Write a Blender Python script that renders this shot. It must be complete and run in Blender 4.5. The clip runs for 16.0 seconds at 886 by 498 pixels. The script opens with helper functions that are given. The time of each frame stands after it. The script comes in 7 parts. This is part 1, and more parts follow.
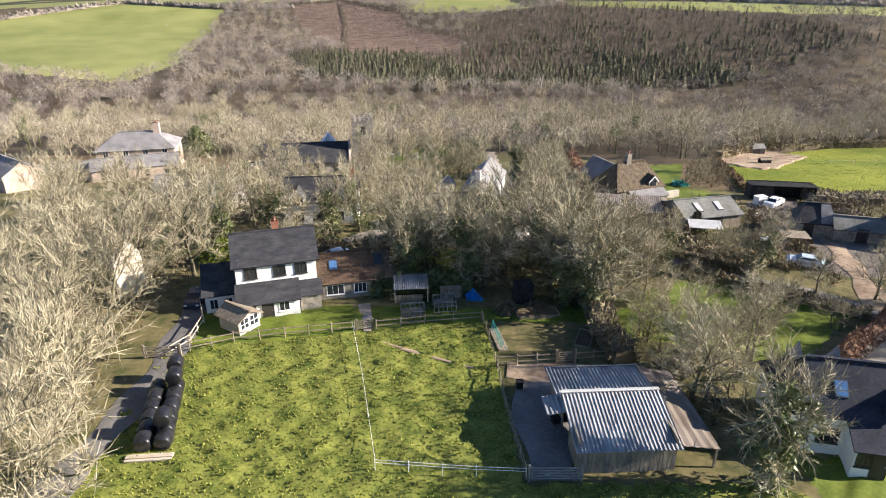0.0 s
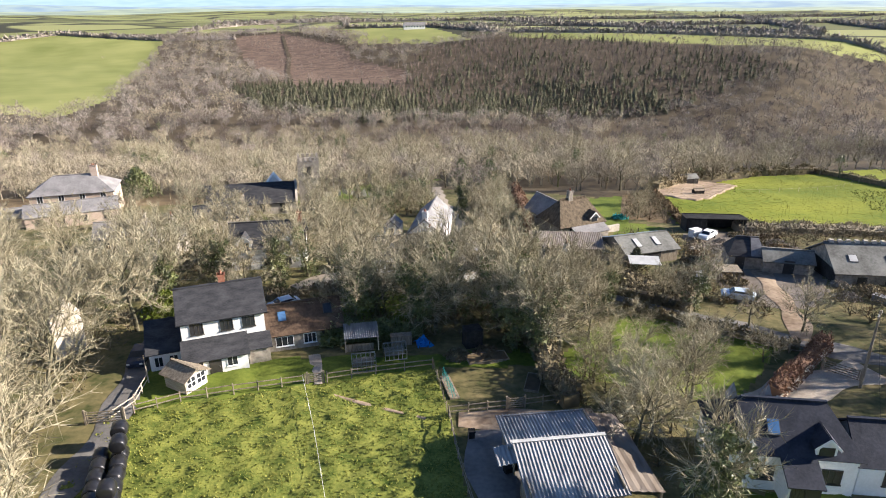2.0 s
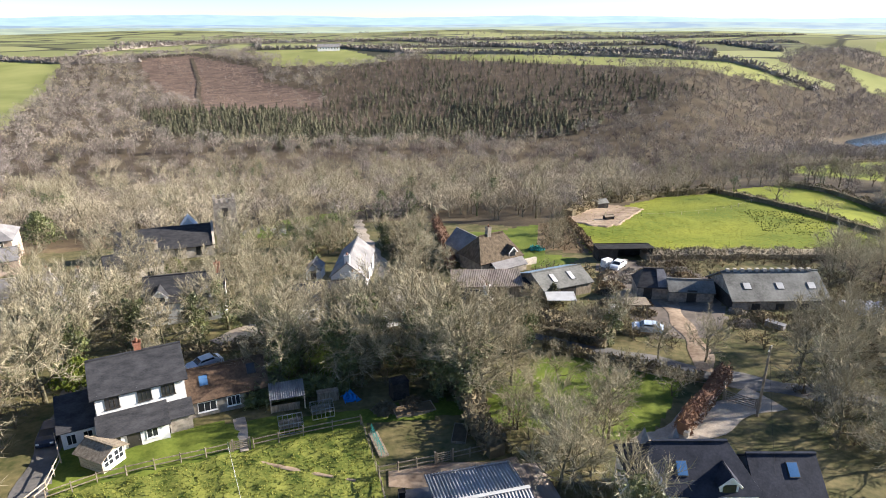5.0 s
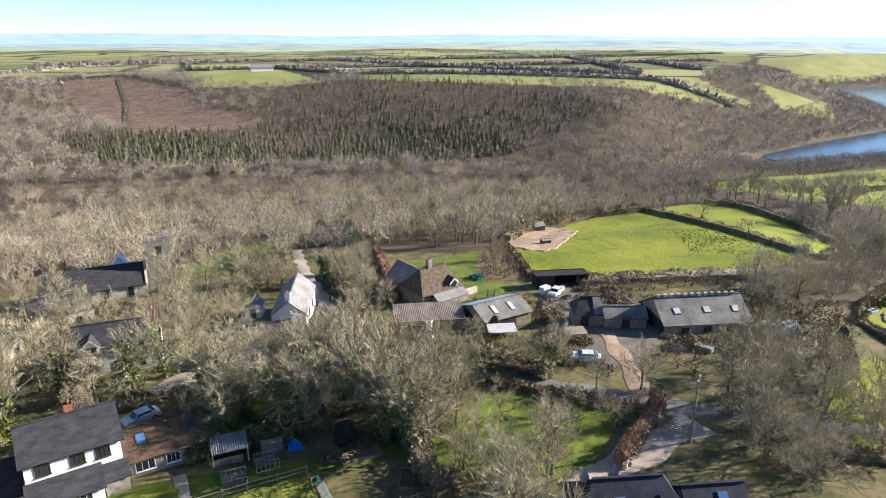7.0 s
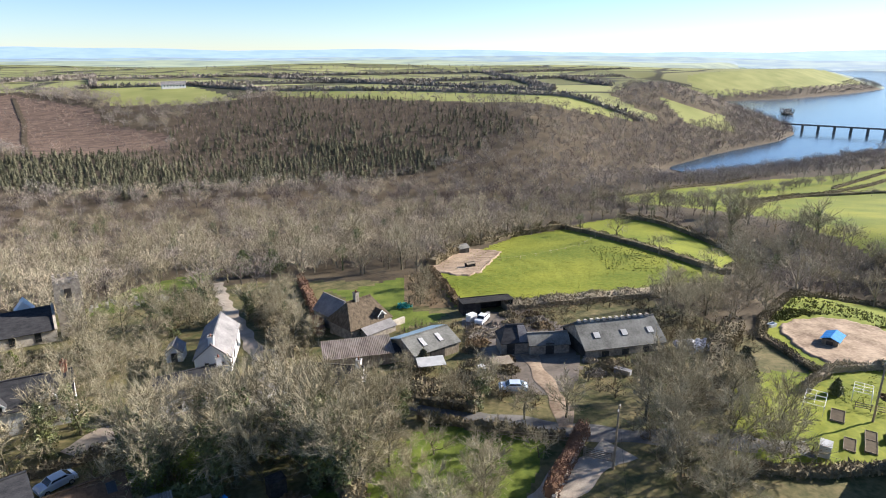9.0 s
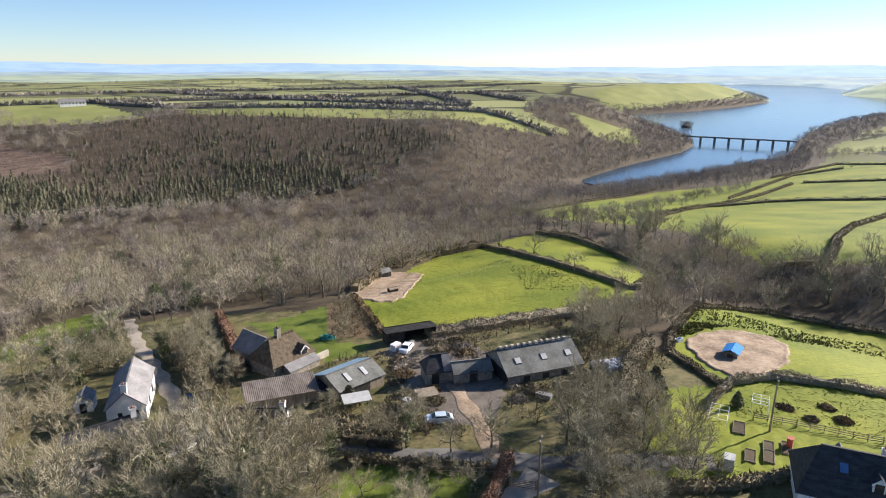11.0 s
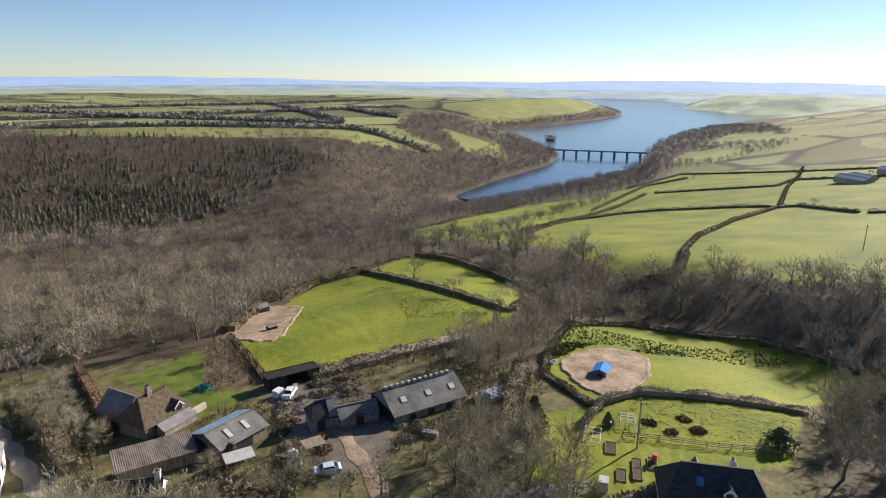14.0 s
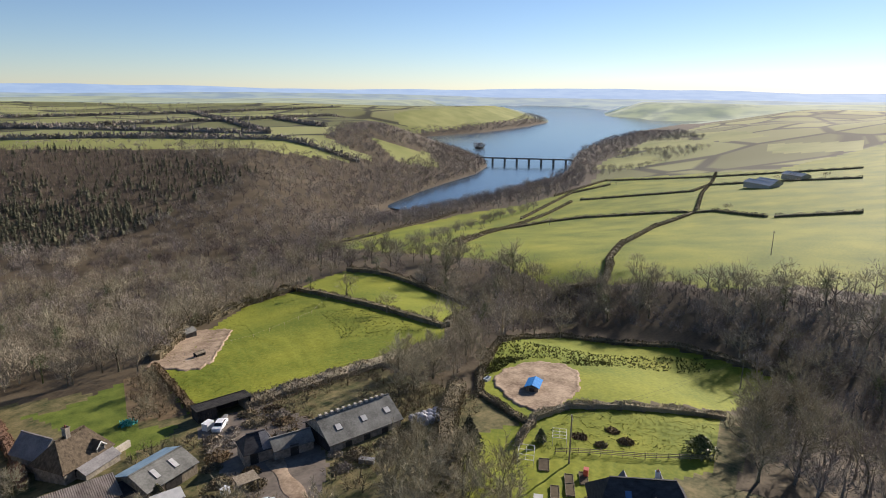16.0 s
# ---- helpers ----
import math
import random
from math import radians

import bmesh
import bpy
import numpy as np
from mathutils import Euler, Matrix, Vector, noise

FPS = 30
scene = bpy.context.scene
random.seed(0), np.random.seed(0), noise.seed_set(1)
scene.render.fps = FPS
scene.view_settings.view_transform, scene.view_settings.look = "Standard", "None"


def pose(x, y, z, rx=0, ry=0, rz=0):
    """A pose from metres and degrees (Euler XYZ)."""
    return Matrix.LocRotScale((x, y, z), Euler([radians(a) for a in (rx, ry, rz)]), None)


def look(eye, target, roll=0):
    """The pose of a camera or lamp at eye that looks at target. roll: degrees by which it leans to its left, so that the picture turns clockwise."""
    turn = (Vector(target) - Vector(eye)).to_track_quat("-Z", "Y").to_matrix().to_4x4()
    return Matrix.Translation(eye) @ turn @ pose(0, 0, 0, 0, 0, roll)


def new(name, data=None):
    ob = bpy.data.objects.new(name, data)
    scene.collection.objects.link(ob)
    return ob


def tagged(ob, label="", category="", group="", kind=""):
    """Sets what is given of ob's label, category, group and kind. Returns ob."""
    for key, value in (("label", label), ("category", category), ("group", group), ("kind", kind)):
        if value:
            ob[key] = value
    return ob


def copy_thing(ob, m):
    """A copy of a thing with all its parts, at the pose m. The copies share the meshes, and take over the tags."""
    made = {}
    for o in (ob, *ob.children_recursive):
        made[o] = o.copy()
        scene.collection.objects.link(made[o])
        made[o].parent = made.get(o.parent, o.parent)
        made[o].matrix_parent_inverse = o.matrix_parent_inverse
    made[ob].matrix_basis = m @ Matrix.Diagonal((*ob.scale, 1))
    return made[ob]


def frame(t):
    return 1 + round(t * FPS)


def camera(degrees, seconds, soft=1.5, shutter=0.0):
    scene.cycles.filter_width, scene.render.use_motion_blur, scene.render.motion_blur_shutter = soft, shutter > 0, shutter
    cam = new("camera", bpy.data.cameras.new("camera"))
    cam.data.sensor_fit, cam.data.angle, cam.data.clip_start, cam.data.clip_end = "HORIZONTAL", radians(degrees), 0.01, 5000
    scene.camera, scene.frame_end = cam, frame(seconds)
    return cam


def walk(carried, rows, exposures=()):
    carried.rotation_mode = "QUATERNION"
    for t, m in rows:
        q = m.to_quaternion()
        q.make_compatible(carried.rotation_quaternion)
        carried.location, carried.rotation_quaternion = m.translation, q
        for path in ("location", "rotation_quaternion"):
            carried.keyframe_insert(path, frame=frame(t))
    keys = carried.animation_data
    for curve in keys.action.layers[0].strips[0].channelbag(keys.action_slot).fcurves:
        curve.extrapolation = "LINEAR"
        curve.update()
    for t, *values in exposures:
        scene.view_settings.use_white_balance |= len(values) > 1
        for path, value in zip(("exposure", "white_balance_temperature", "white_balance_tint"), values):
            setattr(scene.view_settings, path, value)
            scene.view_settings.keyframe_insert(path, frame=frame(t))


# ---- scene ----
cam = camera(69.85, 16.0, soft=1.0)
# seconds, x, y, z, then the turns about x, y and z in degrees
PATH = [
    (0.000, -0.001, -0.001, 31.000, 66.263, 0.399, 0.000),
    (0.500, -0.024, 0.023, 31.601, 66.865, 0.339, -1.199),
    (1.000, -0.011, 0.040, 32.187, 67.492, 0.293, -2.427),
    (1.500, 0.062, 0.026, 32.752, 68.062, 0.245, -3.626),
    (2.000, 0.158, 0.007, 33.372, 68.602, 0.213, -4.836),
    (2.500, 0.231, 0.006, 34.011, 69.007, 0.184, -6.084),
    (3.000, 0.275, 0.042, 34.671, 69.160, 0.141, -7.323),
    (3.500, 0.321, 0.099, 35.394, 69.242, 0.057, -8.523),
    (6.000, 0.404, 0.072, 38.890, 70.838, 0.030, -14.804),
    (6.500, 0.439, 0.118, 39.674, 71.181, -0.005, -16.265),
    (7.000, 0.444, 0.117, 40.464, 71.553, -0.012, -17.728),
    (7.500, 0.403, 0.160, 41.385, 71.817, -0.055, -19.262),
    (8.000, 0.356, 0.155, 42.293, 72.120, -0.072, -20.982),
    (8.500, 0.330, 0.131, 43.178, 72.416, -0.149, -22.885),
    (9.000, 0.338, 0.102, 43.995, 72.718, -0.159, -24.749),
    (11.500, 0.375, -0.123, 48.181, 74.192, -0.315, -33.922),
    (12.000, 0.376, -0.010, 49.005, 74.446, -0.356, -35.824),
    (12.500, 0.427, 0.126, 49.864, 74.598, -0.472, -37.644),
    (13.000, 0.483, 0.140, 50.620, 74.780, -0.474, -39.500),
    (13.500, 0.538, 0.132, 51.342, 74.945, -0.510, -41.340),
    (14.000, 0.536, 0.136, 52.061, 75.127, -0.558, -43.208),
    (14.500, 0.534, 0.166, 52.813, 75.325, -0.574, -45.064),
    (15.000, 0.571, 0.167, 53.564, 75.485, -0.549, -46.658),
    (15.500, 0.640, 0.140, 54.286, 75.643, -0.576, -48.064),
    (16.000, 0.732, 0.062, 55.000, 75.794, -0.592, -49.472),
]
walk(cam, [(t, pose(*p)) for t, *p in PATH], [(0.0, 1.66, 6250, 15), (6.0, 1.66, 6100, 14), (9.0, 1.5, 6050, 14), (12.5, 1.2, 6200, 15), (16.0, 0.86, 6350, 16)])

# ---- light ----
SUN_AZIMUTH, SUN_HEIGHT = 92.0, 23.0  # degrees clockwise from +y, degrees above the horizon
world = bpy.data.worlds.new("sky")
scene.world = world
world.use_nodes = True
wn = world.node_tree
sky = wn.nodes.new("ShaderNodeTexSky")
sky.sky_type = "NISHITA"
sky.sun_disc = False
sky.sun_elevation, sky.sun_rotation = radians(SUN_HEIGHT), radians(SUN_AZIMUTH)
sky.air_density, sky.dust_density, sky.ozone_density = 0.9, 0.08, 3.5
sky.altitude = 900
wn.links.new(sky.outputs[0], wn.nodes["Background"].inputs[0])
wn.nodes["Background"].inputs[1].default_value = 0.059
sun = new("sun", bpy.data.lights.new("sun", "SUN"))
sun.data.energy, sun.data.angle, sun.data.color = 5.0, radians(0.6), (1.0, 0.90, 0.75)
az, el = radians(SUN_AZIMUTH), radians(SUN_HEIGHT)
SUNWARD = Vector((math.sin(az) * math.cos(el), math.cos(az) * math.cos(el), math.sin(el)))
sun.matrix_world = look(SUNWARD * 100, (0, 0, 0))

# ---- materials ----


def rgb(*c):
    return (*c, 1.0)


def material(name, dark, light, scale=3.0, rough=0.85, metal=0.0, bump=0.2, fine=20.0, by_island=0.0, by_object=0.0, stretch=(1, 1, 1), glass=False):
    """Two scales of noise between two colours, with relief."""
    m = bpy.data.materials.new(name)
    m.use_nodes = True
    nt = m.node_tree
    b = nt.nodes["Principled BSDF"]
    b.inputs["Roughness"].default_value, b.inputs["Metallic"].default_value = rough, metal
    b.inputs["Specular IOR Level"].default_value = 0.5 if rough < 0.6 else 0.12
    co = nt.nodes.new("ShaderNodeNewGeometry")
    mp = nt.nodes.new("ShaderNodeMapping")
    mp.inputs["Scale"].default_value = stretch
    nt.links.new(co.outputs["Position"], mp.inputs[0])
    n1, n2 = nt.nodes.new("ShaderNodeTexNoise"), nt.nodes.new("ShaderNodeTexNoise")
    for n, s, det in ((n1, 1 / scale, 4), (n2, fine, 3)):
        n.inputs["Scale"].default_value, n.inputs["Detail"].default_value = s, det
        nt.links.new(mp.outputs[0], n.inputs["Vector"])
    add = nt.nodes.new("ShaderNodeMath")
    add.operation = "MULTIPLY_ADD"
    nt.links.new(n2.outputs["Fac"], add.inputs[0])
    add.inputs[1].default_value = 0.6
    nt.links.new(n1.outputs["Fac"], add.inputs[2])
    last = add.outputs[0]
    for amount, socket in ((by_island, co.outputs["Random Per Island"]), (by_object, nt.nodes.new("ShaderNodeObjectInfo").outputs["Random"])):
        if amount:
            more = nt.nodes.new("ShaderNodeMath")
            more.operation = "MULTIPLY_ADD"
            nt.links.new(socket, more.inputs[0])
            more.inputs[1].default_value = amount
            nt.links.new(last, more.inputs[2])
            last = more.outputs[0]
    extra = (by_island + by_object) / 2
    ramp = nt.nodes.new("ShaderNodeMapRange")
    ramp.inputs[1].default_value, ramp.inputs[2].default_value = 0.55 + extra - 0.5 * extra, 1.05 + 1.5 * extra
    nt.links.new(last, ramp.inputs[0])
    mix = nt.nodes.new("ShaderNodeMix")
    mix.data_type = "RGBA"
    mix.inputs[6].default_value, mix.inputs[7].default_value = rgb(*dark), rgb(*light)
    nt.links.new(ramp.outputs[0], mix.inputs[0])
    nt.links.new(mix.outputs[2], b.inputs["Base Color"])
    if bump:
        bp = nt.nodes.new("ShaderNodeBump")
        bp.inputs["Strength"].default_value, bp.inputs["Distance"].default_value = bump, 0.05
        nt.links.new(add.outputs[0], bp.inputs["Height"])
        nt.links.new(bp.outputs[0], b.inputs["Normal"])
    return m


MAT = dict(
    paddock=material("paddock_grass", (0.045, 0.072, 0.012), (0.24, 0.25, 0.055), 1.6, bump=1.0, fine=4.5),
    lawn=material("lawn_grass", (0.055, 0.085, 0.012), (0.15, 0.18, 0.03), 4.0, bump=0.5, fine=3.0),
    pasture=material("pasture_grass", (0.085, 0.12, 0.01), (0.235, 0.245, 0.028), 22.0, bump=0.5, fine=1.3),
    # Pasture paled and greyed: distance haze put into the base colour
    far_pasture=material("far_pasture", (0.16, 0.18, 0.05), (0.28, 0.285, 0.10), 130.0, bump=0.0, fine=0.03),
    rough=material("rough_grass", (0.045, 0.055, 0.018), (0.19, 0.155, 0.075), 3.0, bump=1.0, fine=1.6),
    woodfloor=material("leaf_litter", (0.05, 0.038, 0.024), (0.12, 0.095, 0.06), 12.0, bump=0.4, fine=1.5),
    clearing=material("felled_slope", (0.075, 0.052, 0.04), (0.205, 0.145, 0.105), 14.0, bump=0.6, fine=0.4, stretch=(1, 2.5, 1)),
    scrub=material("dead_bracken", (0.10, 0.07, 0.04), (0.22, 0.16, 0.09), 8.0, bump=0.6, fine=1.2),
    dirt=material("trodden_earth", (0.15, 0.105, 0.07), (0.40, 0.31, 0.22), 3.5, bump=0.6, fine=1.8),
    mud=material("muddy_yard", (0.10, 0.085, 0.07), (0.20, 0.17, 0.14), 3.0, rough=0.6, fine=1.6),
    tarmac=material("worn_tarmac", (0.10, 0.095, 0.09), (0.19, 0.18, 0.165), 4.0, rough=0.8, fine=3.0),
    concrete=material("yard_concrete", (0.12, 0.115, 0.11), (0.24, 0.22, 0.20), 2.5, fine=2.5),
    gravel=material("pale_gravel", (0.24, 0.20, 0.16), (0.42, 0.37, 0.30), 3.0, fine=6.0),
    slate=material("dark_slate", (0.024, 0.025, 0.028), (0.062, 0.062, 0.066), 1.2, rough=0.62, bump=0.4, fine=5.0, stretch=(1, 1, 4)),
    blue_slate=material("blue_slate", (0.014, 0.017, 0.026), (0.036, 0.04, 0.055), 1.2, rough=0.6, bump=0.4, fine=5.0),
    pale_slate=material("pale_weathered_slate", (0.14, 0.135, 0.135), (0.27, 0.26, 0.255), 2.0, rough=0.7, fine=4.0),
    brown_tile=material("brown_tiles", (0.055, 0.037, 0.025), (0.13, 0.088, 0.06), 1.0, bump=0.5, fine=4.0),
    render_white=material("white_render", (0.66, 0.65, 0.62), (0.82, 0.81, 0.79), 2.5, fine=6.0, bump=0.1),
    stone=material("rubble_stone", (0.16, 0.14, 0.115), (0.38, 0.34, 0.28), 0.7, fine=3.0, bump=0.6),
    pale_stone=material("pale_stone", (0.34, 0.30, 0.25), (0.56, 0.51, 0.43), 1.0, fine=3.0, bump=0.4),
    pink_stone=material("pinkish_render", (0.36, 0.27, 0.21), (0.52, 0.42, 0.34), 2.0, fine=3.0),
    thatch=material("old_thatch", (0.055, 0.042, 0.028), (0.16, 0.125, 0.085), 1.2, bump=0.8, fine=5.0, stretch=(3, 3, 0.6)),
    tin=material("weathered_corrugated_iron", (0.13, 0.13, 0.13), (0.31, 0.31, 0.305), 1.4, rough=0.55, metal=0.1, fine=2.0, stretch=(1, 0.35, 1)),
    rust=material("rusty_sheet", (0.12, 0.095, 0.075), (0.27, 0.235, 0.20), 1.6, rough=0.85, fine=2.0, stretch=(1, 0.3, 1)),
    asbestos=material("grey_fibre_cement", (0.10, 0.10, 0.09), (0.23, 0.23, 0.21), 2.5, fine=3.0),
    timber=material("weathered_timber", (0.14, 0.115, 0.085), (0.32, 0.27, 0.20), 0.8, fine=5.0, stretch=(3, 3, 0.5)),
    pale_timber=material("pale_shed_boards", (0.36, 0.30, 0.22), (0.54, 0.47, 0.37), 0.8, fine=5.0, stretch=(0.5, 0.5, 4)),
    black_timber=material("tarred_boards", (0.018, 0.018, 0.018), (0.06, 0.055, 0.05), 0.9, fine=5.0),
    frame_dark=material("dark_window_frame", (0.02, 0.018, 0.016), (0.05, 0.045, 0.04), 1.0, rough=0.5),
    frame_white=material("white_painted_frame", (0.70, 0.70, 0.69), (0.82, 0.82, 0.81), 1.0, rough=0.5, bump=0.05),
    pane=material("window_glass", (0.018, 0.020, 0.024), (0.035, 0.04, 0.046), 1.0, rough=0.06, bump=0.0),
    skylight=material("translucent_rooflight", (0.36, 0.36, 0.35), (0.52, 0.52, 0.50), 1.0, rough=0.35, bump=0.0),
    # Glass with the sky's blue reflection put into its base colour
    sky_tinted_pane=material("sky_lit_rooflight", (0.05, 0.12, 0.24), (0.09, 0.18, 0.34), 1.0, rough=0.08, bump=0.0),
    brick=material("red_brick", (0.22, 0.09, 0.055), (0.38, 0.18, 0.12), 0.3, fine=6.0),
    wrap=material("black_bale_wrap", (0.008, 0.008, 0.009), (0.025, 0.025, 0.028), 0.6, rough=0.28, fine=5.0, bump=0.3),
    silver_wrap=material("pale_bale_wrap", (0.25, 0.25, 0.27), (0.45, 0.46, 0.48), 0.5, rough=0.35),
    blue_sheet=material("blue_tarpaulin", (0.015, 0.14, 0.42), (0.03, 0.25, 0.62), 0.8, rough=0.75, fine=4.0),
    teal_sheet=material("teal_tarpaulin", (0.02, 0.22, 0.20), (0.05, 0.36, 0.32), 0.5, rough=0.5),
    blue_tin=material("blue_painted_sheet", (0.12, 0.20, 0.27), (0.25, 0.36, 0.44), 1.2, rough=0.5, fine=2.0),
    trunk=material("grey_bark", (0.065, 0.058, 0.036), (0.21, 0.19, 0.12), 0.6, fine=5.0, by_object=0.25),
    twig=material("bare_twigs", (0.155, 0.135, 0.085), (0.47, 0.42, 0.29), 4.0, fine=1.0, bump=0.0, by_island=0.35, by_object=0.35),
    # Wood and spruce colours are lifted and greyed in place of distance haze
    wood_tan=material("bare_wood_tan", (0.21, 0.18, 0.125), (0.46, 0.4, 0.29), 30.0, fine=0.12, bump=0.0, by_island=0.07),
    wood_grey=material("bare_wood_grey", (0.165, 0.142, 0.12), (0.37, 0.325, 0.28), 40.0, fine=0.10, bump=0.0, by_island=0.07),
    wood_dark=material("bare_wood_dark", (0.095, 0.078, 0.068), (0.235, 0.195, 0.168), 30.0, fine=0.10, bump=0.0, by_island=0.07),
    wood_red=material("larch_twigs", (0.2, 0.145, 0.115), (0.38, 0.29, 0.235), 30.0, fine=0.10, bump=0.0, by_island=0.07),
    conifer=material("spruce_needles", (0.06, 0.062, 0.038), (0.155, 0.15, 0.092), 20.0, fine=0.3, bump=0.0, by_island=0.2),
    ivy=material("ivy_leaves", (0.05, 0.068, 0.022), (0.175, 0.19, 0.065), 2.0, rough=0.5, fine=2.0, bump=0.0, by_island=0.4),
    hedge=material("winter_hedge", (0.10, 0.085, 0.052), (0.25, 0.21, 0.13), 4.0, fine=1.0, bump=0.0, by_island=0.35),
    beech=material("russet_beech_leaves", (0.125, 0.075, 0.048), (0.27, 0.165, 0.11), 1.5, fine=2.0, bump=0.0, by_island=0.4),
    tuft=material("grass_tuft", (0.12, 0.14, 0.022), (0.32, 0.32, 0.08), 5.0, fine=1.0, bump=0.0, by_island=0.35),
    rush=material("dark_rushes", (0.05, 0.06, 0.015), (0.14, 0.14, 0.04), 5.0, fine=1.0, bump=0.0, by_island=0.3),
    water=material("lake_water", (0.035, 0.055, 0.075), (0.05, 0.075, 0.10), 200.0, rough=0.16, bump=0.25, fine=0.35),
    paint_pale=material("pale_blue_car_paint", (0.42, 0.50, 0.58), (0.52, 0.60, 0.68), 1.0, rough=0.2, bump=0.0),
    paint_dark=material("dark_blue_car_paint", (0.02, 0.025, 0.04), (0.04, 0.05, 0.08), 1.0, rough=0.2, bump=0.0),
    rubber=material("tyre_rubber", (0.01, 0.01, 0.01), (0.03, 0.03, 0.03), 0.5, rough=0.8),
    plastic=material("white_plastic", (0.55, 0.56, 0.57), (0.75, 0.76, 0.77), 0.5, rough=0.4),
    red=material("red_paint", (0.30, 0.05, 0.03), (0.48, 0.10, 0.06), 0.5, rough=0.5),
    lichen=material("lichened_gravestone", (0.30, 0.29, 0.26), (0.55, 0.53, 0.48), 0.4, fine=8.0),
)


def glass_material():
    m = bpy.data.materials.new("greenhouse_glass")
    m.use_nodes = True
    b = m.node_tree.nodes["Principled BSDF"]
    b.inputs["Base Color"].default_value = rgb(0.8, 0.9, 0.9)
    b.inputs["Roughness"].default_value = 0.05
    b.inputs["Transmission Weight"].default_value = 1.0
    b.inputs["IOR"].default_value = 1.1
    b.inputs["Alpha"].default_value = 0.55
    return m


MAT["glass"] = glass_material()


def patchwork_material():
    """Far farmland: a colour to each field, paled to imitate haze, and dark hedge lines."""
    m = bpy.data.materials.new("far_hazed_farmland")
    m.use_nodes = True
    nt = m.node_tree
    b = nt.nodes["Principled BSDF"]
    b.inputs["Roughness"].default_value, b.inputs["Specular IOR Level"].default_value = 0.9, 0.1
    geo = nt.nodes.new("ShaderNodeNewGeometry")
    mp = nt.nodes.new("ShaderNodeMapping")
    mp.inputs["Scale"].default_value, mp.inputs["Rotation"].default_value = (0.0048, 0.008, 0), (0, 0, 0.5)
    nt.links.new(geo.outputs["Position"], mp.inputs[0])
    cell, edge = nt.nodes.new("ShaderNodeTexVoronoi"), nt.nodes.new("ShaderNodeTexVoronoi")
    edge.feature = "DISTANCE_TO_EDGE"
    ramp = nt.nodes.new("ShaderNodeValToRGB")
    for v, at, c in ((cell, 0, 0), (edge, 0, 0)):
        v.inputs["Scale"].default_value = 1.0
        nt.links.new(mp.outputs[0], v.inputs["Vector"])
    sep = nt.nodes.new("ShaderNodeSeparateColor")
    nt.links.new(cell.outputs["Color"], sep.inputs[0])
    nt.links.new(sep.outputs[0], ramp.inputs[0])
    e = ramp.color_ramp.elements
    e[0].position, e[0].color = 0.0, rgb(0.13, 0.135, 0.06)
    e[1].position, e[1].color = 1.0, rgb(0.22, 0.22, 0.10)
    for pos, c in ((0.22, (0.14, 0.145, 0.06)), (0.26, (0.18, 0.19, 0.075)), (0.6, (0.27, 0.275, 0.115)), (0.85, (0.20, 0.215, 0.085))):
        k = e.new(pos)
        k.color = rgb(*c)
    r = nt.nodes.new("ShaderNodeMapRange")
    r.inputs[1].default_value, r.inputs[2].default_value = 0.03, 0.07
    nt.links.new(edge.outputs[0], r.inputs[0])
    mix = nt.nodes.new("ShaderNodeMix")
    mix.data_type = "RGBA"
    mix.inputs[6].default_value = rgb(0.05, 0.05, 0.032)
    nt.links.new(r.outputs[0], mix.inputs[0])
    nt.links.new(ramp.outputs[0], mix.inputs[7])
    nt.links.new(mix.outputs[2], b.inputs["Base Color"])
    return m


MAT["farmland"] = patchwork_material()


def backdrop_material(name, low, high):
    """Far distance; its haze is painted as glowing pale colour, all that is left."""
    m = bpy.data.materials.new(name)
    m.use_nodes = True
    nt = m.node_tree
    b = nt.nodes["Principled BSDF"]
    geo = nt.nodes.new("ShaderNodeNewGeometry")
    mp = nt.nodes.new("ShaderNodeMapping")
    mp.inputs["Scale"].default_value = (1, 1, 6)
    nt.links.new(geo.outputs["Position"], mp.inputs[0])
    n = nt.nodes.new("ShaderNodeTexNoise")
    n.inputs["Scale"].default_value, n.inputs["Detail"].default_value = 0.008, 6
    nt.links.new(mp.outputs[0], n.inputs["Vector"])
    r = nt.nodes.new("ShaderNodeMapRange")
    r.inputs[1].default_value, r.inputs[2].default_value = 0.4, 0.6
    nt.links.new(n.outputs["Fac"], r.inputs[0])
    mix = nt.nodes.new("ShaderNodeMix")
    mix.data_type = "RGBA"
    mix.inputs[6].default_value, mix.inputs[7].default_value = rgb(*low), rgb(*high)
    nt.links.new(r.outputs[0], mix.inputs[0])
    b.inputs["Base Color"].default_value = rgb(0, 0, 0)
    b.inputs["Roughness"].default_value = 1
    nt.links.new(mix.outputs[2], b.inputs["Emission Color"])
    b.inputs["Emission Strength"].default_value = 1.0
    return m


# ---- mesh helpers ----


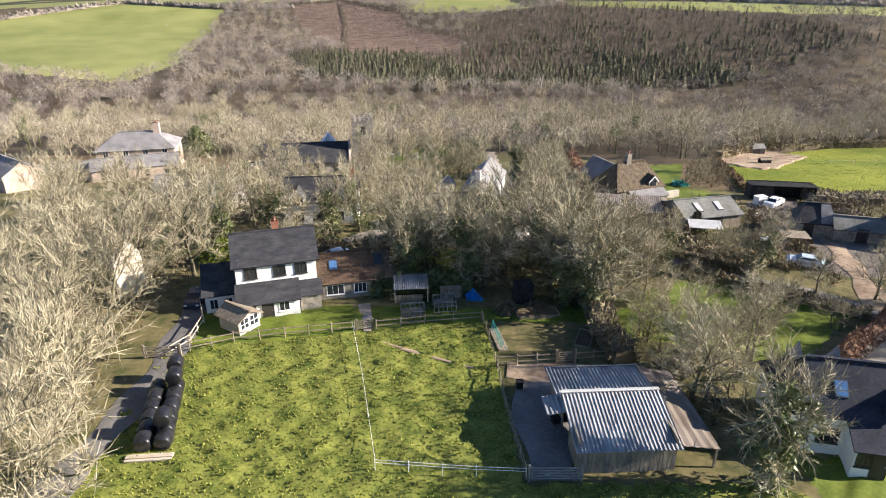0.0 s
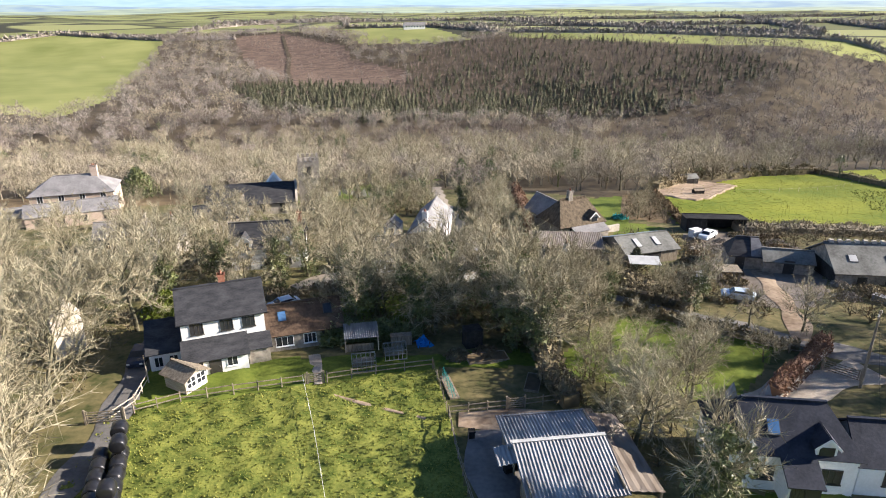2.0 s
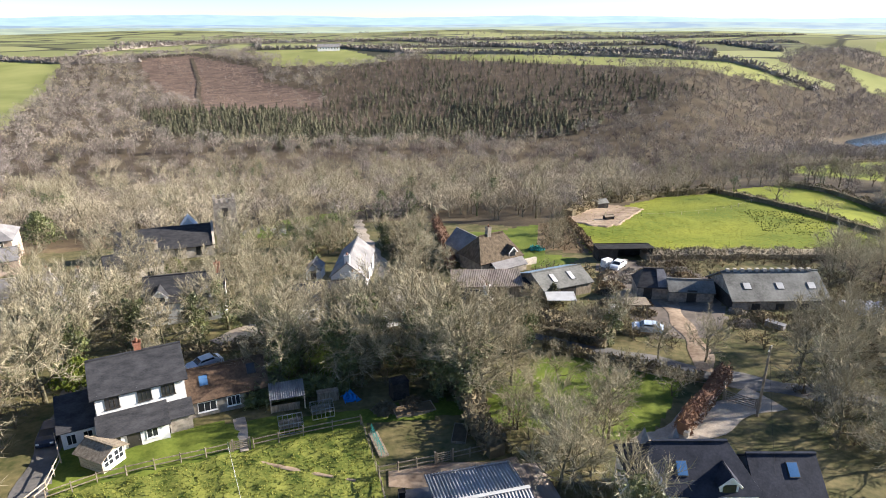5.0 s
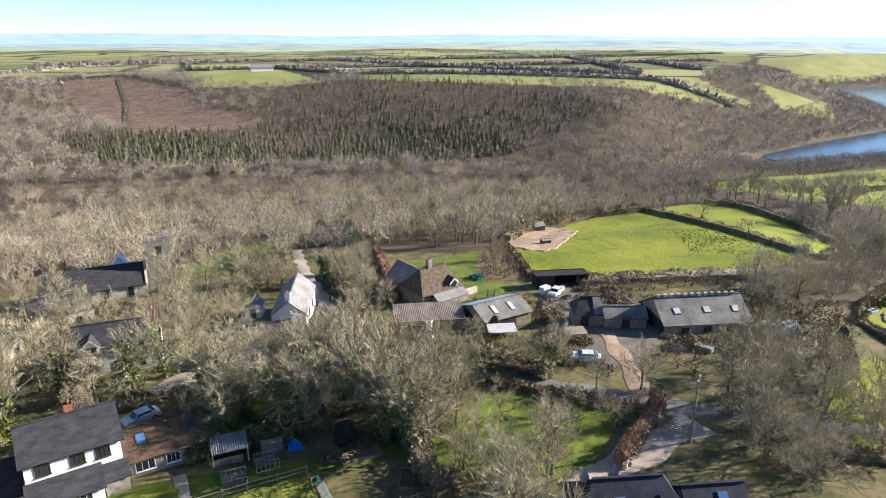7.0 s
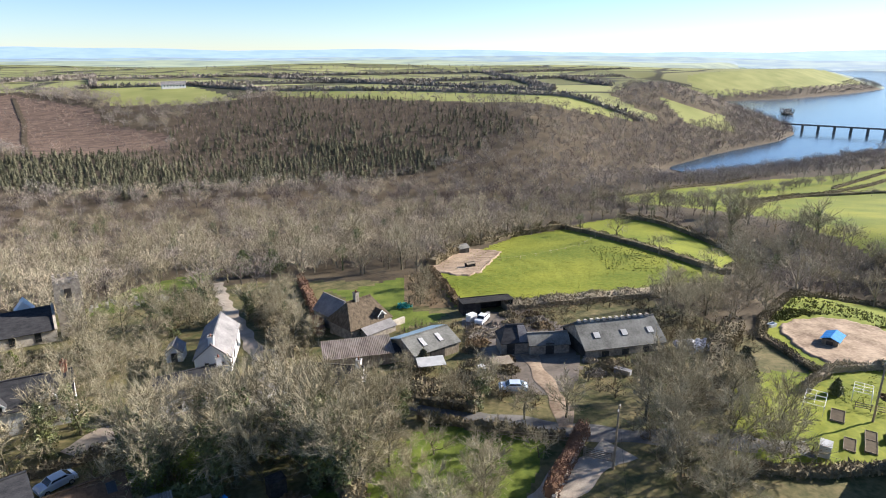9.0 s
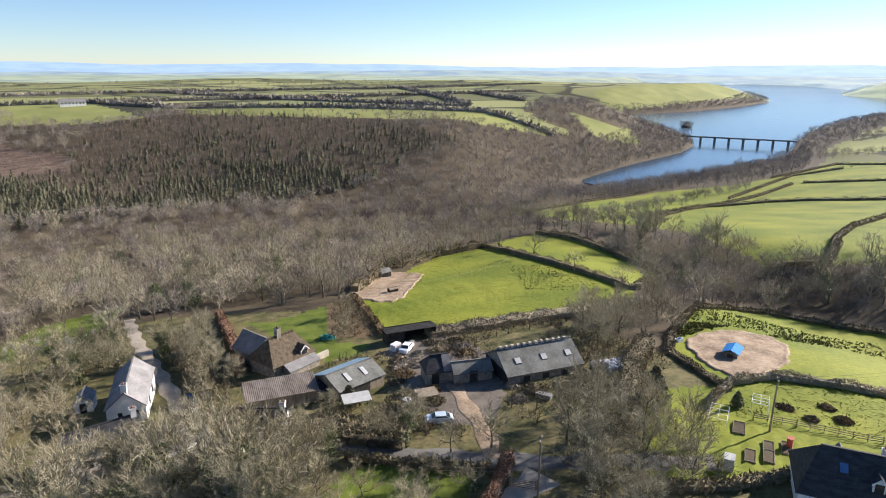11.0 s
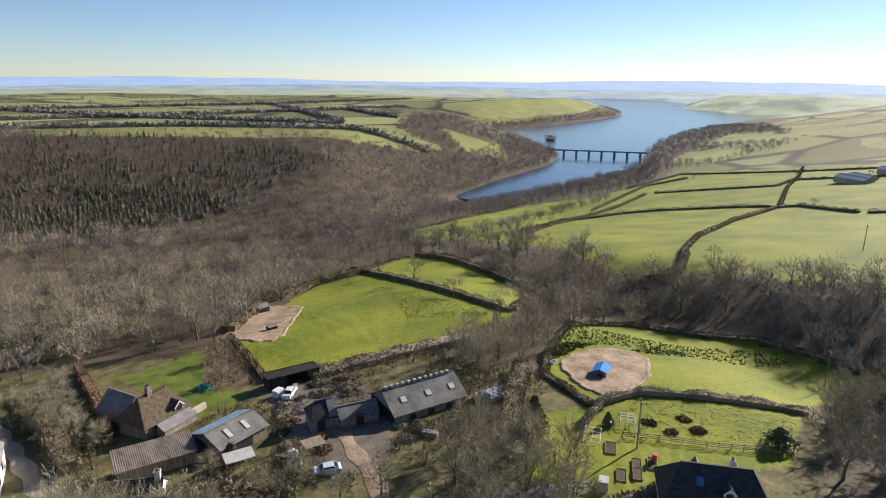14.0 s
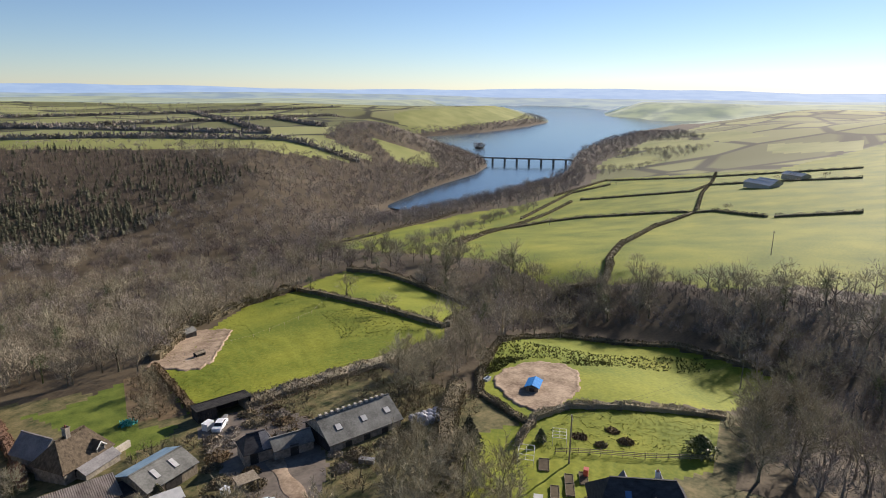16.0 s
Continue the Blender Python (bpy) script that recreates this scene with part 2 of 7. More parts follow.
class Shape:
    """Collects vertices and faces of one mesh."""

    def __init__(self):
        self.v, self.f = [], []

    def poly(self, pts, faces):
        n = len(self.v)
        self.v += [tuple(p) for p in pts]
        self.f += [tuple(i + n for i in f) for f in faces]
        return self

    def box(self, x0, y0, z0, x1, y1, z1, taper=0.0):
        t = taper
        p = [(x0, y0, z0), (x1, y0, z0), (x1, y1, z0), (x0, y1, z0), (x0 + t, y0 + t, z1), (x1 - t, y0 + t, z1), (x1 - t, y1 - t, z1), (x0 + t, y1 - t, z1)]
        return self.poly(p, [(3, 2, 1, 0), (4, 5, 6, 7), (0, 1, 5, 4), (1, 2, 6, 5), (2, 3, 7, 6), (3, 0, 4, 7)])

    def beam(self, a, b, w, h=None):
        """A bar of w by h from a to b."""
        a, b = Vector(a), Vector(b)
        d = (b - a).normalized()
        side = d.cross(Vector((0, 0, 1)))
        side = side.normalized() if side.length > 1e-3 else Vector((1, 0, 0))
        up = side.cross(d)
        s, u = side * w / 2, up * (h or w) / 2
        p = [a - s - u, a + s - u, a + s + u, a - s + u, b - s - u, b + s - u, b + s + u, b - s + u]
        return self.poly(p, [(0, 1, 2, 3), (7, 6, 5, 4), (0, 4, 5, 1), (1, 5, 6, 2), (2, 6, 7, 3), (3, 7, 4, 0)])

    def slab(self, quad, thick):
        """A plate: four corners (counter-clockwise from above) thickened downwards along its normal."""
        q = [Vector(p) for p in quad]
        n = (q[1] - q[0]).cross(q[3] - q[0]).normalized() * thick
        return self.poly(q + [p - n for p in q], [(0, 1, 2, 3), (7, 6, 5, 4), (0, 4, 5, 1), (1, 5, 6, 2), (2, 6, 7, 3), (3, 7, 4, 0)])

    def tube(self, a, b, r0, r1, n=8, caps=True):
        a, b = Vector(a), Vector(b)
        d = (b - a).normalized()
        s = d.orthogonal().normalized()
        u = d.cross(s)
        ring = [s * math.cos(2 * math.pi * i / n) + u * math.sin(2 * math.pi * i / n) for i in range(n)]
        p = [a + c * r0 for c in ring] + [b + c * r1 for c in ring]
        f = [(i, (i + 1) % n, n + (i + 1) % n, n + i) for i in range(n)]
        if caps:
            f += [tuple(range(n - 1, -1, -1)), tuple(range(n, 2 * n))]
        return self.poly(p, f)

    def corrugated(self, quad, pitch, depth):
        """A wavy sheet over four corners; the waves run from the first edge to the third."""
        a, b, c, d = [Vector(p) for p in quad]
        n = max(2, int((b - a).length / pitch)) * 4
        up = (b - a).cross(d - a).normalized()
        pts, faces = [], []
        for i in range(n + 1):
            s = i / n
            w = up * depth * math.sin(i * math.pi / 2)
            for k in range(2):
                e = ((a.lerp(b, s)) if k == 0 else d.lerp(c, s)) + w
                pts += [e, e - up * 0.04]
        for i in range(n):
            j = 4 * i
            faces += [(j, j + 4, j + 6, j + 2), (j + 1, j + 3, j + 7, j + 5), (j, j + 1, j + 5, j + 4), (j + 2, j + 6, j + 7, j + 3)]
        return self.poly(pts, faces)

    def mesh(self, name, mat, smooth=False):
        me = bpy.data.meshes.new(name)
        me.from_pydata(self.v, [], self.f)
        me.materials.append(MAT[mat])
        if smooth:
            me.polygons.foreach_set("use_smooth", [True] * len(me.polygons))
        me.update()
        return me


def part(name, shape, mat, parent=None, label="", smooth=False):
    ob = new(name, shape.mesh(name, mat, smooth))
    ob.parent = parent
    return tagged(ob, label)


def thing(name, m, label, category, group="", kind=""):
    ob = new(name)
    ob.matrix_basis = m
    return tagged(ob, label, category, group, kind)


def array_mesh(name, verts, faces, mats, index=None, smooth=False):
    """A mesh from numpy arrays; all faces have the same number of corners."""
    me = bpy.data.meshes.new(name)
    n, k = faces.shape
    me.vertices.add(len(verts))
    me.vertices.foreach_set("co", verts.astype(np.float32).ravel())
    me.loops.add(n * k)
    me.loops.foreach_set("vertex_index", faces.astype(np.int32).ravel())
    me.polygons.add(n)
    me.polygons.foreach_set("loop_start", np.arange(0, n * k, k, dtype=np.int32))
    for m in mats:
        me.materials.append(MAT[m])
    if index is not None:
        me.polygons.foreach_set("material_index", index.astype(np.int32))
    me.polygons.foreach_set("use_smooth", np.full(n, smooth))
    me.update(calc_edges=True)
    return me


# ---- the lie of the land ----
LAKE = -58.0


def soft(v, k):
    return k * np.logaddexp(0, v / k)


def step(a, b, v):
    v = np.clip((v - a) / (b - a), 0, 1)
    return v * v * (3 - 2 * v)


SHORE = [  # the outline of the lake: the near bank out to the far end, then back along the wooded bank
    (395, 400), (470, 405), (559, 410), (662, 420), (768, 440), (872, 486), (946, 526), (1129, 605), (1391, 689), (1824, 782), (2192, 823), (2600, 835), (2420, 1000), (2600, 1138), (2690, 1335), (3080, 1541), (3460, 1691),
    (3970, 2270), (3950, 2600), (3200, 2430), (2215, 1870), (1900, 1640), (1950, 1480), (2160, 1400), (2110, 1280), (1986, 1205), (1686, 1102), (1367, 1035), (1181, 1032), (1080, 1060), (1020, 980), (1001, 888), (955, 765), (868, 650), (769, 568), (688, 528), (599, 503), (532, 482), (440, 446),
]


def inside(poly, x, y):
    hit = np.zeros(np.shape(x), bool)
    for (x0, y0), (x1, y1) in zip(poly, poly[1:] + poly[:1]):
        cross = (y0 > y) != (y1 > y)
        hit ^= cross & (x < (x1 - x0) * (y - y0) / (y1 - y0 + 1e-9) + x0)
    return hit


def off_shore(x, y):
    """Distance to the shoreline: above nought on land, below it in the lake."""
    best = np.full(np.shape(x), 1e9)
    for (x0, y0), (x1, y1) in zip(SHORE, SHORE[1:] + SHORE[:1]):
        dx, dy = x1 - x0, y1 - y0
        f = np.clip(((x - x0) * dx + (y - y0) * dy) / (dx * dx + dy * dy), 0, 1)
        best = np.minimum(best, np.hypot(x - x0 - f * dx, y - y0 - f * dy))
    return np.where(inside(SHORE, x, y), -best, best)


def height(x, y):
    x, y = np.asarray(x, float), np.asarray(y, float)
    w = 0.66 * (soft(x + 120, 60) - 120) + 0.75 * y
    near = 20 * step(150, 600, x) + 2 * step(40, -60, y) - 1.5 * step(60, 110, x) * step(400, 200, x)
    near = near - 0.095 * soft(y - 55, 8) - 0.085 * soft(y - 130, 15)
    near = near - 9 * np.exp(-((x - 152 - 0.25 * (y - 60)) / 28) ** 2) * step(-200, 20, y) * step(190, 110, y)
    w2 = 0.66 * np.minimum(x, 220) + 0.75 * y
    near = near - 0.16 * soft(w2 - 345, 25)
    far = -50 + 0.16 * soft(w - 400, 15) - 0.158 * soft(w - 690, 40)
    floor = -55 + 22 * step(500, -300, x)
    z = far + soft(near - far, 4)
    z = floor + soft(z - floor, 3)
    if x.ndim == 0 and x < 150:
        return z
    d = off_shore(x, y)
    bank = 0.13 + 0.2 * step(-30, 60, y - np.interp(x, (300, 440, 768, 946, 1400), (430, 428, 490, 575, 800)))
    cap = LAKE + np.where(d > 0, bank * d + (d / 130) ** 2, np.maximum(0.3 * d, -12))
    return cap - soft(cap - z, 3)


def lumps(x, y):
    """Small unevenness of the turf."""
    return 0.06 * (np.sin(1.9 * x + 1.3 * np.sin(0.9 * y)) + np.sin(2.3 * y + 1.7 * np.sin(1.1 * x)) + 0.7 * np.sin(3.7 * x - 2.9 * y) + 0.6 * np.sin(4.3 * y + 3.1 * x + 1.0))


def ground_at(x, y):
    return float(height(x, y))


COVER = [  # ground cover, later ones over earlier ones
    ("rough", [(-100, 90), (-60, 20), (0, -200), (140, -200), (90, 20), (130, 25), (90, 60), (90, 100), (60, 103), (45, 140), (18, 160), (-50, 150), (-105, 150)]),
    ("farmland", [(-900, 900), (-300, 1000), (-60, 990), (-20, 860), (60, 800), (160, 860), (310, 660), (420, 575), (545, 570), (520, 640), (700, 800), (1060, 1040), (1740, 1180), (1760, 4800), (-2500, 4800), (-2500, 1500)]),
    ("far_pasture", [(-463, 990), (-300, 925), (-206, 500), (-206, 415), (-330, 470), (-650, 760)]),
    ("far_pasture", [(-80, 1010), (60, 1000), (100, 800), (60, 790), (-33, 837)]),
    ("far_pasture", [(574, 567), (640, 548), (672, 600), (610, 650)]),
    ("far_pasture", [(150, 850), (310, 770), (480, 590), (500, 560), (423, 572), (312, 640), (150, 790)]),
    ("clearing", [(-212, 946), (-153, 976), (-54, 836), (-39, 742), (17, 664), (16, 603), (-87, 591), (-165, 778)]),
    ("farmland", [(600, 60), (4800, 100), (4800, 800), (2400, 690), (1250, 520), (900, 440), (640, 330), (520, 240)]),
    ("pasture", [(184, 104), (192, 84), (208, 40), (216, 0), (300, -150), (1000, -200), (1000, 60), (620, 180), (500, 232), (418, 198), (361, 212), (330, 250), (300, 305), (262, 306), (235, 200)]),
    ("pasture", [(255, 319), (313, 314), (411, 334), (469, 308), (544, 312), (690, 331), (702, 217), (679, 84), (329, 36), (225, 22), (206, 39), (192, 55), (200, 79), (194, 92), (202, 123), (212, 170), (223, 236)]),
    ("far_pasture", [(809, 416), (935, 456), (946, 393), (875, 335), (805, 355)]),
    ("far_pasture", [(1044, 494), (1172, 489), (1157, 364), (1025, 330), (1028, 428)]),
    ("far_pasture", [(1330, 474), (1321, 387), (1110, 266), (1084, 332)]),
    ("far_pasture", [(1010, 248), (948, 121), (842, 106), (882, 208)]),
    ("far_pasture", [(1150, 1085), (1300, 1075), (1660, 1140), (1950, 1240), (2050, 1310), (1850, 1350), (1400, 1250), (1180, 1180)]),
    ("pasture", [(62, 141), (52, 106), (60, 102), (112, 95), (123, 103), (139, 190), (114, 186), (66, 147)]),
    ("pasture", [(141, 190), (153, 199), (173, 202), (172, 180), (161, 122), (124, 104)]),
    ("pasture", [(92, 68), (123, 85), (150, 83), (158, 54), (155, 29), (125, 31), (101, 51), (86, 52)]),
    ("pasture", [(55, 41), (70, 55), (78, 57), (88, 53), (96, 51), (118, 30), (93, 24), (72, 34)]),
    ("lawn", [(-22, 142), (2, 150), (16, 190), (-8, 176)]),
    ("lawn", [(29, 152), (33, 138), (37, 134), (46, 134), (49, 120), (44, 108), (50, 104), (45, 100), (40, 100), (38, 97), (39, 109), (36, 126)]),
    ("lawn", [(35, 131), (54, 139), (45, 113), (43, 101), (36, 103)]),
    ("lawn", [(14, 52), (22, 61), (28, 64.5), (40, 55), (30, 45)]),
    ("lawn", [(-24.5, 49), (-7.7, 52), (4, 54), (15, 53.5), (13, 57), (-9, 57.5), (-25, 57)]),
    ("lawn", [(24, 24), (32, 24), (32, 34), (24, 34.5)]),
    ("lawn", [(-9, 62), (2, 62), (4, 74), (-6, 76)]),
    ("paddock", [(-25, 49), (-7.7, 52), (4, 54), (4.6, 46), (5, 32), (22, 32), (30, 22), (30, 8), (-26, 8), (-25, 40)]),
    ("scrub", [(44, 113), (52, 106), (62, 141), (54, 139)]),
    ("scrub", [(-100, 140), (-40, 145), (-40, 162), (-110, 165)]),
    ("scrub", [(60, 98), (112, 92), (113, 96), (62, 104)]),
    ("mud", [(42, 66), (44, 80), (50, 100), (64, 99), (64, 84), (56, 70), (50, 64)]),
]
BARE = [  # trodden patches laid over the turf
    [(92, 60), (90, 54.5), (96, 52.5), (104, 53), (115, 58), (119, 65), (114, 70), (106, 72), (97, 69)],
    [(60, 143), (66, 128), (72, 132), (93, 158), (88, 170)],
]
NAMES = ["woodfloor"] + sorted({n for n, _ in COVER})


def cover(x, y):
    c = np.zeros(np.shape(x), int)
    for name, poly in COVER:
        c[inside(poly, x, y)] = NAMES.index(name)
    return c


def build_ground():
    """One sheet to the horizon: rings about the first paddock, finer where they are near."""
    turn = np.radians(np.concatenate([np.arange(-50, 98, 0.4), np.arange(98, 310, 4.0)]))
    far = 6 * np.exp(np.linspace(0, math.log(4900 / 6), 430))
    R, A = np.meshgrid(far, turn, indexing="ij")
    X, Y = R * np.sin(A), R * np.cos(A)
    Z = height(X, Y)
    C = cover(X, Y)
    Z += lumps(X, Y) * ((C == NAMES.index("paddock")) | ((C == NAMES.index("pasture")) & (R < 170)) | (C == NAMES.index("lawn"))) * ~(inside(BARE[0], X, Y) | inside(BARE[1], X, Y))
    Z += 6 * np.sin(X / 170 + 1) * np.sin(Y / 210) * step(1100, 1800, R) * (Z > LAKE + 10)
    n, k = X.shape
    idx = np.arange(n * k).reshape(n, k)
    nxt = np.roll(idx, -1, axis=1)
    F = np.stack([idx[:-1], idx[1:], nxt[1:], nxt[:-1]], -1).reshape(-1, 4)[:, ::-1]
    V = np.stack([X, Y, Z], -1).reshape(-1, 3)
    mid = V[F].mean(axis=1)
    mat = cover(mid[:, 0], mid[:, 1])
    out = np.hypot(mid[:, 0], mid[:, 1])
    # Beyond 2300 m the ground takes glowing colours with haze painted in
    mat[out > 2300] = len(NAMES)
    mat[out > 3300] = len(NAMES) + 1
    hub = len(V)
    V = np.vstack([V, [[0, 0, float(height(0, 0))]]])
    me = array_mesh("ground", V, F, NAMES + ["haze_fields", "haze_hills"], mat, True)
    ob = new("ground", me)
    tagged(ob, "grass fields, leaf litter and bare earth over rolling hills", "ground", kind="structure")
    cap = Shape()
    ring = [tuple(V[i]) for i in idx[0]]
    cap.poly(ring + [tuple(V[hub])], [((i + 1) % k, i, k) for i in range(k)])
    part("ground_patch", cap, "paddock", ob)


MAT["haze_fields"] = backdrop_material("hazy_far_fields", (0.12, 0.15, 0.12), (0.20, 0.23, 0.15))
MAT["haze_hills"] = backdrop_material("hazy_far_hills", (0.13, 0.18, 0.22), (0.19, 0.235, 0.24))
build_ground()

lake = Shape()
lake.poly([(430, 380, LAKE), (4900, 380, LAKE), (4900, 2800, LAKE), (430, 2800, LAKE)], [(0, 1, 2, 3)])
tagged(part("water", lake, "water"), "wide blue-grey lake winding between wooded banks", "lake", kind="structure")


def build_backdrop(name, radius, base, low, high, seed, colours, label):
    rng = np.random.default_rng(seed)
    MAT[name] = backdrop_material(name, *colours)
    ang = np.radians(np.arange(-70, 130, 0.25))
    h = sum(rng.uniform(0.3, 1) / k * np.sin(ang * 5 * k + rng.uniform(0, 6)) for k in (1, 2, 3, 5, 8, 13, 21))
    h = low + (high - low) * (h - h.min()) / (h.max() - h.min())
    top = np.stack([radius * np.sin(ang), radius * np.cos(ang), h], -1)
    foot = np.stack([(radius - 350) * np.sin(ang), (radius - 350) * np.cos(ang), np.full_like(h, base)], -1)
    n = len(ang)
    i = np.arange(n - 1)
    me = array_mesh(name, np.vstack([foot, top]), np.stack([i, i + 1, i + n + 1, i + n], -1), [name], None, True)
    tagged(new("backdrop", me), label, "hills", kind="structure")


# Hill rings glow in haze colours instead of being lit
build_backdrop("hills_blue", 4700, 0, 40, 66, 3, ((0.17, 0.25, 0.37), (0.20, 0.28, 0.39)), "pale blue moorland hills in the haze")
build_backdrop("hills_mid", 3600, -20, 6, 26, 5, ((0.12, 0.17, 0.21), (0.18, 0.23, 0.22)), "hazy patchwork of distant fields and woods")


def ribbon(name, pts, width, mat, label, category, lift=0.07, kind="structure"):
    """A road or path laid on the ground along a line."""
    line = []
    for (x0, y0), (x1, y1) in zip(pts, pts[1:]):
        n = max(2, int(math.hypot(x1 - x0, y1 - y0) / 1.2))
        line += [(x0 + (x1 - x0) * i / n, y0 + (y1 - y0) * i / n) for i in range(n)]
    line.append(pts[-1])
    line = np.array(line)
    for _ in range(4):
        line[1:-1] = 0.25 * line[:-2] + 0.5 * line[1:-1] + 0.25 * line[2:]
    d = np.gradient(line, axis=0)
    d /= np.linalg.norm(d, axis=1)[:, None] + 1e-9
    side = np.stack([-d[:, 1], d[:, 0]], -1)
    rows = []
    for k in np.linspace(-0.5, 0.5, 6):
        edge = abs(k) > 0.45
        wob = 0.12 * width * np.sin(np.arange(len(line)) * 0.9 + 9 * k) * edge
        p = line + side * ((k * width) + wob)[:, None]
        rows.append(np.c_[p, height(p[:, 0], p[:, 1]) + (lift if not edge else lift - 0.05)])
    V = np.concatenate(rows)
    n = len(line)
    i = np.arange(n - 1)
    F = np.concatenate([np.stack([i + r * n, i + 1 + r * n, i + 1 + (r + 1) * n, i + (r + 1) * n], -1) for r in range(5)])[:, ::-1]
    return tagged(new(name, array_mesh(name, V, F, [mat], None, True)), label, category, kind=kind)


ribbon("road", [(8, 86), (16, 80), (24, 74.5), (29, 69.6), (35.7, 61.9), (42.8, 55.8), (47, 52), (56, 47), (66, 40)], 3.4, "tarmac", "narrow worn tarmac village lane", "road")
ribbon("driveway", [(26, 41), (31, 44.5), (38, 47.5), (46, 49.5)], 4.2, "gravel", "pale gravel driveway behind a gate", "driveway", 0.11)
ribbon("farm_track", [(43, 56), (46, 61), (48, 68), (50, 74), (51.5, 78)], 2.4, "dirt", "muddy gravel farm track", "track", 0.10)
ribbon("church_lane", [(12.8, 82), (12.5, 97), (12.2, 110), (11.3, 137), (12, 165)], 2.6, "gravel", "pale lane running uphill past the white house", "lane", 0.09)
ribbon("drive", [(-27, 72), (-26, 60), (-25, 52), (-24.2, 44), (-26, 30)], 2.6, "tarmac", "dark tarmac drive beside the cottage", "driveway", 0.08)
ribbon("village_street", [(-13, 78), (-8, 82), (0, 84), (8, 85)], 4.5, "gravel", "pale village parking place between the cottages", "street", 0.12)
ribbon("garden_path", [(-7.4, 52), (-7.8, 55), (-8.4, 58)], 1.0, "gravel", "straight paved garden path", "path", 0.06)
ribbon("worn_path", [(-6.6, 50.5), (-2, 47.8), (2.4, 45.6)], 0.4, "dirt", "narrow path worn into the turf", "path", 0.05)
ribbon("yard", [(5.2, 45.2), (10, 44.6), (17, 44.4)], 2.8, "dirt", "sandy earth behind the field barn", "yard", 0.09)
ribbon("yard", [(7.2, 43.4), (7.2, 38), (7.2, 32.2)], 3.6, "concrete", "dirty concrete yard beside the field barn", "yard", 0.10)


def patch(name, poly, mat, label, category, lift=0.1):
    """A worn patch laid over the turf, with a ragged rim that dips into it."""
    rim = []
    for (x0, y0), (x1, y1) in zip(poly, poly[1:] + poly[:1]):
        n = max(2, int(math.hypot(x1 - x0, y1 - y0) / 0.7))
        rim += [(x0 + (x1 - x0) * i / n, y0 + (y1 - y0) * i / n) for i in range(n)]
    rim = np.array(rim)
    for _ in range(6):
        rim = 0.25 * np.roll(rim, 1, 0) + 0.5 * rim + 0.25 * np.roll(rim, -1, 0)
    k = np.arange(len(rim))
    mid = rim.mean(axis=0)
    ragged = 1 + 0.03 * np.sin(k * 0.83) + 0.025 * np.sin(k * 0.37 + 2) + 0.02 * np.sin(k * 2.1 + 1)
    rows = []
    steps = np.append(np.linspace(0.03, 0.97, 24), 1.0)
    for f in steps:
        p = mid + (rim - mid) * (f * (1 + (ragged - 1) * f))[:, None]
        rows.append(np.c_[p, height(p[:, 0], p[:, 1]) + (lift if f < 0.9 else 0.26 if f < 1 else -0.12)])
    n = len(rim)
    i, j = k, (k + 1) % n
    F = np.concatenate([np.stack([i + r * n, i + (r + 1) * n, j + (r + 1) * n, j + r * n], -1) for r in range(len(steps) - 1)])
    me = array_mesh(name, np.concatenate(rows), F, [mat], None, True)
    tagged(new(name, me), label, category, kind="structure")


patch("bare_patch", BARE[0], "dirt", "trodden bare earth round the blue-roofed hut", "bare earth")
patch("bare_patch", BARE[1], "dirt", "dry bare earth at the corner of the horse field", "bare earth")

# ---- trees ----


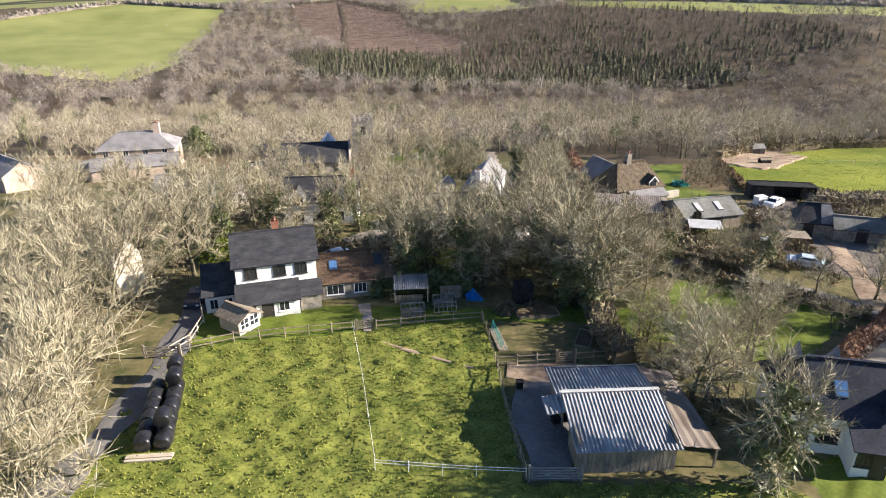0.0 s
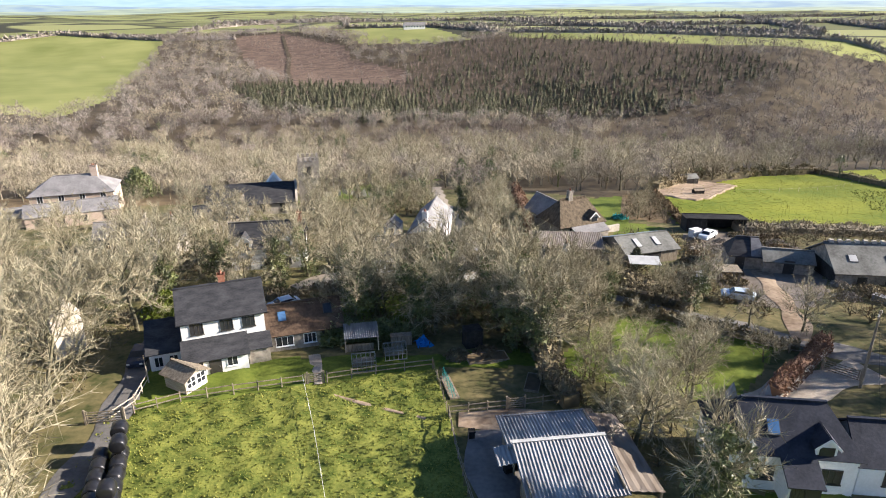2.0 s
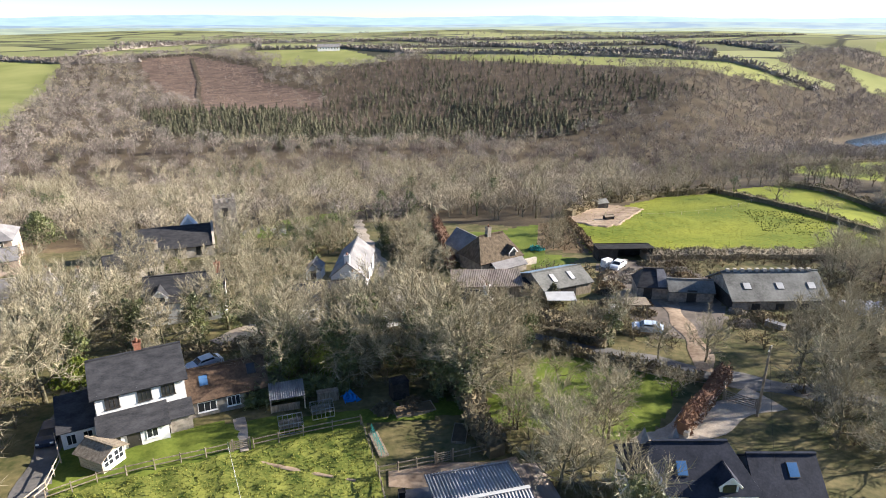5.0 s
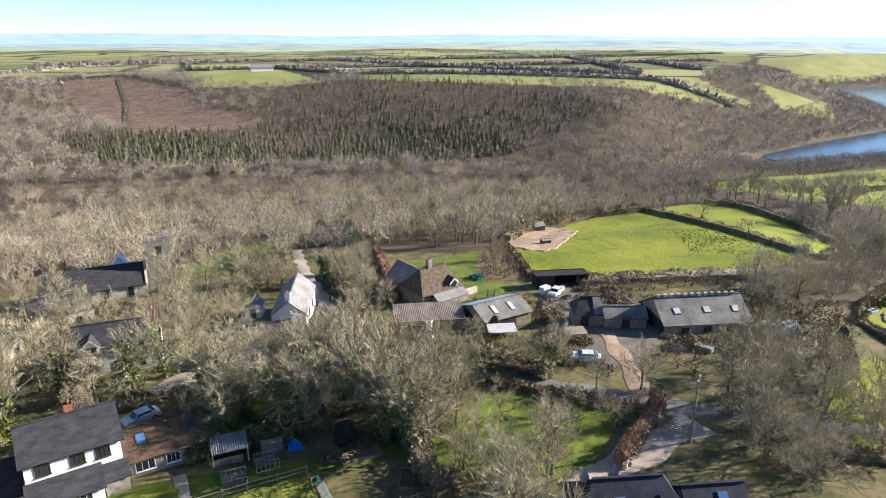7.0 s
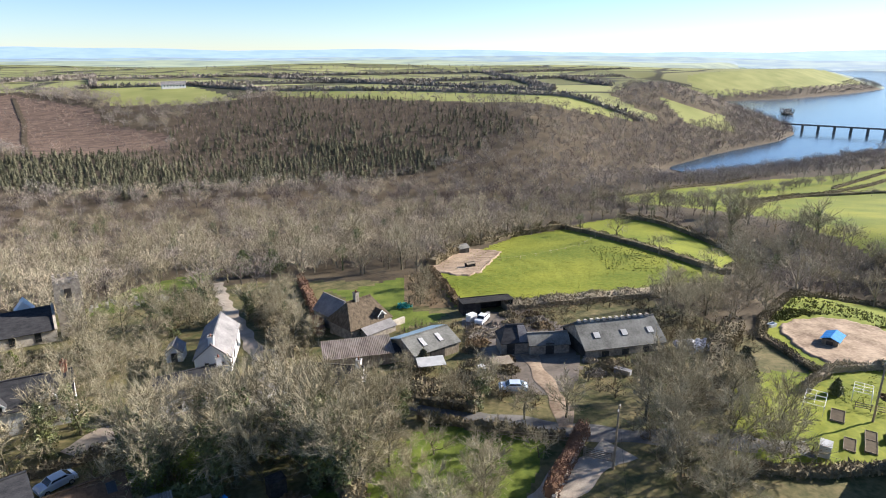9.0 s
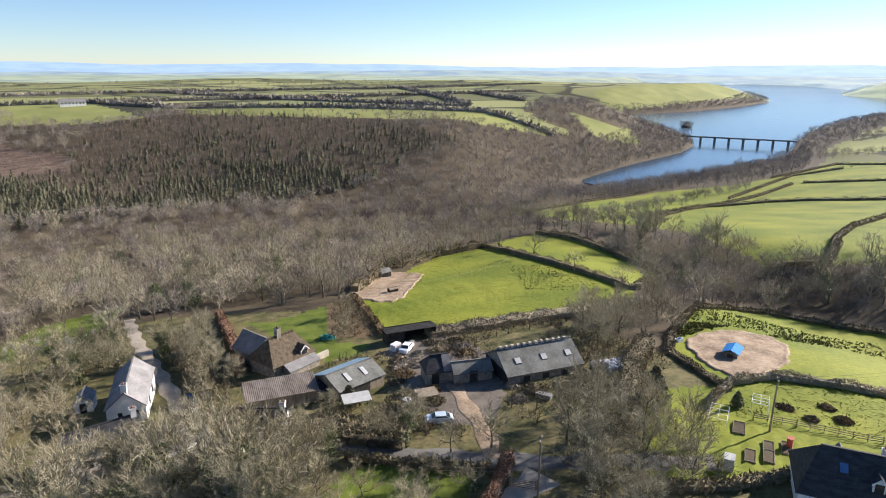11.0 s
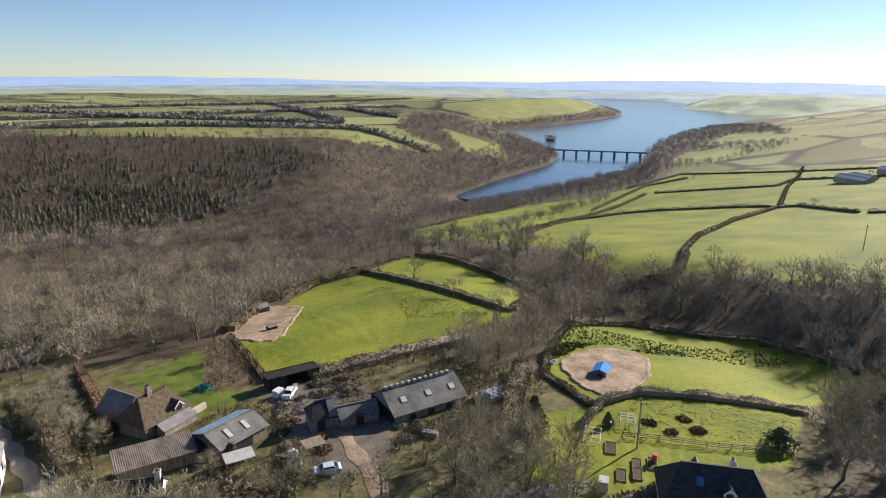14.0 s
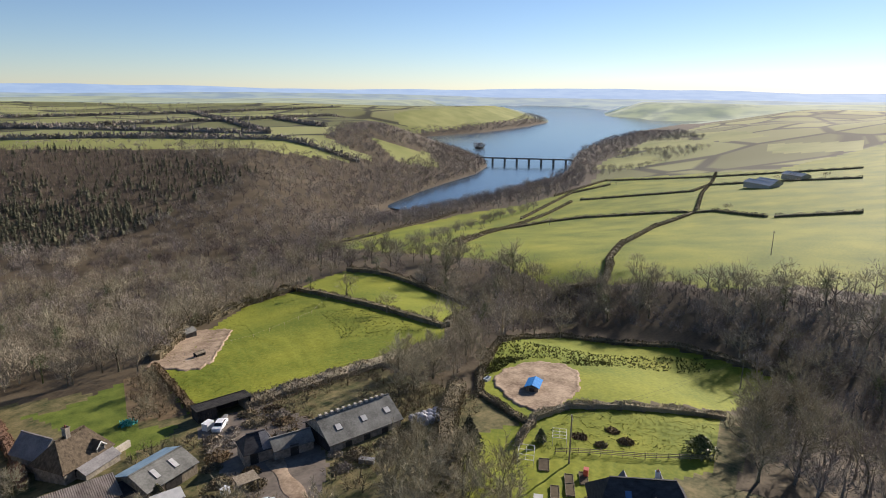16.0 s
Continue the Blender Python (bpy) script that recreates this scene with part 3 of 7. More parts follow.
def grow_tree(seed, tall, wide, limbs=8, forks=5, sprays=5, twigs=11, twig_len=1.3, twig_w=0.024, lean=0.0, start=0.28):
    """A bare broadleaved tree: (trunk Shape, twig vertex array, points along the trunk)."""
    rng = random.Random(seed)
    wood, tris, stem, arms = Shape(), [], [], []

    def bend(d, a):
        d = Vector(d) + Vector((rng.gauss(0, a), rng.gauss(0, a), rng.gauss(0, a)))
        return d.normalized()

    def twig(p, d, ln, w):
        side = d.cross(Vector((rng.gauss(0, 1), rng.gauss(0, 1), rng.gauss(0, 1)))).normalized() * w
        tris.append((p - side, p + side, p + d * ln))

    p, d, r = Vector((0, 0, -0.3)), Vector((lean, 0, 1)).normalized(), 0.022 * tall + 0.06
    rise = tall * 0.62 / 6
    nodes = []
    for i in range(6):
        q = p + d * rise
        r2 = r * 0.82
        wood.tube(p, q, r, r2, 6, False)
        stem.append((p, q, r))
        nodes.append((q, r2))
        p, r, d = q, r2, bend(d, 0.10)
    crown_mid = Vector((lean * tall * 0.5, 0, tall * 0.55))
    for k in range(limbs):
        f = start + (0.98 - start) * (k + 0.5) / limbs
        i = min(5, int(f * 6))
        q0, r0 = nodes[i]
        a = 2.4 * k + rng.uniform(-0.5, 0.5)
        lift = 0.25 + 1.0 * f + rng.uniform(-0.1, 0.25)
        d1 = Vector((math.cos(a), math.sin(a), lift)).normalized()
        ln = wide * (0.75 + 0.35 * rng.random()) * (1.05 - 0.35 * f)
        pts, rr = [q0], r0 * 0.66
        for s in range(4):
            e = pts[-1] + d1 * ln / 4
            wood.tube(pts[-1], e, rr, rr * 0.76, 4, False)
            rr *= 0.76
            arms.append(e)
            pts.append(e)
            d1 = (bend(d1, 0.18) + Vector((0, 0, 0.12))).normalized()
        for m in range(forks):
            b0 = pts[1 + (m * 4 // forks) % 4] if m else pts[-1]
            d2 = bend((b0 - crown_mid).normalized() * 0.6 + d1 * 0.4 + Vector((0, 0, 0.35)), 0.45)
            l2 = wide * rng.uniform(0.28, 0.48)
            b1 = b0 + d2 * l2 * 0.5
            b2 = b1 + bend(d2, 0.25) * l2 * 0.5
            wood.tube(b0, b1, rr * 0.9, rr * 0.6, 3, False)
            wood.tube(b1, b2, rr * 0.6, rr * 0.35, 3, False)
            for s in range(sprays):
                c0 = b0.lerp(b1, rng.random()) if s % 2 else b1.lerp(b2, rng.random())
                d3 = bend(d2 + Vector((0, 0, 0.3)), 0.6)
                l3 = twig_len * rng.uniform(0.8, 1.7)
                twig(c0, d3, l3 * 1.2, twig_w * 1.3)
                for t in range(twigs):
                    e0 = c0 + d3 * l3 * rng.random()
                    twig(e0, bend(d3 + Vector((0, 0, 0.25)), 0.55), twig_len * rng.uniform(0.4, 1.0), twig_w)
    return wood, np.array([[tuple(q) for q in t] for t in tris]), stem, arms


def triangles(name, T, mat):
    V = T.reshape(-1, 3)
    return array_mesh(name, V, np.arange(len(V)).reshape(-1, 3), [mat])


def leaf_cloud(rng, centres, radii, count, size):
    """Small leaf triangles scattered in lumps."""
    i = rng.integers(0, len(centres), count)
    d = rng.normal(size=(count, 3))
    d /= np.linalg.norm(d, axis=1)[:, None]
    p = centres[i] + d * (radii[i] * rng.uniform(0.55, 1.05, count) ** 0.7)[:, None]
    a = rng.normal(size=(count, 3)) * size
    b = rng.normal(size=(count, 3)) * size
    return np.stack([p - a * 0.5, p + a * 0.5, p + b], 1)


def make_tree(name, label, seed, tall, wide, ivy=0.0, group="", twig_mat="twig", **kw):
    """A tree at the origin, with trunk, crown and, where it has any, ivy."""
    wood, tw, stem, arms = grow_tree(seed, tall, wide, **kw)
    ob = thing(name, Matrix(), label, "tree", group)
    part("trunk", wood, "trunk", ob, smooth=True)
    crown = new("crown", triangles("crown", tw, twig_mat))
    crown.parent = ob
    if ivy:
        rng = np.random.default_rng(seed)
        c = np.array([tuple(a.lerp(b, f)) for a, b, r in stem for f in (0.2, 0.7)])
        c = np.concatenate([c, [tuple(a) for i, a in enumerate(arms) if i % 4 < (2 if ivy < 1 else 3)]])
        n = len(c)
        L = leaf_cloud(rng, c + rng.normal(size=(n, 3)) * 0.4, rng.uniform(0.4, 0.75 + 0.35 * ivy, n), int(2200 * ivy), 0.17)
        v = new("ivy", triangles("ivy", L, "ivy"))
        v.parent = ob
        tagged(v, "dark green ivy up the trunk")
    return ob


def put(ob, x, y, size=1.0, turn=0.0, sink=0.0):
    m = Matrix.LocRotScale((x, y, ground_at(x, y) - sink), Euler((0, 0, turn)), None)
    c = copy_thing(ob, m)
    c.scale = (size, size, size * random.uniform(0.92, 1.08))
    return c


def drop_model(ob):
    for o in (*ob.children_recursive, ob):
        bpy.data.objects.remove(o)


KINDS = {
    "ash": make_tree("ash_tree", "tall bare ash tree with pale twigs", 11, 11, 4.4, limbs=9, start=0.25),
    "oak": make_tree("oak_tree", "broad bare oak tree with tangled twigs", 12, 9.5, 5.0, limbs=10, start=0.2),
    "ivied": make_tree("ivied_tree", "bare tree with trunk and limbs wrapped in ivy", 13, 11, 3.9, ivy=0.9, limbs=9),
    "slim": make_tree("slim_tree", "slender bare tree among its neighbours", 14, 9, 2.6, limbs=8, forks=4),
    "sallow": make_tree("sallow_tree", "many-stemmed pale sallow in winter twig", 15, 8, 4.6, limbs=12, forks=5, start=0.08),
    "ivytower": make_tree("ivied_tree", "dark tree thickly clad in ivy", 16, 10.5, 3.0, ivy=1.7, limbs=8, forks=4),
    "apple": make_tree("apple_tree", "small gnarled bare apple tree", 17, 3.6, 2.2, limbs=7, forks=4, twigs=16, twig_len=0.6, twig_w=0.012),
}
NEAR_TREES = [  # kind, x, y, size
    ("sallow", -26.5, 33, 1.25), ("sallow", -29, 39, 1.3), ("ash", -33, 45, 1.1), ("oak", -31, 51, 1.15), ("sallow", -25.5, 28, 1.1), ("ash", -36, 56, 1.1), ("oak", -40, 50, 1.1),
    ("oak", -34, 63, 1.05), ("ash", -29, 66, 1.0), ("ivied", -27.5, 71, 0.95), ("oak", -44, 60, 1.1), ("ash", -30, 76, 1.0), ("oak", -38, 72, 1.0), ("sallow", -46, 72, 1.1), ("ash", -52, 80, 1.05),
    ("slim", -36, 84, 1.1), ("oak", -45, 88, 1.0), ("ivytower", -23, 80, 0.95), ("ivytower", -15.5, 79, 0.9), ("ash", -27, 84, 0.9), ("slim", -19, 76, 0.9), ("oak", -9.5, 88, 0.8),
    ("ivied", -5, 70, 1.0), ("ivied", -2, 66.5, 0.9), ("oak", -1.5, 73, 0.95), ("ivied", 3.2, 68, 0.9), ("ivied", 7, 66, 1.05), ("ash", 10, 69, 1.0), ("ivied", 11.5, 62, 0.95), ("oak", 6.5, 72, 0.95),
    ("ivytower", 15.2, 59, 0.85), ("ash", 16.8, 56, 0.85), ("ivied", 14, 65, 0.95), ("ash", 19, 63, 0.85), ("slim", 20.5, 58, 0.8), ("oak", 18, 69, 0.8),
    ("ivytower", 20.6, 31.5, 1.0), ("ash", 18.9, 40.2, 0.8), ("sallow", 20.5, 41, 0.72), ("sallow", 21, 46, 0.7), ("slim", 24.5, 44, 0.75), ("sallow", 18.6, 50, 0.5), ("ash", 26.5, 46.5, 0.75),
    ("apple", 22, 55, 1.0), ("apple", 26, 58, 1.0), ("apple", 30, 53, 1.1), ("apple", 33.5, 56, 0.9), ("apple", 36.5, 52, 0.9), ("apple", 28, 50.5, 1.0), ("apple", 19.5, 54, 0.9),
    ("ivied", 35.5, 65, 0.7), ("oak", 44.5, 58, 0.62), ("slim", 39.5, 60, 0.6), ("sallow", 33, 68, 0.55), ("slim", 30, 78, 0.6),
    ("ash", 53, 53, 0.85), ("sallow", 56.5, 50, 0.95), ("oak", 60, 55, 0.85), ("sallow", 51, 47, 0.9), ("ash", 62, 48, 0.85), ("oak", 57, 44, 0.85), ("sallow", 66, 44, 0.75), ("ash", 64, 58, 0.8), ("slim", 68, 52, 0.8),
    ("sallow", 60, 39, 0.8), ("sallow", 48, 42, 0.75), ("sallow", 49, 37, 0.8), ("ash", 95, 18, 0.95), ("sallow", 108, 22, 0.9), ("oak", 117, 24, 1.0), ("ash", 102, 14, 1.0), ("oak", 124, 18, 1.1), ("ash", 128, 26, 1.0), ("oak", 112, 12, 1.0),
    ("oak", 17.5, 118, 0.7), ("ash", 19.5, 104, 0.62), ("slim", 16.6, 98, 0.55), ("sallow", 17, 111, 0.6), ("slim", 22, 100, 0.65), ("ash", 6, 118, 0.75), ("oak", 3, 122, 0.7), ("slim", 9, 84, 0.5),
    ("ash", -14.5, 120, 1.0), ("ivytower", 14, 121, 0.8),
    ("oak", -4, 112, 0.7), ("sallow", -8, 104, 0.6), ("ash", -14, 112, 0.7), ("sallow", -22, 104, 0.7), ("oak", -30, 108, 0.75), ("ash", -38, 118, 0.8), ("oak", -48, 112, 0.8), ("ivied", 22, 128, 0.7),
    ("ivied", 12.6, 57.6, 0.9), ("ivytower", 13.6, 60.8, 1.1), ("ivied", 14.6, 55.2, 0.9), ("ivied", -4.6, 63.0, 1.0), ("ivytower", 2.2, 62.0, 1.05), ("ash", 4.5, 62.4, 0.9), ("oak", 12.5, 72, 0.9), ("ivied", 15.5, 74, 0.8),
    ("ivied", 2, 78, 0.8), ("ivytower", 6, 77, 0.8), ("oak", -4, 79, 0.75), ("ash", 12, 79, 0.7), ("ivied", 21.5, 70, 0.75), ("ivytower", 25, 66.5, 0.65), ("oak", 22.5, 66, 0.7), ("ivied", -12, 83, 0.85), ("ivytower", -28, 90, 0.85),
    ("sallow", -20, 72, 0.5), ("ivied", -33, 92, 0.9), ("oak", -40, 97, 0.9), ("ash", -52, 98, 0.9), ("sallow", -56, 90, 1.0), ("oak", -62, 100, 0.9), ("ash", -10, 96, 0.8), ("oak", -3, 95, 0.75), ("ash", -24, 98, 0.85), ("oak", -16, 101, 0.8), ("ivied", 0, 118, 0.85), ("ash", -8, 120, 0.85),
    ("ash", -33, 121, 0.85), ("sallow", -12, 117, 0.8), ("ivied", 6, 126, 0.9), ("ivytower", 2, 130, 0.85), ("ivied", -4, 128, 0.85), ("oak", 20, 112, 0.75), ("ash", 21, 122, 0.75), ("sallow", 47, 112, 0.5), ("sallow", 54, 126, 0.55),
    ("slim", 103, 76, 0.6), ("sallow", 92, 80, 0.85), ("oak", 88, 86, 0.85), ("ash", 98, 86, 0.8), ("sallow", 84, 78, 0.8), ("oak", 108, 84, 0.8), ("sallow", 96, 92, 0.75), ("ash", 116, 92, 0.75),
]
for kind, x, y, size in NEAR_TREES:
    put(KINDS[kind], x, y, size * (1.12 if 5 < x < 21 and 54.5 < y < 70 and kind != "apple" else 1.0), random.uniform(0, 6.28))

# woods behind the village, each tree with its own trunk and crown
MID = [make_tree("woodland_tree", "bare woodland tree in the valley wood", 30 + i, 11 + i % 3, 4.3, limbs=7, forks=4, sprays=4, twigs=4, twig_len=1.9, twig_w=0.04, ivy=0.5 if i == 2 else 0, group="valley wood") for i in range(4)]
KEEP_OFF = [p for _, p in COVER if _ not in ("woodfloor", "clearing", "rough")]
rng = np.random.default_rng(7)


def scatter(count, r0, r1, a0, a1, gap):
    """Places in the woods: off the fields, the water and each other."""
    out, cells = [], set()
    for _ in range(count * 12):
        r = math.sqrt(rng.uniform(r0 * r0, r1 * r1))
        a = math.radians(rng.uniform(a0, a1))
        x, y = r * math.sin(a), r * math.cos(a)
        key = (round(x / gap), round(y / gap))
        if key in cells or any(bool(inside(p, np.array(x), np.array(y))) for p in KEEP_OFF) or ground_at(x, y) < LAKE + 1.5:
            continue
        cells.add(key)
        out.append((x + rng.uniform(-0.3, 0.3) * gap, y + rng.uniform(-0.3, 0.3) * gap))
        if len(out) >= count:
            break
    return out


VILLAGE = [(-95, 96), (-95, 146), (-50, 148), (-12, 138), (18, 150), (40, 145), (60, 98), (60, 106), (118, 100), (120, 76), (95, 66), (90, 40), (60, 20), (-40, 20), (-60, 80)]
placed = 0
for x, y in scatter(900, 90, 330, -48, 97, 6.5):
    if inside(VILLAGE, np.array(x), np.array(y)) or placed >= 290:
        continue
    put(MID[placed % 4], x, y, rng.uniform(0.75, 1.1), rng.uniform(0, 6.28))
    placed += 1
for ob in (*KINDS.values(), *MID):
    drop_model(ob)


WOOD_TOP = [(60, 780), (184, 775), (319, 686), (490, 607), (581, 604)]


def spire(seed, tall, wide, rings=7, arms=6):
    """A narrow conifer of drooping, overlapping boughs."""
    g = np.random.default_rng(seed)
    T = [[(-0.2, 0, -1), (0.2, 0, -1), (0, 0, tall)]]
    for tier in range(rings):
        z0, r = tall * (0.12 + 0.84 * tier / rings), wide * (1 - 0.93 * tier / rings)
        for k in range(arms):
            a = 2 * math.pi * (k + g.uniform(0, 1)) / arms
            b, rr = a + g.uniform(0.7, 1.2), r * g.uniform(0.7, 1.15)
            T.append([(0, 0, z0 + tall * 0.17), (rr * math.cos(a), rr * math.sin(a), z0 + g.uniform(-0.6, 0.2)), (rr * math.cos(b) * 0.85, rr * math.sin(b) * 0.85, z0 + g.uniform(-0.2, 0.6))])
    return np.array(T)


def far_template(seed, n, tall, wide, w, lobes=8, mass=9, tuft=0.2):
    """A bare tree from afar: trunk, limbs, and twigs massed in lobes that make up a domed crown."""
    g = np.random.default_rng(seed)
    T = [[(-0.25, 0, -1), (0.25, 0, -1), (0, 0, tall * 0.7)], [(0, -0.25, -1), (0, 0.25, -1), (0, 0, tall * 0.7)]]
    mids, sizes = [np.array([0, 0, tall * 0.68])], [wide * 0.55]
    for k in range(lobes - 1):
        a = 2 * math.pi * (k + g.uniform(-0.3, 0.3)) / (lobes - 1)
        rad = wide * g.uniform(0.42, 0.66)
        mids.append(np.array([rad * math.cos(a), rad * math.sin(a), tall * g.uniform(0.4, 0.6)]))
        sizes.append(wide * g.uniform(0.34, 0.5))
    foot = np.array([0, 0, tall * 0.2])
    for c, r in zip(mids, sizes):
        side = np.cross(c - foot, g.normal(size=3))
        side = side / np.linalg.norm(side) * (0.05 + 0.4 * w)
        T += [[foot - side, foot + side, c + (c - foot) * 0.25]]
        for _ in range(mass):
            d = g.normal(size=3)
            d[2] = abs(d[2]) + 0.05 if g.uniform() < 0.8 else d[2]
            d /= np.linalg.norm(d)
            face = d + g.normal(size=3) * 0.45
            u = np.cross(face, g.normal(size=3))
            u /= np.linalg.norm(u)
            v = np.cross(face, u)
            v /= np.linalg.norm(v)
            p, k = c + d * r * g.uniform(0.6, 0.95), r * tuft * g.uniform(0.6, 1.4)
            T.append([p + u * k, p - u * k * 0.6 + v * k * 0.45, p - u * k * 0.6 - v * k * 0.45])
    for i in range(n):
        k = i % lobes
        d = g.normal(size=3)
        d[2] = abs(d[2]) * 1.1 + 0.2
        d /= np.linalg.norm(d)
        base = mids[k] - np.array([0, 0, 0.45 * sizes[k]])
        if i % 6 < 2:
            p = mids[k] + d * sizes[k] * g.uniform(0.5, 0.95)
            e = np.cross(d, g.normal(size=3)) + 0.6 * d
            q = p + e / np.linalg.norm(e) * sizes[k] * g.uniform(0.25, 0.45)
        else:
            p = base + d * sizes[k] * g.uniform(0.1, 0.8)
            e = d + g.normal(size=3) * 0.22
            q = p + e / np.linalg.norm(e) * sizes[k] * g.uniform(0.5, 0.85)
        s = np.cross(q - p, d + g.normal(size=3) * 0.35)
        s = s / np.linalg.norm(s) * w * g.uniform(0.6, 1.4)
        T.append([p - s, p + s, q])
    return np.array(T)


def forest(name, label, places, templates, sizes, mat):
    out = []
    P = np.array(places)
    feet = height(P[:, 0], P[:, 1])
    for k, (x, y) in enumerate(places):
        T = templates[k % len(templates)]
        a, s = rng.uniform(0, 6.28), rng.uniform(*sizes)
        c, n = math.cos(a) * s, math.sin(a) * s
        M = np.array([[c, -n, 0], [n, c, 0], [0, 0, s * rng.uniform(0.9, 1.12)]])
        out.append(T @ M.T + np.array([x, y, feet[k] - 0.3]))
    me = triangles(name, np.concatenate(out), mat)
    tagged(new(name, me), label, "woodland", kind="stuff")


def fill(poly, gap):
    """A loose grid of places over a patch of land."""
    P = np.array(poly)
    gx, gy = np.meshgrid(np.arange(P[:, 0].min(), P[:, 0].max(), gap), np.arange(P[:, 1].min(), P[:, 1].max(), gap))
    gx, gy = gx + rng.uniform(-0.45, 0.45, gx.shape) * gap, gy + rng.uniform(-0.45, 0.45, gy.shape) * gap
    ok = inside(poly, gx, gy)
    return list(zip(gx[ok].tolist(), gy[ok].tolist()))


TAN = [far_template(i, 75, 9.5, 5.2, 0.12, 7, 5, 0.2) for i in range(6)]
FINE = [far_template(80 + i, 330, 10, 5.0, 0.05, 10, 0) for i in range(6)]
SPRUCE = [spire(20 + i, 6.2 + 0.6 * i, 2.7, 5, 6) for i in range(4)]
LARCH = [far_template(40 + i, 40, 7.5, 2.5, 0.11, 5, 3, 0.2) for i in range(4)]
near_wood = [(x, y) for x, y in scatter(1200, 150, 420, -50, 97, 9.6) if not inside(VILLAGE, np.array(x), np.array(y))]
SORTS = {"wood_tan": [], "wood_grey": [], "wood_dark": [], "ivy": []}
for x, y in near_wood:
    odds = (0.58, 0.24, 0.10, 0.08) if math.hypot(x, y) < 265 else (0.16, 0.40, 0.40, 0.04)
    SORTS[rng.choice(list(SORTS), p=odds)].append((x, y))
IVIED = [far_template(100 + i, 60, 9.0, 2.4, 0.05, 7, 34, 0.2) for i in range(3)]
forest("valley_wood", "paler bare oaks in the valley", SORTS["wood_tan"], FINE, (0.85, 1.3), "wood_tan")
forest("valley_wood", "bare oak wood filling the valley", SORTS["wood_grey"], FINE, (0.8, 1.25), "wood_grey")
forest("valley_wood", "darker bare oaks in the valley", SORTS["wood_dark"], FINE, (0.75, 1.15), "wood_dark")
forest("valley_wood", "dark green ivy-clad trees among the oaks", SORTS["ivy"], IVIED, (0.7, 1.1), "ivy")
CLEAR = next(p for n, p in COVER if n == "clearing")
PLANTED = [(-132, 560), (-98, 462), (-16, 408), (64, 428), (191, 432), (262, 470), (330, 500), (300, 640), (190, 772), (110, 770), (55, 755), (20, 672), (17, 600), (-86, 588)]
slope = scatter(4200, 400, 1000, -48, 62, 10.0)
rest = [(x, y) for x, y in slope if not inside(CLEAR, np.array(x), np.array(y)) and not inside(PLANTED, np.array(x), np.array(y))]
rows = fill(PLANTED, 5.0)


def up(x, y):
    """How far a place lies up the planted slope, with ragged compartments."""
    return 0.35 * x + y - 480 + 34 * math.sin(x / 31 + 0.4) + 22 * math.sin(x / 13 + y / 17)


green = [p for p in rows if rng.uniform() < (0.85 if up(*p) < 70 else 0.3 if up(*p) < 190 else 0.12)]
picked = set(green)
brown = [p for p in rows if p not in picked]
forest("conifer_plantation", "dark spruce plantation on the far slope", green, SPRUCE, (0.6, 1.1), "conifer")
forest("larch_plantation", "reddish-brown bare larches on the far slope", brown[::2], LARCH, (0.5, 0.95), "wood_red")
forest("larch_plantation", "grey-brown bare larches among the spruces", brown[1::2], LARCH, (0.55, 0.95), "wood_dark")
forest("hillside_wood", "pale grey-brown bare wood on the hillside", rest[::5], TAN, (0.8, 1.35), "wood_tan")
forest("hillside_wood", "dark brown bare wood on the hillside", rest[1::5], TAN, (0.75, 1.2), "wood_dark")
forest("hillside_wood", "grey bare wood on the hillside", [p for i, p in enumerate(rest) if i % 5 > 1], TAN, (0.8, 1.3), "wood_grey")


THICKET = [far_template(60 + i, 220, 7.0, 3.8, 0.036, 8, 0) for i in range(4)]
BUSH = [far_template(70 + i, 52, 2.0, 1.6, 0.035, 5, 0) for i in range(4)]
GULLY = [(163, 121), (176, 103), (190, 86), (206, 40), (214, 0), (200, -60), (150, -60), (160, 27), (166, 54), (163, 86), (150, 90), (128, 90), (126, 100)]
THORNS = [(96, 74), (90, 84), (84, 90), (112, 92), (124, 101), (126, 90), (120, 86), (104, 76)]
SOUTH = [(97, 20), (118, 27), (156, 26), (160, -20), (120, -40), (92, -5)]
forest("gully_wood", "dense dark thicket filling the side valley", fill(GULLY, 5.6)[::2], THICKET, (0.5, 1.0), "wood_grey")
forest("gully_wood", "brown thorn scrub in the side valley", fill(GULLY, 5.6)[1::2], THICKET, (0.4, 0.8), "wood_dark")
forest("gully_scrub", "low bramble and bracken over the gully slopes", fill(GULLY, 3.3), BUSH, (0.7, 1.7), "wood_grey")
forest("thorn_thicket", "grey thorn thicket between the fields", fill(THORNS, 3.6), THICKET, (0.6, 0.95), "wood_tan")
forest("thorn_thicket", "twiggy bare wood beside the allotment", fill(SOUTH, 4.6), THICKET, (0.8, 1.2), "wood_grey")
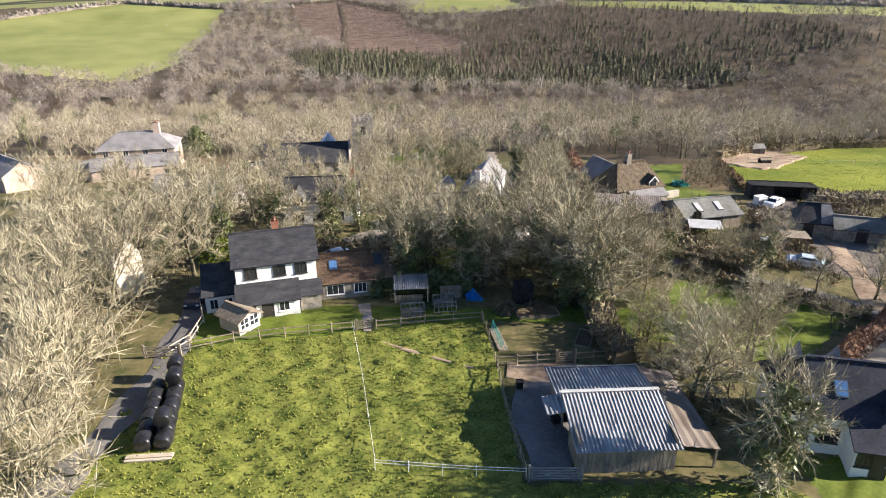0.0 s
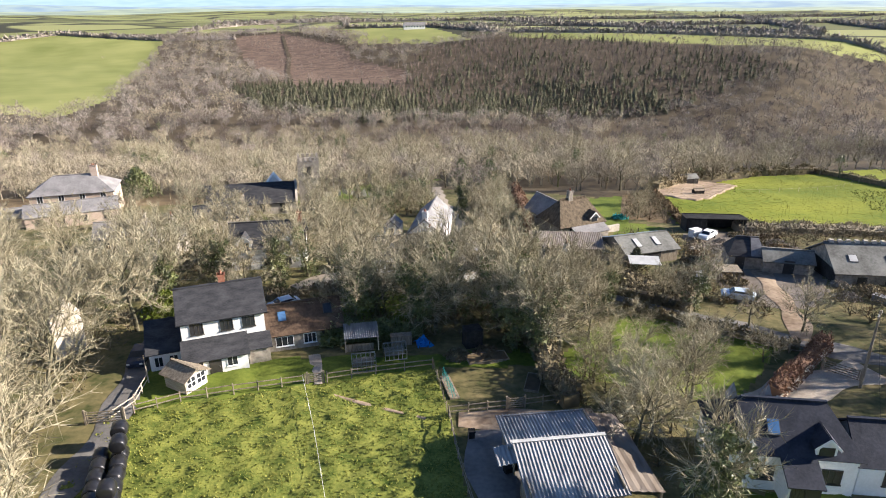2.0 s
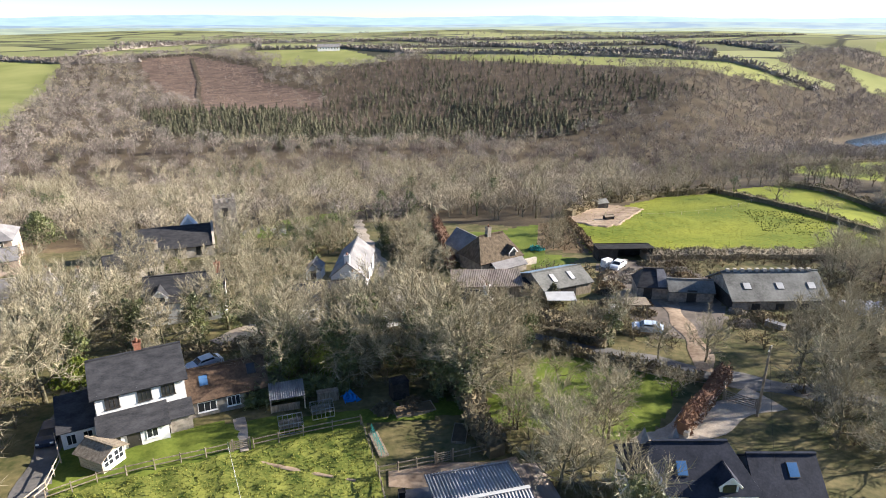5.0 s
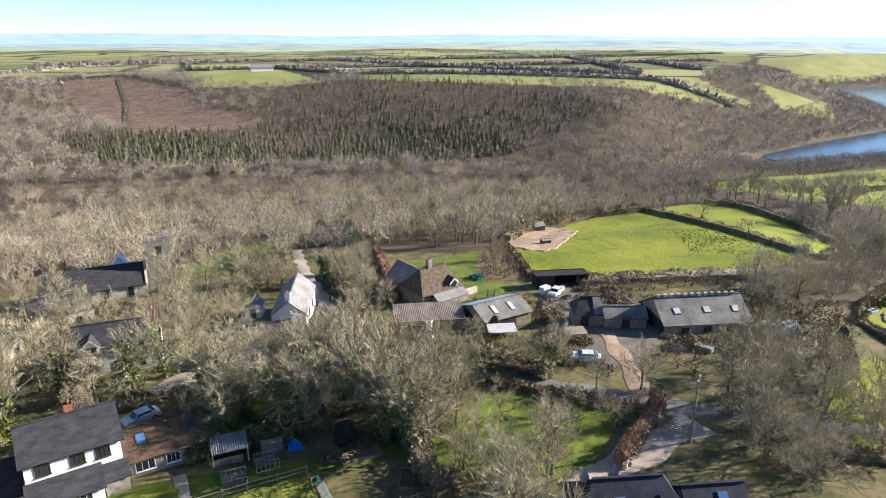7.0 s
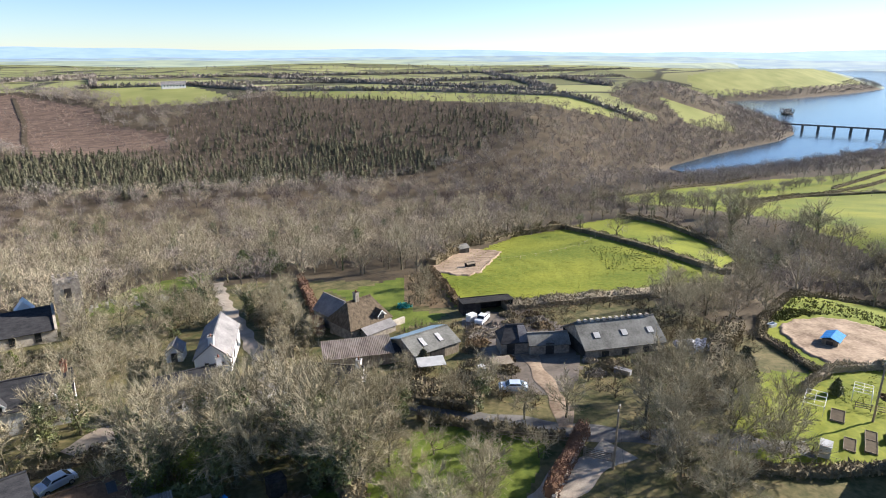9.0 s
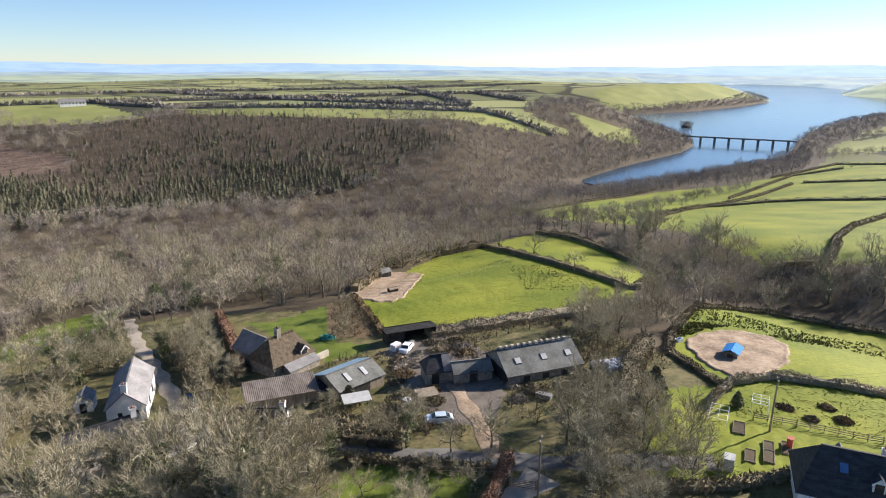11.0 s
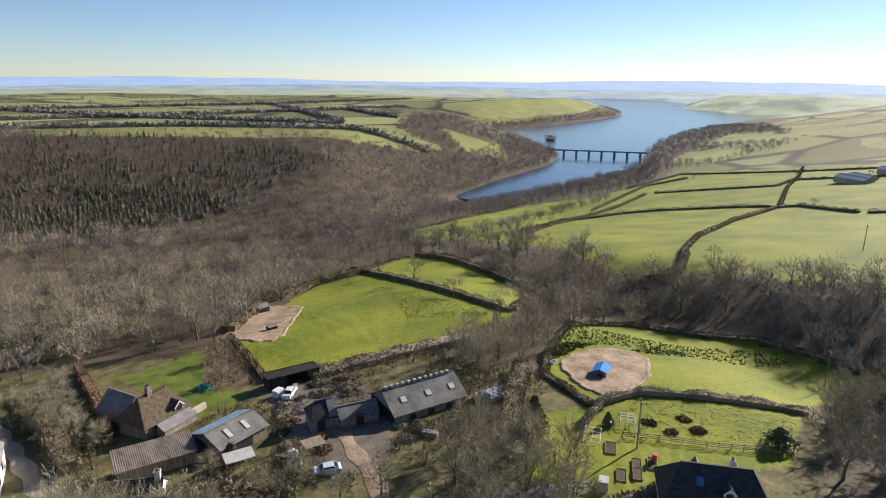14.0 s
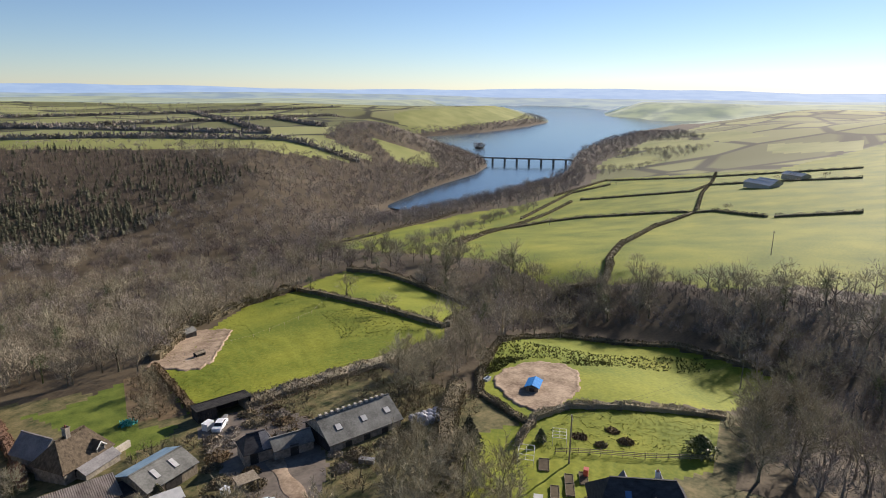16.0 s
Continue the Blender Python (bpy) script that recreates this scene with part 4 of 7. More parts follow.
VILLAGE_SCRUB = [
    [(-60, 30), (-28, 25), (-29, 48), (-29, 70), (-45, 75)], [(-12, 66), (8, 60), (20, 66), (12, 78), (-10, 76)], [(17, 34), (24, 38), (24, 44), (18, 52), (16.5, 48)],
    [(44, 40), (64, 36), (70, 50), (66, 60), (50, 52)], [(-50, 92), (-12, 96), (0, 112), (-12, 122), (-48, 120)], [(14, 84), (22, 98), (22, 120), (15, 122)],
    [(24, 76), (42, 68), (44, 78), (30, 82)], [(66, 62), (90, 74), (86, 92), (74, 84)], [(-30, 78), (-24, 78), (-24, 96), (-34, 96)], [(44, 112), (52, 107), (62, 140), (55, 138)], [(-4, 122), (10, 122), (9, 146), (0, 146)],
    [(37, 70), (41, 62), (44.5, 62), (46.5, 76), (44, 80), (40, 76)], [(51, 59), (66, 59), (72, 68), (62, 69.5), (54, 68)], [(56, 84), (66, 82), (70, 92), (60, 98), (57, 94)], [(43, 86), (47, 84), (49, 92), (47, 99), (43, 98)],
    [(70, 68), (88, 74), (84, 80), (74, 78)], [(36, 92), (42, 91), (44, 99), (38, 99)], [(64, 92), (112, 90), (112, 96), (62, 103)], [(68, 60), (86, 62), (92, 70), (80, 70)],
]
forest("undergrowth", "brown brambles and low twiggy undergrowth", [p for poly in VILLAGE_SCRUB for p in fill(poly, 1.9)], BUSH, (0.5, 1.3), "hedge")
# Dark ivy-green shrubs added to darken the shaded ground below the trees
forest("evergreen_shrubs", "dark evergreen shrubs added under the trees to deepen the shade", [p for poly in ([(-30, 72), (-8, 72), (-4, 92), (-30, 92)], [(-6, 61), (15, 58), (20, 70), (0, 74)], [(-48, 66), (-32, 66), (-32, 90), (-50, 90)]) for p in fill(poly, 3.8)], [far_template(110 + i, 10, 2.4, 1.3, 0.03, 5, 22, 0.22) for i in range(3)], (0.5, 1.2), "ivy")
forest("undergrowth", "dry tan stems and bracken", [p for poly in VILLAGE_SCRUB for p in fill(poly, 4.0)], BUSH, (0.5, 1.2), "scrub")
BEHIND = [(-100, 150), (-45, 150), (-22, 142), (16, 192), (34, 150), (56, 142), (66, 150), (112, 192), (60, 215), (-100, 215)]
forest("wood_edge", "pale bare trees along the edge of the village", fill(BEHIND, 7.6), FINE, (0.75, 1.1), "wood_tan")
HEADLAND = [(690, 424), (768, 446), (872, 490), (946, 528), (1129, 606), (1391, 688), (1700, 750), (1500, 560), (1250, 420), (1000, 320), (860, 330), (730, 350)]
FAR_SIDE = next(p for n, p in COVER if n == "farmland" and p[0] == (600, 60))
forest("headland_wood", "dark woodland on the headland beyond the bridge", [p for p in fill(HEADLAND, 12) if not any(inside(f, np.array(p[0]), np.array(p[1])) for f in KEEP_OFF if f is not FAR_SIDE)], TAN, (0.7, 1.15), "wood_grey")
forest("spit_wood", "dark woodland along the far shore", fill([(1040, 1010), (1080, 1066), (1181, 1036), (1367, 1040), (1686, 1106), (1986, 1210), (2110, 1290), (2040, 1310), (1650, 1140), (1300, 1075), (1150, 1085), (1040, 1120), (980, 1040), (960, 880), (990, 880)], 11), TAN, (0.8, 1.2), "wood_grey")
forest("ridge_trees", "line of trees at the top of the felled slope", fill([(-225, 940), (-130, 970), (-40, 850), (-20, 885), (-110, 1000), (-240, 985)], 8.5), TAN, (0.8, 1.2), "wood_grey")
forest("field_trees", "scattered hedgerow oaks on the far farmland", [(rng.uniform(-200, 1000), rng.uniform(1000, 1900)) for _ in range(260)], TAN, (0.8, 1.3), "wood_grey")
forest("field_trees", "bare hedgerow trees among the fields", [(180, 188), (173, 150), (180, 140), (179, 120), (183, 94), (196, 83), (210, 88), (181, 52), (200, 33), (620, 297), (618, 289), (614, 194), (583, 131), (576, 118), (574, 94), (405, 116), (353, 209), (294, 219)] + [(-330, 800)], FINE, (0.6, 0.95), "wood_tan")

CLEARING_SPOTS = [p for p in fill(CLEAR, 5.0) if rng.uniform() < 0.45 + 0.35 * math.sin(p[0] / 9 + p[1] / 23)]
BRASH = [far_template(90 + i, 26, 1.4, 2.0, 0.14, 4, 0) for i in range(4)]
forest("brash", "rows of cut branches and stumps on the felled slope", CLEARING_SPOTS, BRASH, (0.6, 1.4), "wood_red")
forest("saplings", "a few thin trees left standing on the felled slope", CLEARING_SPOTS[::9], LARCH, (0.5, 0.9), "wood_grey")
ribbon("forest_track", [(-143, 941), (-126, 845), (-113, 776), (-104, 695), (-88, 598)], 5.0, "woodfloor", "dark rutted timber track down the felled slope", "track", 0.6)
forest("shore_trees", "bare trees along the near shore of the inlet", fill([(300, 350), (380, 410), (470, 402), (560, 407), (690, 424), (700, 385), (560, 360), (420, 338), (320, 322)], 8.0), TAN, (0.6, 0.95), "wood_grey")
for belt in ([(293, 340), (420, 392), (518, 388), (677, 405)], [(233, 223), (305, 250), (379, 273), (452, 280)]):
    row = []
    for (x0, y0), (x1, y1) in zip(belt, belt[1:]):
        m = int(math.hypot(x1 - x0, y1 - y0) / 4.0)
        row += [(x0 + (x1 - x0) * i / m + rng.uniform(-5, 5), y0 + (y1 - y0) * i / m + rng.uniform(-5, 5)) for i in range(m)]
    forest("field_belt", "dense belt of bare trees between the sloping fields", row, FINE, (0.55, 0.95), "wood_grey")
forest("shore_wood", "bare wood along the far shore of the inlet", fill([(395, 430), (440, 446), (532, 482), (599, 503), (688, 528), (769, 568), (868, 650), (800, 690), (700, 610), (560, 560), (470, 520), (380, 470)], 8.5), TAN, (0.6, 1.0), "wood_grey")
forest("wood_top", "uneven line of bare trees along the top of the hanging wood", [(x + rng.uniform(-9, 9), y + rng.uniform(-9, 9)) for a, b in zip(WOOD_TOP, WOOD_TOP[1:]) for f in np.arange(0, 1, 0.04) for x, y in [(a[0] + (b[0] - a[0]) * f, a[1] + (b[1] - a[1]) * f)]], TAN, (0.6, 1.15), "wood_grey")

# ---- hedges ----


def hedge(line, width, tall, mat, label, density=60, size=0.3, name="hedge"):
    """A bank of twigs and leaves along a line, over a dark core."""
    g = np.random.default_rng(int(abs(line[0][0] * 13 + line[0][1] * 7)) + 1)
    if 0.29 < size < 1:
        density, size = density * 1.5, size * 0.55
    core, T = Shape(), []
    for (x0, y0), (x1, y1) in zip(line, line[1:]):
        ln = math.hypot(x1 - x0, y1 - y0)
        n = max(1, int(ln / 4))
        for i in range(n):
            a, b = (x0 + (x1 - x0) * i / n, y0 + (y1 - y0) * i / n), (x0 + (x1 - x0) * (i + 1) / n, y0 + (y1 - y0) * (i + 1) / n)
            za, zb, h = ground_at(*a), ground_at(*b), tall * g.uniform(0.55, 0.7)
            core.beam((*a, za + h / 2 - 0.2), (*b, zb + h / 2 - 0.2), width * 0.7, h + 0.4)
        m = int(ln * density)
        f = g.uniform(0, 1, m)
        side = np.array([-(y1 - y0), x1 - x0]) / (ln + 1e-9)
        a = g.uniform(0, math.pi, m)
        off = np.cos(a) * width * 0.55
        up = np.sin(a) ** 0.6 * tall * (0.8 + 0.25 * np.sin(f * ln * 0.7) + g.normal(0, 0.12, m))
        x, y = x0 + (x1 - x0) * f + side[0] * off, y0 + (y1 - y0) * f + side[1] * off
        p = np.c_[x, y, height(x, y) + np.maximum(0.05, up)]
        T.append(np.stack([p - g.normal(size=(m, 3)) * size * 0.6, p + g.normal(size=(m, 3)) * size * 0.6, p + g.normal(size=(m, 3)) * size + [0, 0, size]], 1))
    ob = part(name, core, mat)
    tagged(ob, label, name.replace("_", " "))
    leaf = new("foliage", triangles("foliage", np.concatenate(T), mat))
    leaf.parent = ob


FIELD_HEDGE = "trimmed dark winter field hedge on a bank"
hedge([(33.5, 45.4), (44.2, 54.0)], 1.5, 2.1, "beech", "clipped russet beech hedge above a stone wall", 260, 0.13)
hedge([(139, 191), (123.5, 104)], 2.4, 2.0, "hedge", FIELD_HEDGE, 45)
hedge([(65, 147), (90, 175), (114, 187), (138, 192)], 3, 3.0, "hedge", "overgrown hedge of twigs along the wood edge", 40, 0.5)
hedge([(125, 104), (161, 121), (172, 178), (174, 201)], 2.5, 2.4, "hedge", FIELD_HEDGE, 40, 0.4)
hedge([(78.5, 50), (88, 53), (97, 51), (118, 29.5)], 1.1, 1.5, "wood_tan", "thin clipped hedge along the allotment", 130, 0.16)
for line in (
    [(184, 104), (190, 90), (212, 98.5)],
    [(200, 94), (222, 104), (263, 118), (336, 133), (401, 134), (406, 123), (373, 86)],
    [(372, 82), (379, 43)],
    [(245, 197), (317, 228), (369, 219), (388, 204), (404, 157), (404, 139)],
    [(255, 209), (294, 219), (369, 237), (414, 246), (482, 265)],
    [(493, 263), (511, 223), (528, 179), (579, 182)],
    [(414, 137), (513, 167), (602, 188), (690, 213)],
    [(530, 310), (667, 326), (652, 211), (646, 79)],
    [(573, 180), (576, 133), (562, 68)],
    [(385, 252), (551, 304), (620, 297)],
    [(248, 310), (286, 303), (428, 348)],
):
    hedge(line, 2.4, 2.0, "hedge", FIELD_HEDGE, 34, 0.36)
for line in ([(-80, 1012), (60, 1003), (300, 990), (480, 700)], [(-463, 990), (-300, 928), (-204, 928)], [(-650, 760), (-463, 990)], [(150, 855), (310, 775), (480, 592), (505, 560)], [(60, 1003), (150, 855)],
             [(300, 990), (700, 1000), (1000, 1060)], [(480, 700), (560, 900), (700, 1300)], [(200, 1300), (700, 1300), (1200, 1400)], [(-300, 1200), (200, 1300), (300, 990)], [(700, 1000), (620, 760)], [(-300, 1000), (-80, 1400), (-60, 1010)]):
    hedge(line, 6, 4, "wood_grey", "bushy hedgerow between distant fields", 4, 2.0)
hedge([(23, 75.5), (29, 70.9), (35, 64.5)], 1.5, 1.9, "hedge", "unkempt hedge above the lane", 90, 0.22)
hedge([(27.5, 66.5), (34.5, 59.5), (41.5, 54.0)], 1.0, 1.2, "hedge", "low hedge along the lane", 90, 0.2)
hedge([(37, 67), (33, 72), (27, 77)], 3.5, 1.6, "hedge", "bramble bank above the lane", 110, 0.25)
hedge([(16.5, 96), (17.5, 110), (19, 130)], 3.5, 3.0, "hedge", "overgrown hedge beside the church lane", 60, 0.4)
hedge([(24, 104), (26.5, 118), (30, 147)], 1.8, 2.6, "beech", "russet hedge of the cottage garden", 50, 0.3)
hedge([(15.3, 46), (14.6, 50), (15.2, 54), (14.5, 60)], 2.2, 2.0, "hedge", "bramble hedge between the garden and the orchard", 110, 0.22)
hedge([(60, 100.5), (85, 97), (112, 93)], 4.5, 1.6, "wood_tan", "bramble thicket at the foot of the field", 60, 0.4)
hedge([(63, 51), (70, 58), (80, 66), (90, 72)], 3.5, 2.4, "hedge", "bushy scrub behind the farmyard", 70, 0.35)
hedge([(-8, 60.5), (-3, 61.5), (3, 61)], 2.0, 1.8, "ivy", "dark evergreen shrubs behind the greenhouses", 160, 0.2)
hedge([(85.5, 51.5), (91.5, 67.5), (100, 74), (123.5, 85.5)], 1.6, 0.8, "hedge", "low brambles along the hut field", 70, 0.2)
hedge([(123.5, 85.5), (150, 84), (159, 54), (156, 28.5)], 2.0, 1.0, "hedge", "brambles along the edge of the gully", 55, 0.25)
hedge([(53, 105), (62.5, 142)], 1.6, 0.9, "scrub", "dry bracken along the field edge", 60, 0.2)
hedge([(54, 41.5), (63, 36), (72, 33.5)], 1.8, 1.0, "hedge", "low brambles along the lawn", 60, 0.22)
hedge([(-7, 77), (-13, 74.5), (-20, 74)], 1.2, 1.3, "hedge", "garden hedge behind the cottage", 80, 0.2)
hedge([(46, 88), (49.5, 90), (53, 90.5)], 0.8, 0.9, "stone", "tumbled stone wall in the farmyard", 60, 0.15, "stone_wall")

# ---- buildings ----


def house(name, label, x, y, turn, ln, wd, eaves, ridge, wall, roof, over=0.3, hip=0.0, base=None, category="house", thick=0.16, floor=None):
    """Walls and a pitched roof with its ridge along the local x; the origin is on the ground in the middle."""
    z = ground_at(x, y) if floor is None else floor
    ob = thing(name, pose(x, y, z, 0, 0, turn), label, category)
    a, b = ln / 2, wd / 2
    s = Shape()
    drop = -1.2
    if hip:
        s.box(-a, -b, drop, a, b, eaves)
    else:
        p = [(-a, -b, drop), (a, -b, drop), (a, b, drop), (-a, b, drop), (-a, -b, eaves), (a, -b, eaves), (a, b, eaves), (-a, b, eaves), (-a, 0, ridge - 0.12), (a, 0, ridge - 0.12)]
        s.poly(p, [(0, 1, 5, 4), (2, 3, 7, 6), (1, 2, 6, 9, 5), (3, 0, 4, 8, 7), (4, 5, 9, 8), (6, 7, 8, 9)])
    part("wall", s, wall, ob)
    r = Shape()
    k = (ridge - eaves) / b
    e = eaves - over * k
    A, B, H = a + over, b + over, hip
    r.slab([(-A, -B, e), (A, -B, e), (A - H, 0, ridge), (-A + H, 0, ridge)], thick)
    r.slab([(A, B, e), (-A, B, e), (-A + H, 0, ridge), (A - H, 0, ridge)], thick)
    if hip:
        r.poly([(A, -B, e), (A, B, e), (A - H, 0, ridge)], [(0, 1, 2)])
        r.poly([(-A, B, e), (-A, -B, e), (-A + H, 0, ridge)], [(0, 1, 2)])
    rf = part("roof", r, roof, ob)
    cap = Shape().beam((-A + H, 0, ridge + 0.02), (A - H, 0, ridge + 0.02), 0.26, 0.16)
    part("ridge_tiles", cap, roof, rf)
    return ob


def window(ob, face, u, z, w, h, half, frame_mat="frame_dark", bars=1, name="window"):
    """A framed window, proud of the wall; face is front, back, left or right, u runs along the wall."""
    f, g = Shape(), Shape()
    t = 0.07
    f.box(-w / 2 - t, -0.06, -t, w / 2 + t, 0.02, 0).box(-w / 2 - t, -0.06, h, w / 2 + t, 0.02, h + t)
    f.box(-w / 2 - t, -0.06, 0, -w / 2, 0.02, h).box(w / 2, -0.06, 0, w / 2 + t, 0.02, h)
    for i in range(bars):
        c = -w / 2 + w * (i + 1) / (bars + 1)
        f.box(c - 0.025, -0.055, 0, c + 0.025, 0.015, h)
    f.box(-w / 2 - t - 0.06, -0.12, -t - 0.07, w / 2 + t + 0.06, 0.02, -t)
    g.box(-w / 2, -0.03, 0, w / 2, 0.01, h)
    wn_ = part(name, f, frame_mat, ob)
    part("pane", g, "pane", wn_)
    place = {"front": pose(u, -half, z), "back": pose(u, half, z, 0, 0, 180), "right": pose(half, u, z, 0, 0, 90), "left": pose(-half, u, z, 0, 0, -90)}[face]
    wn_.matrix_basis = place
    return wn_


def door(ob, face, u, half, w=0.9, h=2.0, mat="frame_dark"):
    d = Shape().box(-w / 2, -0.05, 0, w / 2, 0.02, h).box(-w / 2 - 0.08, -0.07, 0, -w / 2, 0.02, h + 0.08).box(w / 2, -0.07, 0, w / 2 + 0.08, 0.02, h + 0.08).box(-w / 2, -0.07, h, w / 2, 0.02, h + 0.08)
    q = part("door", d, mat, ob)
    part("door_handle", Shape().box(w / 2 - 0.14, -0.1, 1.0, w / 2 - 0.08, -0.05, 1.08), "tin", q)
    q.matrix_basis = {"front": pose(u, -half, 0), "back": pose(u, half, 0, 0, 0, 180), "right": pose(half, u, 0, 0, 0, 90), "left": pose(-half, u, 0, 0, 0, -90)}[face]


def chimney(ob, x, y, z0, z1, w=0.7, mat="brick", pots=1):
    c = part("chimney", Shape().box(x - w / 2, y - w / 2, z0, x + w / 2, y + w / 2, z1).box(x - w / 2 - 0.07, y - w / 2 - 0.07, z1 - 0.18, x + w / 2 + 0.07, y + w / 2 + 0.07, z1), mat, ob)
    for i in range(pots):
        o = (i - (pots - 1) / 2) * 0.3
        part("chimney_pot", Shape().tube((x + o, y, z1), (x + o, y, z1 + 0.4), 0.13, 0.1, 8), "brick", c)


def rooflight(ob, x, wd, eaves, ridge, f, w=0.8, h=1.1, side=-1, mat="sky_tinted_pane"):
    """A pane lying in a roof slope, f of the way up."""
    b = wd / 2
    k = math.atan2(ridge - eaves, b)
    y, z = side * b * (1 - f), eaves + (ridge - eaves) * f
    q = Shape().box(-w / 2 - 0.06, -h / 2 - 0.06, 0, w / 2 + 0.06, h / 2 + 0.06, 0.07)
    g = Shape().box(-w / 2, -h / 2, 0.05, w / 2, h / 2, 0.085)
    fr = part("rooflight", q, "frame_dark", ob)
    fr.matrix_basis = pose(x, y, z, math.degrees(k) * (1 if side < 0 else -1), 0, 0) @ pose(0, 0, 0.02)
    part("pane", g, mat, fr)


def dormer(ob, x, y, z, w, h, depth, wall="render_white", roof="slate", wmat="frame_dark"):
    """A small gabled dormer on a front slope."""
    s = Shape()
    p = [(-w / 2, 0, 0), (w / 2, 0, 0), (w / 2, 0, h), (0, 0, h + w * 0.5), (-w / 2, 0, h), (-w / 2, depth, 0), (w / 2, depth, 0), (w / 2, depth, h), (0, depth, h + w * 0.5), (-w / 2, depth, h)]
    s.poly(p, [(0, 1, 2, 3, 4), (1, 6, 7, 2), (5, 0, 4, 9), (9, 8, 7, 6, 5)])
    d = part("dormer", s, wall, ob)
    d.matrix_basis = pose(x, y, z)
    o = 0.18
    r = Shape()
    r.slab([(-w / 2 - o, -o, h - o), (0, -o, h + w * 0.5 + 0.08), (0, depth, h + w * 0.5 + 0.08), (-w / 2 - o, depth, h - o)][::-1], 0.07)
    r.slab([(w / 2 + o, -o, h - o), (w / 2 + o, depth, h - o), (0, depth, h + w * 0.5 + 0.08), (0, -o, h + w * 0.5 + 0.08)][::-1], 0.07)
    part("dormer_roof", r, roof, d)
    v = part("dormer_window", Shape().box(-w * 0.36, -0.05, 0.1, w * 0.36, 0.02, h - 0.05), "pane", d)
    part("bargeboard", Shape().beam((-w / 2 - o, -o - 0.02, h - o), (0, -o - 0.02, h + w * 0.5), 0.05, 0.16).beam((w / 2 + o, -o - 0.02, h - o), (0, -o - 0.02, h + w * 0.5), 0.05, 0.16), "frame_white", d)


def main_cottage():
    """The white two-storey cottage above the paddock with its wings."""
    ob = house("cottage", "white rendered two-storey cottage with dark slate roof", -17.9, 60.8, 16, 7.9, 7.0, 5.4, 7.4, "render_white", "slate", 0.35)
    b = 3.5
    for u in (-2.5, 0.3, 2.4):
        window(ob, "front", u, 3.85, 1.1, 1.0, b, "frame_dark", 2)
    window(ob, "right", 0.8, 3.8, 0.8, 1.0, 3.95)
    chimney(ob, 0.4, 0.3, 6.8, 8.3, 0.65)
    # slate-roofed lean-to along the front
    part("porch_wall", Shape().box(-3.9, -b - 2.0, -1.0, 1.9, -b, 2.1), "render_white", ob)
    part("porch_roof", Shape().slab([(-4.2, -b - 2.35, 2.0), (2.1, -b - 2.35, 2.0), (2.1, -b - 0.01, 3.35), (-4.2, -b - 0.01, 3.35)], 0.14), "slate", ob)
    window(ob, "front", -2.9, 0.9, 1.2, 0.95, b + 2.0, "frame_white", 2)
    door(ob, "front", -1.2, b + 2.0, 1.0, 1.95)
    window(ob, "front", 0.4, 0.9, 0.9, 0.9, b + 2.0, "frame_white", 1)
    part("side_porch", Shape().box(2.0, -b - 1.3, -1.0, 4.1, -b, 2.0), "stone", ob)
    part("side_porch_roof", Shape().slab([(1.95, -b - 1.6, 1.9), (4.35, -b - 1.6, 1.9), (4.35, -b - 0.01, 3.0), (1.95, -b - 0.01, 3.0)], 0.12), "slate", ob)
    # low wing on the drive side
    part("low_wing", Shape().box(-7.2, -2.9, -1.0, -4.12, 2.2, 2.3), "render_white", ob)
    part("low_wing_roof", Shape().slab([(-7.5, -3.2, 2.2), (-4.13, -3.2, 2.2), (-4.13, 0.4, 4.3), (-7.5, 0.4, 4.3)], 0.14).slab([(-4.13, 2.5, 2.6), (-7.5, 2.5, 2.6), (-7.5, 0.4, 4.3), (-4.13, 0.4, 4.3)], 0.14), "slate", ob)
    window(ob, "front", -6.4, 0.7, 0.7, 1.0, 2.9, "frame_white", 1)
    window(ob, "front", -5.0, 0.7, 0.7, 1.0, 2.9, "frame_white", 1)


def tiled_wing():
    ob = house("outbuilding", "single-storey stone wing with brown tiled roof", -10.0, 62.6, 13, 7.6, 5.6, 2.3, 4.3, "stone", "brown_tile", 0.3)
    rooflight(ob, -2.2, 5.6, 2.3, 4.3, 0.55)
    rooflight(ob, 2.6, 5.6, 2.3, 4.3, 0.62, mat="pane")
    window(ob, "front", -2.2, 0.8, 1.7, 1.0, 2.8, "frame_white", 2)
    window(ob, "front", 0.4, 0.8, 1.2, 1.0, 2.8, "frame_white", 2)
    door(ob, "front", 2.2, 2.8)


def summer_house():
    ob = house("summerhouse", "pale timber summerhouse with glazed double doors", -19.8, 53.2, -35, 2.9, 2.4, 1.65, 2.25, "pale_timber", "timber", 0.35, category="summerhouse", thick=0.08)
    for i in range(8):
        part("weatherboard", Shape().box(-1.45, -1.225, 0.05 + i * 0.2, 1.45, -1.2, 0.22 + i * 0.2), "pale_timber", ob)
    for c in (-0.55, 0.55):
        f = Shape()
        for y0 in (-0.5, -0.03, 0.44):
            f.box(1.45, c + y0 - 0.02, 0.1, 1.5, c + y0 + 0.05, 1.6)
        for z0 in (0.1, 0.5, 1.0, 1.55):
            f.box(1.45, c - 0.5, z0, 1.5, c + 0.5, z0 + 0.07)
        d = part("glazed_door", f, "frame_white", ob)
        part("pane", Shape().box(1.45, c - 0.5, 0.5, 1.475, c + 0.5, 1.58), "pane", d)


